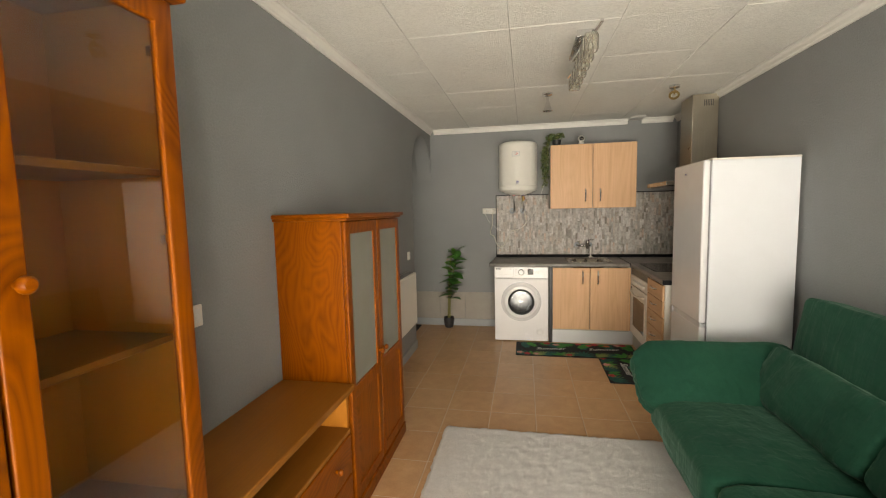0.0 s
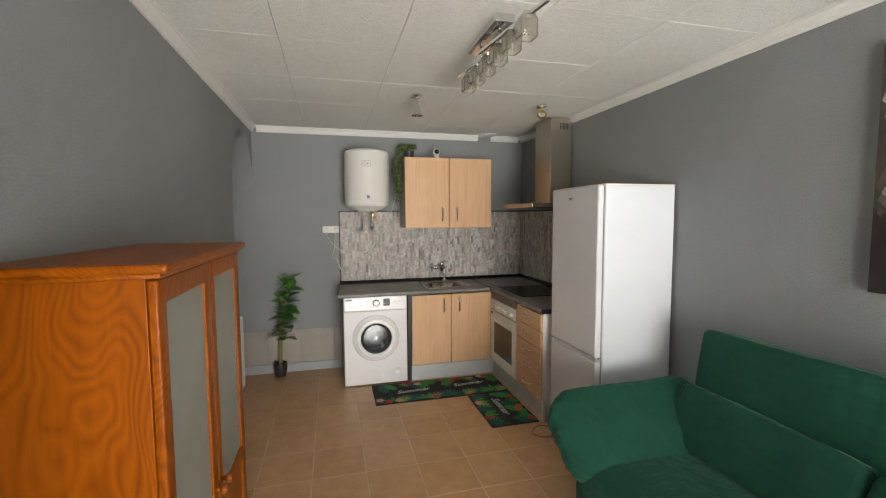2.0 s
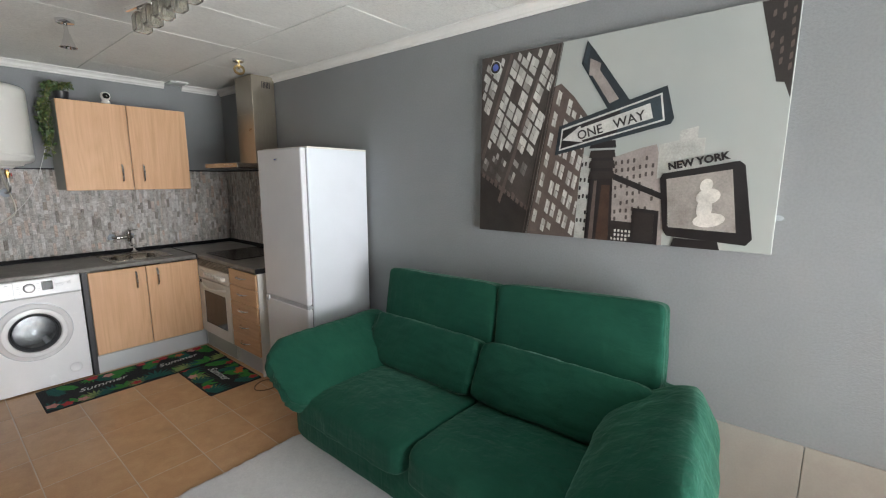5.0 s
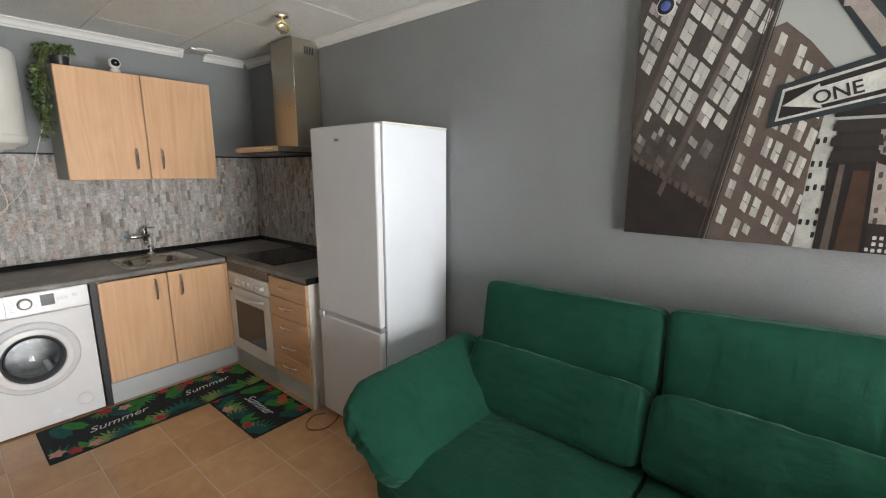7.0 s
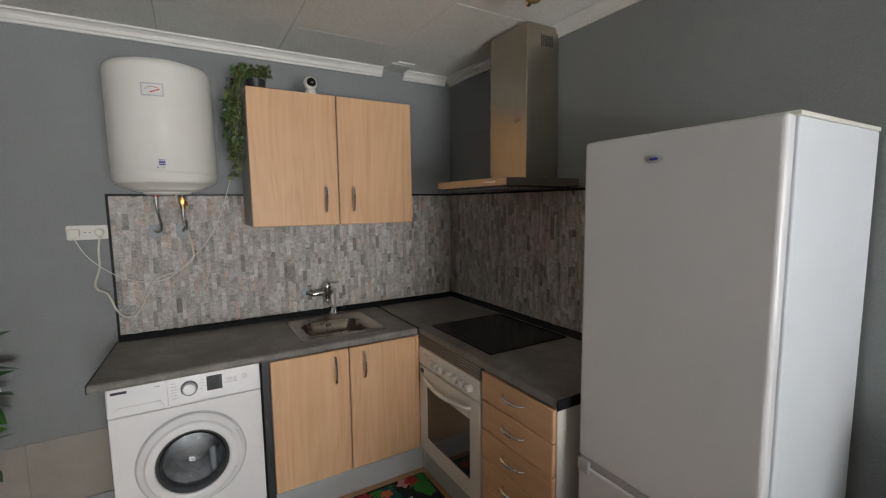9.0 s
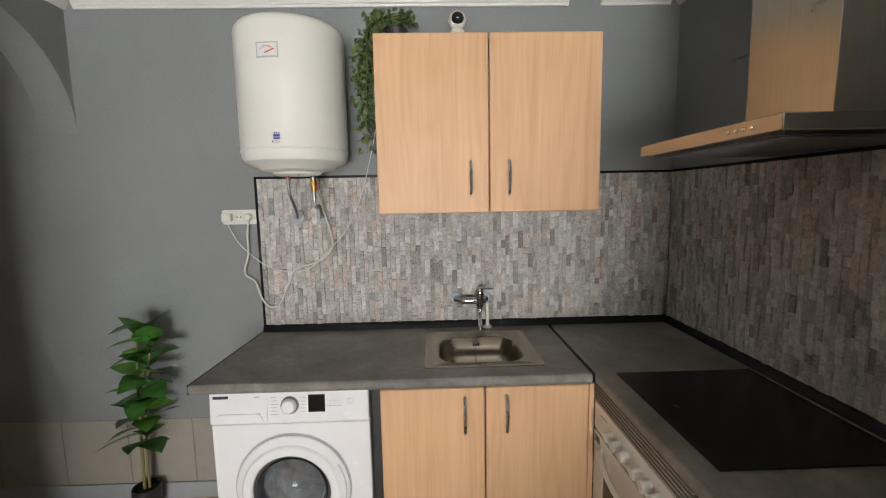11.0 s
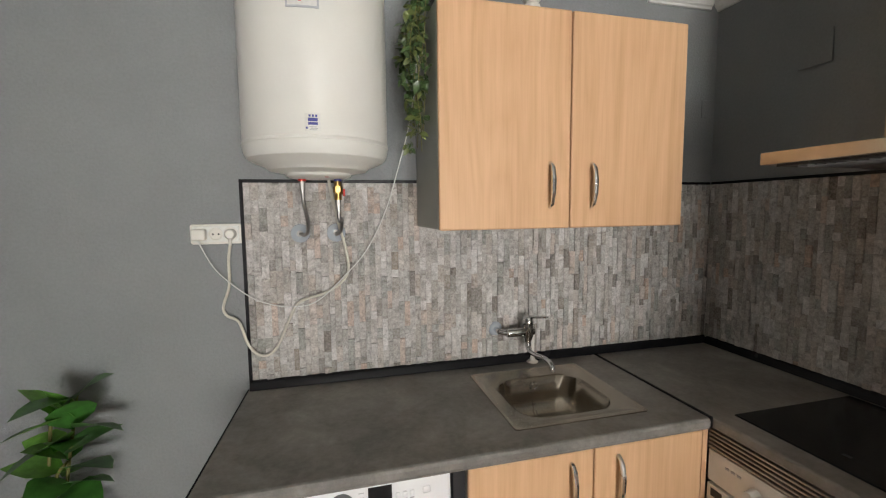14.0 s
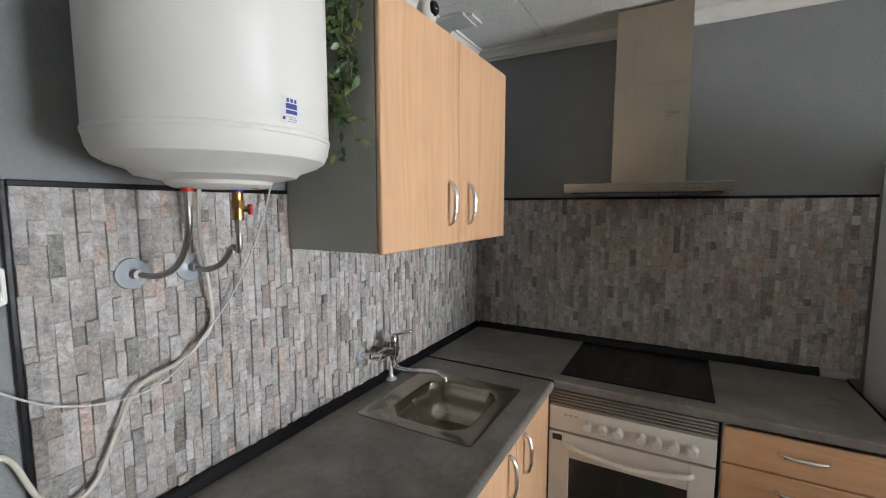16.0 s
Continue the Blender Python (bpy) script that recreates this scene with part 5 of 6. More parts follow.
def sashes(name, at, col, row, offsets, rows, colour, layer, w, h, skip, keep):
    """Printed sash windows: columns at uneven offsets on a slanted grid, two panes high and two wide each."""
    b = bmesh.new()
    rnd = random.Random(int(layer * 10) + len(offsets))
    for o in offsets:
        for j in rows:
            if rnd.random() < skip:
                continue
            ja, jb = rnd.uniform(-0.05, 0.05), rnd.uniform(-0.04, 0.04)
            for a0, a1, c0, c1 in ((0.0, 0.495, 0.0, 0.475), (0.505, 1.0, 0.0, 0.475), (0.02, 0.515, 0.5, 1.0), (0.525, 1.02, 0.5, 1.0)):
                lift = rnd.uniform(-0.025, 0.025)
                q = []
                for a, c in ((a0 + 0.03, c0), (a1 - 0.03, c0), (a1, c0 + 0.04), (a1, c1 - 0.04), (a1 - 0.03, c1), (a0 + 0.03, c1), (a0, c1 - 0.04), (a0, c0 + 0.04)):
                    a, c = (a - 0.5) * w + o + ja, (c - 0.5 + lift) * h + j + jb
                    q.append((at[0] + col[0] * a + row[0] * c, at[1] + col[1] * a + row[1] * c))
                if all(0.004 < u < 1.414 and 0.004 < v < 0.964 and keep(u, v) for u, v in q):
                    f = b.faces.new([b.verts.new(on_art(u, v, layer)) for u, v in q])
                    f.normal_update()
                    if f.normal.x > 0:
                        f.normal_flip()
    return tagged(part(name, b, INK[colour], art, smooth=0), kind="stuff")


ink("print_tower", [(0, 0), (0.312, 0), (0.487, 0.967), (0, 0.967)], "taupe", 1, "dark brown printed tower block")
ink("print_shade", [(0.0, 0.0), (0.310, 0.0), (0.332, 0.125), (0.0, 0.335)], "umber", 1.6)
for k in range(11):
    u = 0.012 + 0.0285 * k
    ink("print_cornice", [(u, 0.322 - 0.63 * u), (u + 0.018, 0.308 - 0.63 * u), (u + 0.024, 0.332 - 0.63 * u + 0.012 * (k % 4 == 3)), (u + 0.006, 0.345 - 0.63 * u + 0.016 * (k % 4 == 3))], "brown", 2.2)
for o in (-0.95, 2.75):
    ink("print_pier", [(0.154 + 0.043 * o - 0.03 * 5, 0.714 - 0.043 * o - 0.084 * 5), (0.154 + 0.043 * (o + 0.35) - 0.03 * 5, 0.714 - 0.043 * (o + 0.35) - 0.084 * 5), (0.154 + 0.043 * (o + 0.35) + 0.03 * 2.6, 0.714 - 0.043 * (o + 0.35) + 0.084 * 2.6), (0.154 + 0.043 * o + 0.03 * 2.6, 0.714 - 0.043 * o + 0.084 * 2.6)] if o > 0 else [(0.004, 0.42), (0.02, 0.40), (0.204, 0.955), (0.188, 0.962)], "brown", 2.2)
TOWER = (0.154, 0.714), (0.043, -0.043), (0.03, 0.084)
sashes("print_facade", *TOWER, (-2.8, -1.8, 0.0, 1.0, 2.0, 3.45, 4.45), range(-3, 9), "window", 2.8, 0.82, 0.84, 0.01, lambda u, v: u < 0.305 + 0.178 * v and v > 0.47 - 0.2 * u)
sashes("print_dim_facade", *TOWER, (-2.8, -1.8, 0.0, 1.0, 2.0, 3.45, 4.45), range(-8, 0), "taupe_glass", 2.6, 0.66, 0.66, 0.15, lambda u, v: u < 0.305 + 0.178 * v and 0.47 - 0.2 * u > v > 0.35 - 0.63 * u)
for k in range(5):
    u = 0.285 + 0.0075 * k
    ink("print_edge_stripe", [(u, 0.0), (u + 0.003, 0.0), (u + 0.178, 0.964), (u + 0.175, 0.964)], "brown" if k % 2 else "umber", 3)
ink("print_block", [(0.315, 0), (0.592, 0), (0.606, 0.28), (0.640, 0.595), (0.56, 0.70), (0.488, 0.772), (0.45, 0.76)], "brown", 1, "brown printed tower block")
sashes("print_facade", (0.381, 0.198), (0.041, -0.031), (0.020, 0.100), (0.0, 1.35, 2.1, 3.1, 3.85, 4.8), range(-3, 8), "window", 2, 0.5, 0.66, 0.02, lambda u, v: u > 0.325 + 0.18 * v and u < 0.590 + 0.08 * v and v < 1.42 - 1.33 * u)
ink("print_far_block", [(0.594, 0), (0.655, 0), (0.672, 0.40), (0.615, 0.42)], "haze", 1)
facade("print_facade", (0.595, 0.0), (0.06, 0), (0.02, 0.4), 3, 10, "black", 2, 0.5, 0.5, 0.35, lambda u, v: u > 0.598)
ink("print_mid_block", [(0.77, 0), (1.012, 0), (1.0, 0.30), (0.96, 0.452), (0.90, 0.44), (0.77, 0.40)], "stone", 1)
facade("print_facade", (0.79, 0.02), (0.19, 0.03), (-0.01, 0.38), 7, 10, "taupe", 2, 0.4, 0.5, 0.2)
ink("print_pale_block", [(0.97, 0.30), (1.15, 0.34), (1.15, 0.47), (1.12, 0.47), (1.12, 0.52), (1.05, 0.505), (1.05, 0.465), (0.97, 0.45)], "haze", 1.5)
ink("print_street", [(0.77, 0.0), (0.99, 0.0), (0.99, 0.09), (0.77, 0.10)], "umber", 2)
facade("print_facade", (0.78, 0.005), (0.1, 0), (0, 0.06), 6, 3, "glow", 3, 0.6, 0.6, 0.3)
ink("print_pole", [(0.648, 0), (0.782, 0), (0.770, 0.40), (0.665, 0.40)], "black", 4, "dark printed signpost")
ink("print_pole_sheen", [(0.668, 0), (0.690, 0), (0.698, 0.29), (0.684, 0.29)], "brown", 5)
ink("print_rust", [(0.705, 0), (0.768, 0), (0.762, 0.27), (0.722, 0.27)], "rust", 5)
for v in (0.30, 0.35, 0.40, 0.445):
    ink("print_collar", [(0.652, v), (0.782, v), (0.776, v + 0.035), (0.660, v + 0.035)], "umber" if v < 0.42 else "black", 5 if v != 0.35 else 6)
ink("print_back_sign", [(0.590, 0.85), (0.614, 0.952), (0.655, 0.90), (0.83, 0.655), (0.73, 0.625)], "navy", 4, "dark printed cross sign")
ink("print_back_arrow", [(0.633, 0.868), (0.630, 0.790), (0.647, 0.787), (0.737, 0.650), (0.780, 0.666), (0.682, 0.808), (0.686, 0.838)], "stone", 5)
ink("print_back_face", [(0.600, 0.855), (0.617, 0.94), (0.632, 0.915), (0.618, 0.84)], "blue", 5)
ink("print_one_way_plate", [(0.470, 0.418), (1.010, 0.536), (1.022, 0.56), (0.985, 0.70), (0.488, 0.562)], "navy", 6, "dark blue printed one-way sign")
ink("print_one_way_border", [(0.492, 0.440), (0.985, 0.552), (0.967, 0.672), (0.503, 0.548)], "white", 7)
ink("print_one_way_field", [(0.500, 0.450), (0.977, 0.558), (0.960, 0.662), (0.510, 0.540)], "black", 8)
ink("print_one_way_blue", [(0.78, 0.512), (0.977, 0.558), (0.960, 0.662), (0.79, 0.616)], "blue", 9)
ink("print_arrow", [(0.508, 0.492), (0.600, 0.557), (0.604, 0.546), (0.920, 0.632), (0.936, 0.566), (0.612, 0.488), (0.616, 0.478)], "white", 10, "white printed arrow")
TILT_ART = math.degrees(math.atan2(0.08, 0.33))
for word, u, v in (("ONE", 0.650, 0.522), ("WAY", 0.832, 0.566)):
    part("print_lettering", moved(lettering(word, 0.062, weight=0.0008), Matrix.Translation(on_art(u, v, 11)) @ Matrix(((0, 0, -1, 0), (-1, 0, 0, 0), (0, 1, 0, 0), (0, 0, 0, 1))) @ pose(0, 0, 0, 0, 0, TILT_ART)), INK["black"], art, "dark printed letters", smooth=0)
ink("print_bracket", [(0.776, 0.325), (0.995, 0.235), (0.995, 0.208), (0.776, 0.295)], "black", 4)
ink("print_box", [(0.872, 0.0), (0.992, 0.0), (0.990, 0.155), (0.875, 0.165)], "black", 5)
ink("print_box_face", [(0.885, 0.012), (0.972, 0.012), (0.972, 0.140), (0.887, 0.148)], "umber", 6)
ink("print_signal", [(1.012, 0.072), (1.03, 0.045), (1.33, 0.028), (1.35, 0.055), (1.30, 0.355), (1.28, 0.372), (0.995, 0.322), (0.985, 0.30)], "black", 7, "dark printed pedestrian signal")
ink("print_signal_screen", [(1.035, 0.085), (1.292, 0.078), (1.258, 0.338), (1.012, 0.298)], "screen", 8)
facade("print_dots", (1.03, 0.09), (0.09, 0.01), (-0.01, 0.17), 10, 14, "stone", 9, 0.5, 0.5, 0.1)
for k, (u, v, a, c) in enumerate(((1.17, 0.272, 0.024, 0.028), (1.18, 0.225, 0.045, 0.034), (1.17, 0.172, 0.03, 0.045), (1.19, 0.125, 0.06, 0.03))):
    ink("print_glow", [(u + a * math.cos(i * math.pi / 8), v + c * math.sin(i * math.pi / 8) + 0.15 * a * math.cos(i * math.pi / 8)) for i in range(16)], "glow", 10 + k)
ink("print_signal_foot", [(1.05, 0.0), (1.24, 0.0), (1.23, 0.035), (1.06, 0.04)], "black", 8)
part("print_lettering", moved(lettering("NEW YORK", 0.044, weight=0.002), Matrix.Translation(on_art(1.128, 0.372, 11)) @ Matrix(((0, 0, -1, 0), (-1, 0, 0, 0), (0, 1, 0, 0), (0, 0, 0, 1))) @ pose(0, 0, 0, 0, 0, 11)), INK["black"], art, "dark printed letters", smooth=0)
ink("print_corner_block", [(1.294, 0.964), (1.415, 0.964), (1.415, 0.60), (1.392, 0.66), (1.366, 0.665)], "umber", 1, "dark printed building corner")
facade("print_facade", (1.34, 0.62), (0.09, 0.06), (-0.01, 0.36), 3, 9, "brown", 2, 0.35, 0.6, 0.1, lambda u, v: u > 1.28 + 0.26 * (0.968 - v) and v > 0.69)
badge = thing("round_sticker", AX - 0.012, AY - 0.094, AZ + 0.926, "small round blue and black sticker on the canvas", "sticker")
part("rim", turned([(0.0, -0.003), (0.034, -0.003), (0.036, 0.0)], (AX - 0.0005, AY - 0.094, AZ + 0.926), "x", 28), INK["white"], badge)
part("ring", turned([(0.0, -0.0036), (0.030, -0.0036), (0.031, -0.003)], (AX - 0.0005, AY - 0.094, AZ + 0.926), "x", 28), INK["black"], badge)
part("centre", turned([(0.0, -0.0042), (0.018, -0.0042), (0.019, -0.0036)], (AX - 0.0005, AY - 0.094, AZ + 0.926), "x", 24), plain("blue_sticker", (0.08, 0.12, 0.4), 0.3), badge)
solo("plaster_patch", moved(turned([(0.0, -0.003), (0.014, -0.0025), (0.022, 0.0)], (0, 0, 0), "x", 14), Matrix.Translation((XR, 0.41, 1.44)) @ Matrix.Diagonal((1, 1.0, 0.55, 1))), PALE_SKIRT, "small white filler patch on the grey wall", "wall patch")


# kitchen mats
def frond(cx, cy, z, size, turn, kind):
    """A printed leaf, flat on the mat."""
    b = bmesh.new()

    def blade(a, length, width, root=0.0):
        d = Vector((math.cos(a), math.sin(a), 0))
        n = Vector((-d.y, d.x, 0))
        o = Vector((cx, cy, z)) + d * root
        b.faces.new([b.verts.new(o + d * length * t + n * width * w) for t, w in ((0, 0), (0.3, -0.8), (0.65, -0.75), (1, 0), (0.65, 0.75), (0.3, 0.8))])

    if kind == "fan":
        for k in range(11):
            blade(turn + (k - 5) * 0.30, size * (1 - 0.035 * abs(k - 5)), size * 0.085)
    elif kind == "feather":
        d = Vector((math.cos(turn), math.sin(turn), 0))
        for k in range(9):
            o = Vector((cx, cy, z)) + d * size * (k / 9)
            for s in (-1, 1):
                a = turn + s * 0.85
                e, n = Vector((math.cos(a), math.sin(a), 0)), Vector((-math.sin(a), math.cos(a), 0))
                ln = size * 0.42 * (1 - 0.6 * abs(k - 3) / 6)
                b.faces.new([b.verts.new(o + e * ln * t + n * size * 0.07 * w) for t, w in ((0, -0.5), (0.5, -1), (1, 0), (0.5, 1), (0, 0.5))])
    elif kind == "flower":
        for k in range(5):
            blade(turn + k * 2 * math.pi / 5, size, size * 0.42)
    else:
        for k in range(3):
            blade(turn + (k - 1) * 0.7, size, size * 0.2)
    for f in b.faces:
        f.normal_update()
        if f.normal.z < 0:
            f.normal_flip()
    return b


def mat(label, x0, x1, y0, y1, prints, words, base=0.0):
    m = thing("kitchen_mat", (x0 + x1) / 2, (y0 + y1) / 2, base, label, "mat", "kitchen mats")
    part("weave", loops(rounded_loop(x0, x1, y0, y1, 0.012, base + 0.0005), rounded_loop(x0, x1, y0, y1, 0.012, base + 0.005), rounded_loop(x0 + 0.006, x1 - 0.006, y0 + 0.006, y1 - 0.006, 0.01, base + 0.007)), MAT_DARK, m, "dark navy woven ground", smooth=30)
    for k, (u, v, size, turn, kind, material) in enumerate(prints):
        b = frond(x0 + u, y0 + v, base + 0.0074 + 0.00012 * k, size, radians(turn), kind)
        for w in b.verts:
            w.co.x, w.co.y = min(max(w.co.x, x0 + 0.008), x1 - 0.008), min(max(w.co.y, y0 + 0.008), y1 - 0.008)
        part("printed_leaf" if kind != "flower" else "printed_flower", b, material, m, smooth=0)
    for u, v, turn in words:
        part("lettering", moved(lettering("Summer", 0.092, 0.4), pose(x0 + u, y0 + v, base + 0.0105, 0, 0, turn)), MAT_WHITE, m, "white lettering", smooth=0)


def mat_pattern(w, h, n, seed):
    rnd = random.Random(seed)
    out = []
    sets = [("fan", MAT_TEAL, 0.15), ("feather", MAT_GREEN, 0.17), ("fan", MAT_LIME, 0.13), ("feather", MAT_TEAL, 0.18), ("tuft", MAT_GREEN, 0.13), ("fan", MAT_GREEN, 0.12)]
    for k in range(n):
        u = w * (k + 0.5) / n + rnd.uniform(-0.03, 0.03)
        top = k % 2
        v = h * (0.94 if top else 0.06)
        kind, material, size = sets[k % len(sets)]
        out.append((u, v, size * rnd.uniform(0.9, 1.15), (-90 if top else 90) + rnd.uniform(-50, 50), kind, material))
        kind, material, size = sets[(k + 3) % len(sets)]
        out.append((u + w / n * 0.45, h - v, size * rnd.uniform(0.8, 1.1), (90 if top else -90) + rnd.uniform(-50, 50), kind, material))
    for k in range(n):
        u, v = w * (k + 0.3) / n + rnd.uniform(-0.03, 0.03), h * rnd.choice((0.1, 0.18, 0.82, 0.9))
        out.append((u, v, rnd.uniform(0.034, 0.05), rnd.uniform(0, 360), "flower", rnd.choice((MAT_RED, MAT_ORANGE, MAT_PINK, MAT_RED))))
    return out


mat("dark runner mat printed with tropical leaves and lettering", -0.055, 1.165, 4.185, 4.63, mat_pattern(1.22, 0.445, 12, 3), ((0.36, 0.22, 4), (0.90, 0.25, 4)))
mat("small dark mat printed with tropical leaves and lettering", 0.762, 1.160, 3.565, 4.178, [(v, 0.613 - u, s, t - 90, k, m) for u, v, s, t, k, m in mat_pattern(0.613, 0.398, 7, 8)], ((0.20, 0.33, -90),), 0.0)


# socket strip, plugs and cables
sock = thing("socket_strip", -0.395, YB - 0.01, 1.449, "white triple wall socket with two plugs in it", "socket")
part("frame", moved(loops(rounded_loop(-0.480, -0.312, 1.449, 1.522, 0.010, 0.0005), rounded_loop(-0.480, -0.312, 1.449, 1.522, 0.010, 0.007), rounded_loop(-0.478, -0.314, 1.451, 1.520, 0.009, 0.0105)), Matrix.Translation((0, YB, 0)) @ pose(0, 0, 0, 90, 0, 0)), WHITE_PLASTIC, sock, "", 30)
part("inner_frame", moved(loops(rounded_loop(-0.472, -0.320, 1.457, 1.514, 0.006, 0.010), rounded_loop(-0.472, -0.320, 1.457, 1.514, 0.006, 0.0125), rounded_loop(-0.471, -0.321, 1.458, 1.513, 0.005, 0.014)), Matrix.Translation((0, YB, 0)) @ pose(0, 0, 0, 90, 0, 0)), PAPER_WHITE, sock, "", 30)
for x in (-0.446, -0.396, -0.346):
    part("outlet", turned([(0.0235, -0.0135), (0.0235, -0.0185), (0.0215, -0.019), (0.0198, -0.0185), (0.0192, -0.0145), (0.0, -0.0143)], (x, YB, 1.4855), "y", 28), WHITE_PLASTIC, sock, "round outlet")
for dx in (-0.0095, 0.0095):
    part("pin_hole", rod((-0.396 + dx, YB - 0.0155, 1.4855), (-0.396 + dx, YB - 0.0140, 1.4855), 0.0032), DARK_PLASTIC, sock)
CORD = plain("cream_cord", (0.66, 0.63, 0.55), 0.45)
THIN_CORD = plain("white_thin_cord", (0.72, 0.72, 0.70), 0.4)
plug = thing("heater_power_cord", -0.346, YB - 0.03, 1.03, "thick cream power cord hanging from the socket", "cable")
part("plug", join(turned([(0.019, -0.012), (0.019, -0.036), (0.014, -0.043), (0.0, -0.044)], (-0.346, YB, 1.4855), "y", 20), rod((-0.346, YB - 0.032, 1.475), (-0.348, YB - 0.03, 1.445), 0.008, 0.005)), WHITE_PLASTIC, plug)
part("cord", tube([(-0.348, YB - 0.03, 1.45), (-0.357, YB - 0.025, 1.39), (-0.36, YB - 0.022, 1.30), (-0.383, YB - 0.02, 1.225), (-0.374, YB - 0.02, 1.19), (-0.335, YB - 0.022, 1.163), (-0.304, YB - 0.028, 1.075), (-0.262, YB - 0.03, 1.033), (-0.213, YB - 0.03, 1.053), (-0.165, YB - 0.03, 1.15), (-0.123, YB - 0.03, 1.225), (-0.023, YB - 0.03, 1.257), (0.052, YB - 0.03, 1.315), (0.056, YB - 0.035, 1.40), (0.018, YB - 0.065, 1.56), (-0.004, YB - 0.11, 1.69)], 0.0052, 8), CORD, plug)
cam_cord = thing("camera_power_cord", -0.446, YB - 0.03, 1.2, "thin white cord rising from an adapter to the shelf plant", "cable")
part("adapter", bx(-0.470, -0.424, YB - 0.045, YB - 0.012, 1.466, 1.504, 0.005, 3), WHITE_PLASTIC, cam_cord)
part("cord", tube([(-0.452, YB - 0.036, 1.468), (-0.40, YB - 0.03, 1.36), (-0.315, YB - 0.032, 1.275), (-0.25, YB - 0.034, 1.235), (-0.16, YB - 0.037, 1.212), (-0.06, YB - 0.038, 1.226), (0.053, YB - 0.037, 1.325), (0.135, YB - 0.035, 1.42), (0.205, YB - 0.04, 1.56), (0.255, YB - 0.05, 1.72), (0.30, YB - 0.08, 1.90), (0.325, YB - 0.12, 2.10), (0.36, YB - 0.15, 2.222), (0.50, YB - 0.14, 2.214), (0.69, YB - 0.2, 2.216)], 0.0022, 6), THIN_CORD, cam_cord)

NICKEL = plain("dull_nickel", (0.34, 0.33, 0.31), 0.45, 0.5)
# flexible water hoses of the boiler
for x, xr, cap, name in ((-0.085, -0.110, RED_PAINT, "hot"), (0.028, 0.020, BLUE_PRINT, "cold")):
    h = thing("water_hose", x, YB - 0.1, 1.47, "braided steel water hose below the boiler" + (" with a brass safety valve" if cap == BLUE_PRINT else ""), "water hose", "boiler hoses")
    part("collar", rod((x, 5.06, 1.662), (x, 5.06, 1.676), 0.0125), cap, h, "coloured plastic ring")
    top = 1.66
    if cap == BLUE_PRINT:
        part("valve", join(rod((x, 5.06, 1.662), (x, 5.06, 1.60), 0.0125, 0.0125, 14), rod((x, 5.06, 1.645), (x, 5.06, 1.625), 0.016, 0.016, 6), rod((x + 0.008, 5.055, 1.626), (x + 0.018, 5.045, 1.624), 0.007)), BRASS, h, "brass safety valve")
        part("lever", bx(x + 0.016, x + 0.023, 5.038, 5.05, 1.612, 1.636, 0.002), RED_PAINT, h, "red valve lever")
        top = 1.60
    part("nut", rod((x, 5.06, top), (x, 5.06, top - 0.03), 0.010, 0.0085, 6), NICKEL, h)
    part("hose", tube([(x, 5.06, top - 0.028), (x + 0.002, 5.065, top - 0.07), (x + 0.010, 5.10, 1.535), (x + 0.008, 5.14, 1.495), (x - 0.006, 5.18, 1.478), (xr, YB - 0.035, 1.481)], 0.0068, 10), HOSE, h)
    part("angle_valve", rod((xr, YB - 0.045, 1.481), (xr, YB - 0.008, 1.481), 0.011), NICKEL, h)
    part("rosette", turned([(0.0, -0.016), (0.014, -0.016), (0.022, -0.012), (0.034, -0.009), (0.035, 0.0)], (xr, YB - 0.008, 1.481), "y", 28), CLEAR_PLASTIC, h, "milky plastic rosette")

# small camera on the wall cabinet
wc = thing("security_camera", 0.675, 4.945, UZ1, "small white round indoor camera on the cabinet", "camera")
part("stand", turned([(0.03, 0.0), (0.032, 0.005), (0.028, 0.026), (0.02, 0.034), (0.0, 0.036)], (0.675, 4.945, UZ1 + 0.001), "z", 28), WHITE_PLASTIC, wc)
part("head", turned([(0.0, -0.036), (0.017, -0.033), (0.03, -0.02), (0.0365, 0.0), (0.03, 0.024), (0.017, 0.034), (0.0, 0.038)], (0.675, 4.945, UZ1 + 0.066), "z", 32), WHITE_PLASTIC, wc)
part("face", moved(turned([(0.0, -0.004), (0.02, -0.003), (0.025, 0.006)], (0, 0, 0), "y", 28), Matrix.Translation((0.675, 4.913, UZ1 + 0.068))), BLACK_GLASS, wc, "black lens face")


# plants
def leaf(length, width, bend=0.25, fold=0.15, n=4):
    """A pointed leaf along +x from the origin, folded on its midrib."""
    b = bmesh.new()
    rows = []
    for k in range(n + 1):
        t = k / n
        w = width * (math.sin(math.pi * t ** 0.8) if 0 < k < n else 0.0)
        z = -bend * length * t * t
        x = length * t
        rows.append((b.verts.new((x, 0, z)), b.verts.new((x, w, z + fold * w)), b.verts.new((x, -w, z + fold * w))) if 0 < k < n else (b.verts.new((x, 0, z)),) * 3)
    for p, q in zip(rows, rows[1:]):
        for s in (1, 2):
            vs = [p[0], q[0], q[s], p[s]]
            vs = list(dict.fromkeys(vs))
            if len(vs) > 2:
                b.faces.new(vs if s == 2 else vs[::-1])
    return b


def leaf_mesh(name, length, width, bend, material):
    return mesh_of(name, leaf(length, width, bend), material, 60)


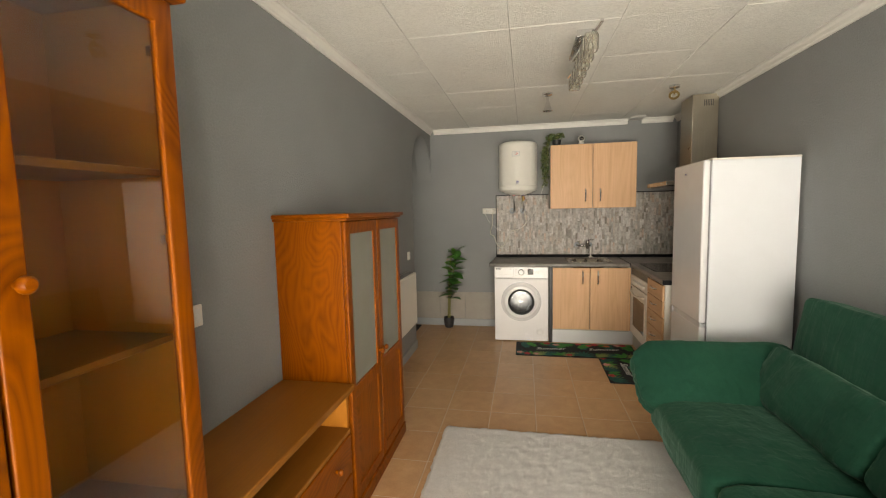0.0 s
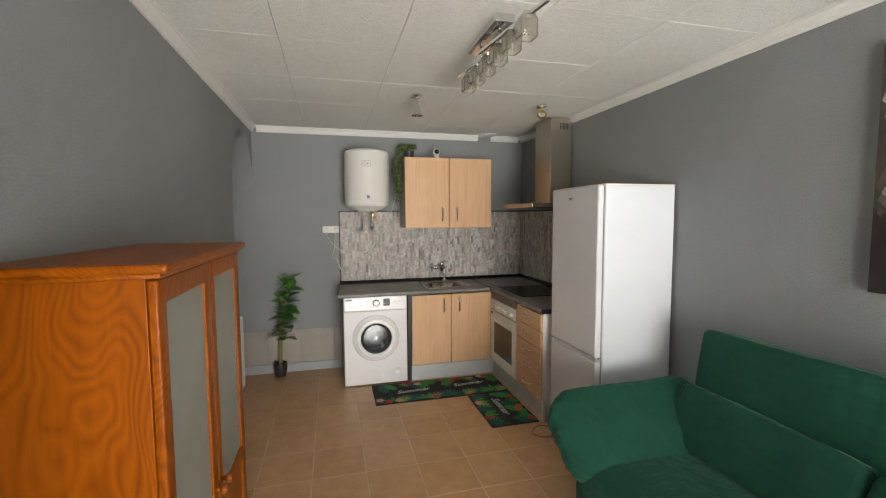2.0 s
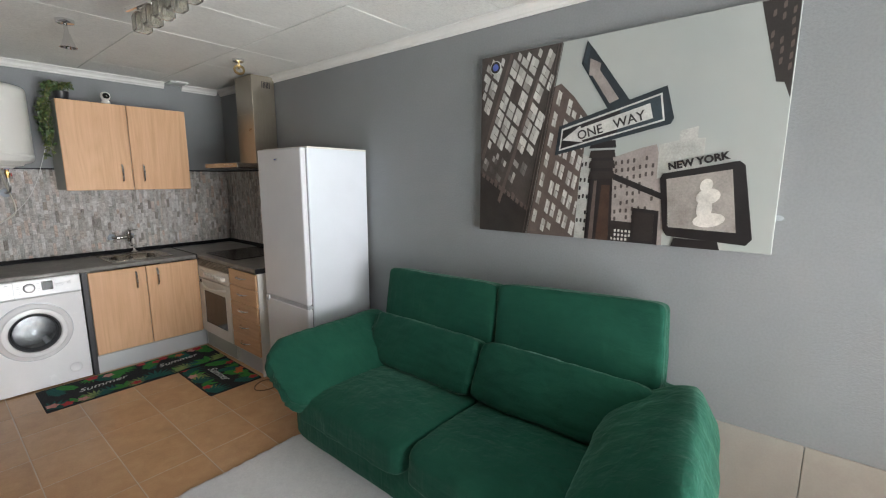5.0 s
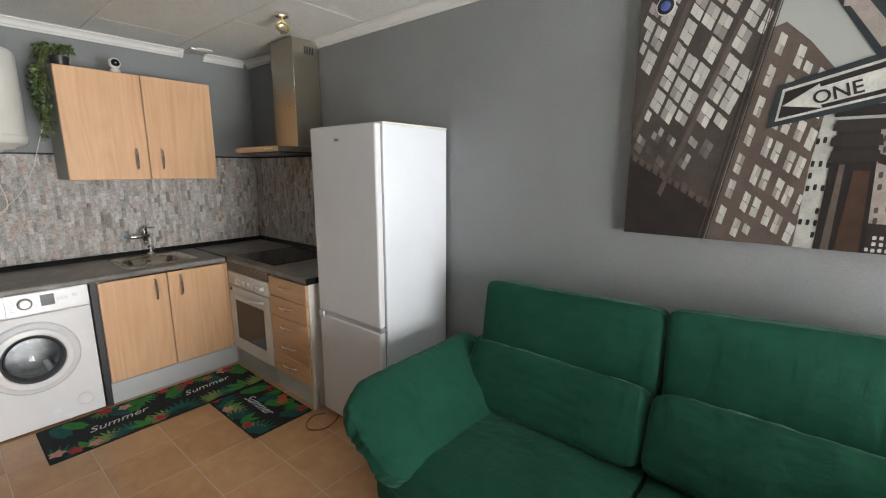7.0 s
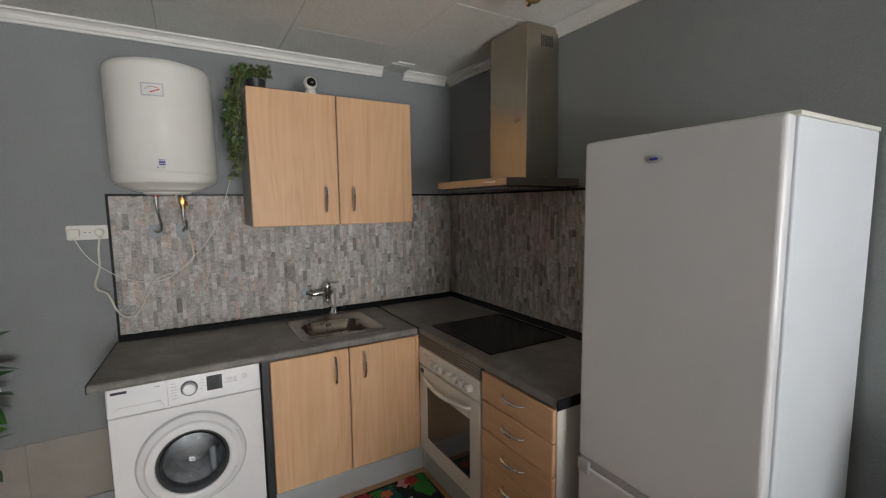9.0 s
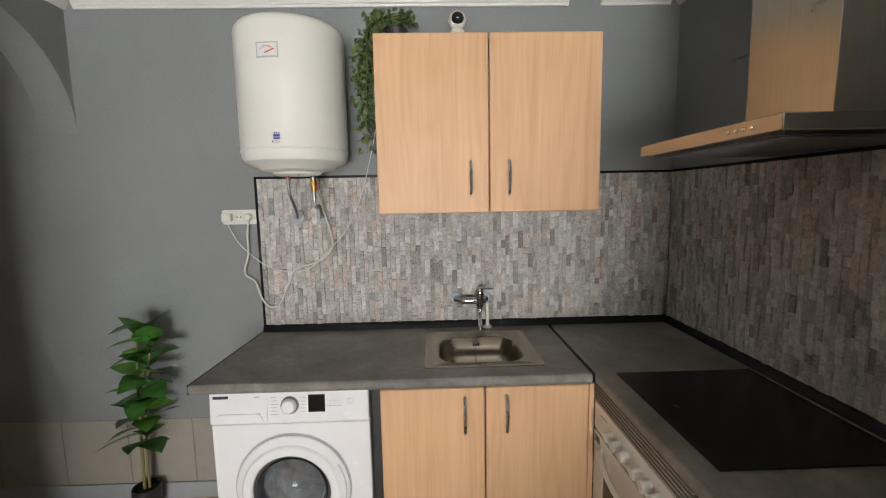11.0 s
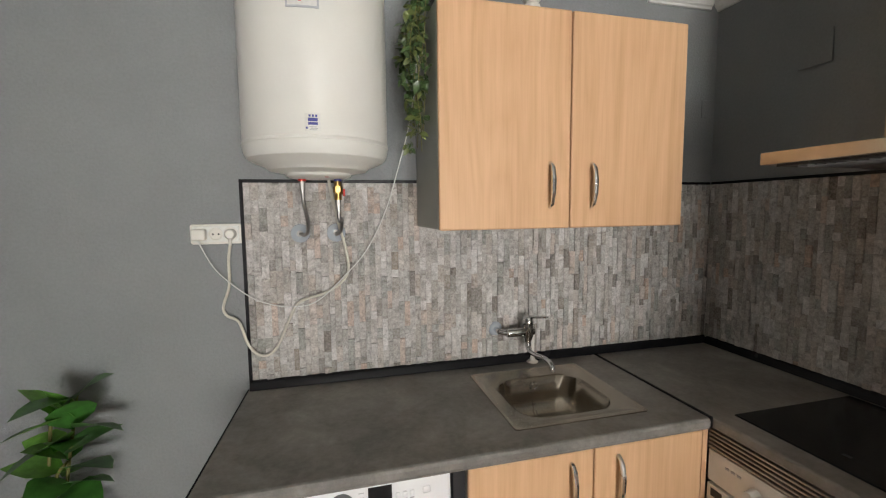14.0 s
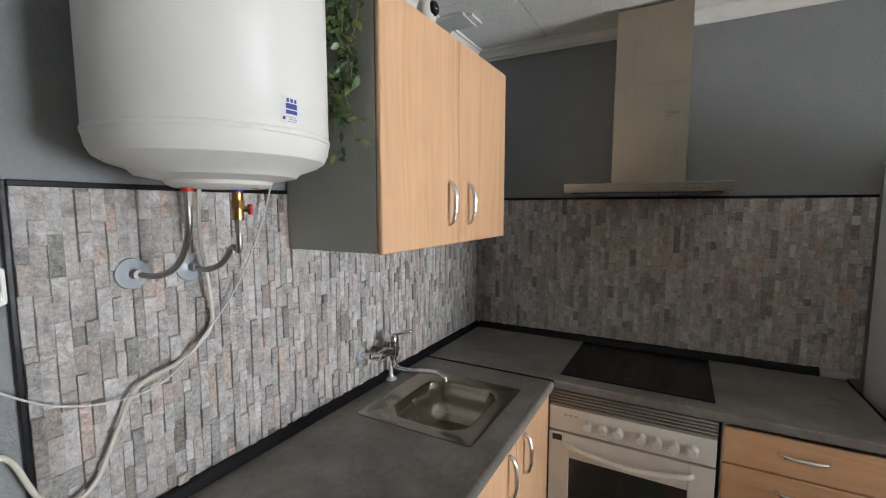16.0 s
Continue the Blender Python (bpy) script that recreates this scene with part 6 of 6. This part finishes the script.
LEAVES = [leaf_mesh("leaf", 0.18, 0.064, 0.3, LEAF), leaf_mesh("leaf", 0.165, 0.06, 0.45, LEAF), leaf_mesh("leaf", 0.155, 0.056, 0.2, LEAF_LIGHT)]
plant = thing("potted_plant", -0.925, 5.165, 0, "tall artificial leafy plant in a black pot", "plant")
part("pot", turned([(0.045, 0.001), (0.05, 0.004), (0.063, 0.05), (0.067, 0.1), (0.064, 0.135), (0.058, 0.135), (0.058, 0.12)], (-0.925, 5.165, 0), "z", 36), DARK_PLASTIC, plant, "black rounded pot")
part("soil", turned([(0.0, 0.122), (0.03, 0.124), (0.059, 0.12)], (-0.925, 5.165, 0), "z", 20), SOIL, plant)
rnd = random.Random(12)
for dx, dy, top in ((-0.012, 0.0, 0.94), (0.012, 0.004, 0.99), (0.0, -0.012, 0.78)):
    part("stem", tube([(-0.925 + dx, 5.165 + dy, 0.11), (-0.912 + dx, 5.16 + dy, 0.4), (-0.88 + dx * 2, 5.15 + dy, 0.7), (-0.835 + dx * 3, 5.135 + dy, top)], [0.007, 0.006, 0.005, 0.003], 7), STEM, plant)
for k in range(42):
    t = k / 41
    z = 0.36 + 0.615 * t + rnd.uniform(-0.015, 0.015)
    a = (k * 137.5 + rnd.uniform(-20, 20)) % 360
    if 25 < a < 155:
        a = (a + 180) % 360 if k % 3 else a
    x, y = -0.912 + 0.095 * t + rnd.uniform(-0.01, 0.015), 5.155 - 0.02 * t
    reach = 0.62 if 20 < a < 160 else 1.0
    o = new("leaf", LEAVES[2 if rnd.random() < 0.25 + 0.3 * t else rnd.randrange(2)])
    o.parent = plant
    s = rnd.uniform(0.8, 1.08) * reach
    o.matrix_basis = Matrix.Translation(Vector((x, y, z)) - ROOT[plant]) @ pose(0, 0, 0, rnd.uniform(-30, 30), rnd.uniform(-38, 22) - 30 * t, a) @ Matrix.Diagonal((s, s, s, 1))

ivy = thing("trailing_plant", 0.42, 5.10, UZ1, "artificial trailing ivy in a black pot on the cabinet", "plant")
part("pot", turned([(0.038, 0.001), (0.042, 0.004), (0.052, 0.085), (0.049, 0.085), (0.047, 0.07)], (0.415, 5.09, UZ1), "z", 28), DARK_PLASTIC, ivy, "black plastic pot")
part("soil", turned([(0.0, 0.072), (0.047, 0.07)], (0.415, 5.09, UZ1), "z", 16), SOIL, ivy)
YELLOW_LEAF = make_leaf("yellow_green_leaf", (0.15, 0.185, 0.06))


def sprig(seed, material):
    r = random.Random(seed)
    return mesh_of("sprig", join(*[moved(leaf(r.uniform(0.026, 0.038), 0.0095, r.uniform(0.1, 0.4)), pose(r.uniform(-0.01, 0.01), r.uniform(-0.01, 0.01), r.uniform(-0.008, 0.008), r.uniform(-40, 40), r.uniform(-20, 75), k * 80 + r.uniform(-30, 30))) for k in range(3)]), material, 60)


IVY_LEAVES = [sprig(1, IVY), sprig(2, IVY), sprig(3, IVY), sprig(4, YELLOW_LEAF), sprig(5, YELLOW_LEAF)]
rnd = random.Random(4)
made = 0
for k in range(20):
    drop = (0.44, 0.36, 0.40, 0.30, 0.24, 0.16, 0.33, 0.12)[k] if k < 8 else 0.0
    if drop:
        p = [(0.41, 5.09, UZ1 + 0.08), (0.345 + rnd.uniform(-0.02, 0.02), 5.07 + rnd.uniform(-0.06, 0.05), UZ1 + 0.12), (0.292 + rnd.uniform(-0.03, 0.02), 5.025 + rnd.uniform(-0.10, 0.08), UZ1 - 0.02)]
        x, y = p[-1][0], p[-1][1]
        for j in range(1, 5):
            x, y = min(x + rnd.uniform(-0.024, 0.022), 0.318), y + rnd.uniform(-0.03, 0.03)
            p.append((x, min(y, YB - 0.03), UZ1 - 0.02 - drop * j / 4))
    else:
        a = rnd.uniform(0, 6.28)
        p = [(0.415, 5.09, UZ1 + 0.07), (0.415 + 0.03 * math.cos(a), 5.09 + 0.03 * math.sin(a), UZ1 + 0.14), (0.415 + 0.085 * math.cos(a), 5.09 + 0.085 * math.sin(a), UZ1 + 0.15)]
    part("tendril", tube(p, 0.0013, 5, 6), STEM, ivy)
    pts = spline(p, 6)
    for q in (pts[3::2] if drop else pts[3:]):
        for _ in range(2 if drop and made % 3 == 0 else 1):
            if made >= 298:
                break
            o = new("sprig", rnd.choice(IVY_LEAVES))
            o.parent = ivy
            s = rnd.uniform(0.7, 1.15)
            off = Vector((rnd.uniform(-0.035, 0.006), rnd.uniform(-0.03, 0.03), rnd.uniform(-0.012, 0.012)))
            o.matrix_basis = Matrix.Translation(q + off - ROOT[ivy]) @ pose(0, 0, 0, rnd.uniform(-40, 40), rnd.uniform(-10, 70), rnd.uniform(0, 360)) @ Matrix.Diagonal((s, s, s, 1))
            made += 1

# ceiling lamp with six glass shades
lamp = thing("ceiling_lamp", 0.39, 2.63, 2.3, "chrome ceiling lamp with six moulded glass shades", "ceiling lamp")
part("base_plate", join(bx(0.345, 0.435, 2.46, 2.86, 2.488, ZC - 0.001, 0.002), bx(0.338, 0.442, 2.455, 2.865, 2.482, 2.489, 0.001)), CHROME, lamp, "chrome ceiling box")
for y0, y1, x0, x1 in ((2.14, 2.72, 0.43, 0.352), (2.56, 3.08, 0.43, 0.352)):
    part("bar", moved(bx(-0.008, 0.008, 0, math.hypot(y1 - y0, x1 - x0), -0.008, 0.008, 0.002), Matrix.Translation((x0, y0, 2.435)) @ pose(0, 0, 0, 0, 0, math.degrees(math.atan2(x0 - x1, y1 - y0)))), CHROME, lamp, "chrome cross bar")
for x, y in ((0.39, 2.53), (0.39, 2.79)):
    part("post", rod((x, y, 2.435), (x, y, 2.485), 0.007), CHROME, lamp)
shade_prof = [(0.034, 0.036, 0.0), (0.037, 0.037, 0.004), (0.037, 0.037, 0.07), (0.030, 0.030, 0.086), (0.016, 0.016, 0.09)]
for k in range(6):
    y, x = 2.245 + 0.15 * k, 0.39
    s = part("shade", loops(*[rounded_loop(x - a, x + a, y - a, y + a, 0.012, 2.325 + h, 3) for a, _, h in shade_prof], *[rounded_loop(x - a + 0.006, x + a - 0.006, y - a + 0.006, y + a - 0.006, 0.009, 2.325 + h - 0.004, 3) for a, _, h in shade_prof[::-1] if h > 0.001], rounded_loop(x - 0.028, x + 0.028, y - 0.028, y + 0.028, 0.009, 2.327, 3), rounded_loop(x - 0.034, x + 0.034, y - 0.034, y + 0.034, 0.012, 2.325, 3), cap=False), SHADE_GLASS, lamp, "square moulded glass shade", 50)
    part("socket", join(rod((x, y, 2.405), (x, y, 2.43), 0.017), rod((x, y, 2.365), (x, y, 2.406), 0.008)), CHROME, s, "chrome lamp holder")
    part("bulb", turned([(0.0, 2.338), (0.006, 2.34), (0.008, 2.35), (0.006, 2.366)], (x, y, 0), "z", 12), PAPER_WHITE, s, "small lamp bulb")

# spots on the ceiling
sp = thing("ceiling_spot", 0.247, 3.815, 2.36, "small chrome ceiling spot with a flared glass cup", "ceiling spot", "ceiling spots")
part("rosette", turned([(0.0, -0.026), (0.03, -0.026), (0.044, -0.02), (0.047, -0.004), (0.047, 0.0)], (0.247, 3.815, ZC - 0.001), "z", 28), CHROME, sp)
part("stem", rod((0.247, 3.815, ZC - 0.026), (0.25, 3.81, ZC - 0.085), 0.011), CHROME, sp)
part("cup", turned([(0.016, 0.0), (0.021, -0.024), (0.036, -0.068), (0.043, -0.078), (0.041, -0.078), (0.033, -0.066), (0.0, -0.058)], (0.25, 3.81, ZC - 0.08), "z", 28), CHROME, sp)


def ring_spot(x, y, turn, label, drop=0.075):
    s = thing("ceiling_spot", x, y, ZC - 0.13, label, "ceiling spot", "ceiling spots")
    part("rosette", turned([(0.0, -0.024), (0.03, -0.024), (0.042, -0.018), (0.044, 0.0)], (x, y, ZC - 0.001), "z", 28), CHROME, s)
    part("stem", tube([(x, y, ZC - 0.02), (x + 0.004, y, ZC - 0.045), (x + 0.01 * math.cos(turn), y + 0.01 * math.sin(turn), ZC - 0.07)], 0.007, 8), GILT, s)
    m = Matrix.Translation((x + 0.02 * math.cos(turn), y + 0.02 * math.sin(turn), ZC - 0.06 - drop / 2)) @ pose(0, 0, 0, 0, 0, math.degrees(turn)) @ pose(0, 0, 0, 0, 68, 0)
    part("ring", moved(turned([(0.026, -0.004), (0.041, -0.006), (0.043, 0.0), (0.041, 0.006), (0.026, 0.004), (0.026, -0.004)], (0, 0, 0), "z", 36), m), GILT, s, "brass lamp ring")
    part("holder", moved(rod((0, 0, -0.008), (0, 0, -0.05), 0.018, 0.012), m), CHROME, s)


ring_spot(0.70, 1.855, radians(200), "chrome and brass ceiling spot with an empty ring")
ring_spot(1.30, 3.865, radians(250), "chrome and brass ceiling spot above the extractor", 0.05)

# wall heater, socket and switch on the arched wall
ht = thing("wall_heater", XL + 0.05, 3.6, 0.36, "cream white electric wall heater above the skirting", "heater")
part("body", bx(XL + 0.001, XL + 0.11, 3.15, 3.95, 0.38, 0.90, 0.012, 3), WHITE_PLASTIC, ht)
part("foot", bx(XL + 0.001, XL + 0.04, 3.25, 3.85, 0.33, 0.378, 0.004), GREY_PLASTIC, ht)
part("top_grille", join(*[bx(XL + 0.02, XL + 0.09, 3.2 + k * 0.03, 3.215 + k * 0.03, 0.9005, 0.904) for k in range(24)]), GREY_PLASTIC, ht)
ws = thing("wall_switch", XL + 0.01, 4.05, 1.06, "small white square wall socket", "socket")
part("frame", bx(XL, XL + 0.011, 4.02, 4.10, 1.01, 1.09, 0.004, 2), WHITE_PLASTIC, ws)
part("rocker", bx(XL + 0.0105, XL + 0.015, 4.035, 4.085, 1.025, 1.075, 0.002), PAPER_WHITE, ws)
ws = thing("wall_switch", XL + 0.01, 1.137, 1.11, "small white square wall socket above the bench", "socket")
part("frame", bx(XL, XL + 0.011, 1.10, 1.175, 1.11, 1.19, 0.004, 2), WHITE_PLASTIC, ws)
part("rocker", bx(XL + 0.0105, XL + 0.015, 1.115, 1.16, 1.125, 1.175, 0.002), PAPER_WHITE, ws)
solo("cover_plate", bx(XR - 0.007, XR, 4.765, 4.884, 2.083, 2.203, 0.002), GREY_WALL, "square cover plate painted wall grey", "cover plate")
solo("cover_plate", bx(1.70, 1.765, YB - 0.004, YB, 1.98, 2.06, 0.002), GREY_WALL, "small vent plate painted wall grey", "cover plate")

# ceiling lamp in the hall
OPAL = Nodes("opal_lamp_glass", 0.3)
OPAL.colour((0.8, 0.76, 0.68))
OPAL.b.inputs["Emission Color"].default_value = (1.0, 0.8, 0.58, 1)
OPAL.b.inputs["Emission Strength"].default_value = 14.0
hall_lamp = thing("hall_lamp", -2.55, 4.78, ZC - 0.1, "small round opal glass ceiling lamp in the hall", "ceiling lamp")
part("base", turned([(0.0, -0.022), (0.06, -0.022), (0.066, -0.012), (0.066, 0.0)], (-2.55, 4.78, ZC - 0.001), "z", 32), WHITE_PLASTIC, hall_lamp, "white plastic base")
part("shade", turned([(0.0, -0.115), (0.03, -0.11), (0.052, -0.09), (0.06, -0.06), (0.055, -0.0225)], (-2.55, 4.78, ZC - 0.001), "z", 32), OPAL.m, hall_lamp, "glowing opal glass dome")

# patchwork rug in the hall
hr = thing("hall_rug", -1.95, 4.75, 0, "black and cream patchwork rug in the hall", "rug")
HRX0, HRX1, HRY0, HRY1 = -2.7, -1.30, 4.42, 5.20
part("backing", bx(HRX0, HRX1, HRY0, HRY1, 0.0005, 0.006, 0.002), MAT_DARK, hr)
PATCH = [make_rug("black_pile", (0.012, 0.012, 0.013), (0.035, 0.034, 0.033)), make_rug("grey_pile", (0.06, 0.06, 0.06), (0.14, 0.135, 0.13)), make_rug("cream_pile", (0.3, 0.28, 0.23), (0.5, 0.47, 0.4))]
rnd = random.Random(31)
for i in range(6):
    y, j = HRY0 + 0.13 * i, HRX0
    while j < HRX1 - 0.02:
        w = min(rnd.uniform(0.12, 0.36), HRX1 - j)
        part("patch", bx(j + 0.001, j + w - 0.001, y + 0.001, y + 0.129, 0.005, 0.012, 0.003), PATCH[rnd.choice((0, 0, 1, 1, 2, 0))], hr)
        j += w

# ---- pieces of floor and walls ----
def brick_mesh(name, material, chamfer=0.04):
    """A unit block with chamfered top edges, scaled for each piece."""
    b = bmesh.new()
    c = 0.5 - chamfer
    lo = [b.verts.new(p) for p in ((-0.5, -0.5, 0), (0.5, -0.5, 0), (0.5, 0.5, 0), (-0.5, 0.5, 0))]
    md = [b.verts.new((v.co.x, v.co.y, 0.75)) for v in lo]
    hi = [b.verts.new((math.copysign(c, v.co.x), math.copysign(c, v.co.y), 1)) for v in lo]
    for ra, rb in ((lo, md), (md, hi)):
        for k in range(4):
            b.faces.new((ra[k], ra[(k + 1) % 4], rb[(k + 1) % 4], rb[k]))
    b.faces.new(hi)
    me = bpy.data.meshes.new(name)
    b.to_mesh(me)
    b.free()
    me.materials.append(material)
    return me


tile_mesh = brick_mesh("floor_tile", FLOOR_TILE, 0.012)
random.seed(5)
PXT, PYT, OXT, OYT, JOINT = 0.329, 0.346, 0.118, 3.25, 0.005
for i in range(-11, 6):
    for j in range(-14, 7):
        x0, x1 = max(OXT + PXT * i, HALL_X), min(OXT + PXT * (i + 1), XR)
        y0, y1 = max(OYT + PYT * j, YF), min(OYT + PYT * (j + 1), YB)
        if x1 - x0 < 0.02 or y1 - y0 < 0.02:
            continue
        if x1 <= XL - TW / 2 and y1 < 3.95:
            continue
        t = new("tile", tile_mesh)
        t.parent = floor
        t.location = ((x0 + x1) / 2, (y0 + y1) / 2, -0.005)
        t.scale = (x1 - x0 - JOINT, y1 - y0 - JOINT, 0.005)
        t.rotation_euler = (random.gauss(0, 0.0008), random.gauss(0, 0.0008), 0)


# split stone strips of the splashback, upright courses
splash_north = solo("splashback_north", bx(-0.308, XR - 0.004, YB - 0.004, YB, 0.904, 1.674), MORTAR, "grey brown split stone strip cladding behind the sink", "wall cladding", kind="structure", smooth=0)
splash_east = solo("splashback_east", bx(XR - 0.004, XR, 3.48, YB - 0.005, 0.904, 1.674), MORTAR, "grey brown split stone strip cladding behind the hob", "wall cladding", kind="structure", smooth=0)
stone_mesh = brick_mesh("stone_strip", STONE, 0.03)


def stone_runs(a, b, z0, z1, seed):
    rnd = random.Random(seed)
    out, c = [], a
    while c < b - 0.004:
        w = min(rnd.choice((0.019, 0.022, 0.024, 0.027)), b - c)
        z = z0 - rnd.uniform(0, 0.08)
        while z < z1:
            h = rnd.choice((0.03, 0.04, 0.05, 0.06, 0.07, 0.085, 0.1, 0.125))
            lo, hi = max(z, z0), min(z + h, z1)
            if hi - lo > 0.008:
                out.append((c, c + w, lo, hi, rnd.uniform(0.002, 0.0125)))
            z += h
        c += w
    return out


def stones(runs, root, place, limit):
    rest_v, rest_f = [], []
    for k, (a, b, z0, z1, d) in enumerate(runs):
        if k < limit:
            o = new("stone", stone_mesh)
            o.parent = root
            o.matrix_parent_inverse = root.matrix_basis.inverted()
            o.matrix_basis = place((a + b) / 2, (z0 + z1) / 2) @ Matrix.Diagonal((b - a, z1 - z0, d, 1))
        else:
            m = place((a + b) / 2, (z0 + z1) / 2) @ Matrix.Diagonal((b - a, z1 - z0, d, 1))
            n = len(rest_v)
            rest_v += [m @ v.co for v in stone_mesh.vertices]
            rest_f += [[n + i for i in p.vertices] for p in stone_mesh.polygons]
    if rest_v:
        me = bpy.data.meshes.new("stones")
        me.from_pydata(rest_v, [], rest_f)
        me.materials.append(STONE_REST)
        o = new("stones", me)
        o.parent = root
        o.matrix_parent_inverse = root.matrix_basis.inverted()
        tagged(o, kind="stuff")


stones(stone_runs(-0.30, XR - 0.012, 0.906, 1.668, 21), splash_north, lambda u, z: Matrix.Translation((u, YB - 0.004, z)) @ pose(0, 0, 0, 90, 0, 0), 300)
stones(stone_runs(3.485, YB - 0.012, 0.906, 1.668, 22), splash_east, lambda u, z: Matrix.Translation((XR - 0.004, u, z)) @ pose(0, 0, 0, 90, 0, -90), 300)
solo("splashback_edge", join(bx(-0.313, -0.302, YB - 0.013, YB, 0.904, 1.68, 0.002), bx(-0.302, UX0 - 0.001, YB - 0.013, YB, 1.668, 1.68, 0.002)), BLACK_TRIM, "thin black edge strip round the stone cladding", "trim strip", kind="structure")
solo("splashback_edge", join(bx(UX1 + 0.001, XR - 0.014, YB - 0.013, YB, 1.668, 1.68, 0.002), bx(XR - 0.013, XR, 3.48, YB - 0.014, 1.668, 1.68, 0.002)), BLACK_TRIM, "thin black edge strip above the stone cladding", "trim strip", kind="structure")
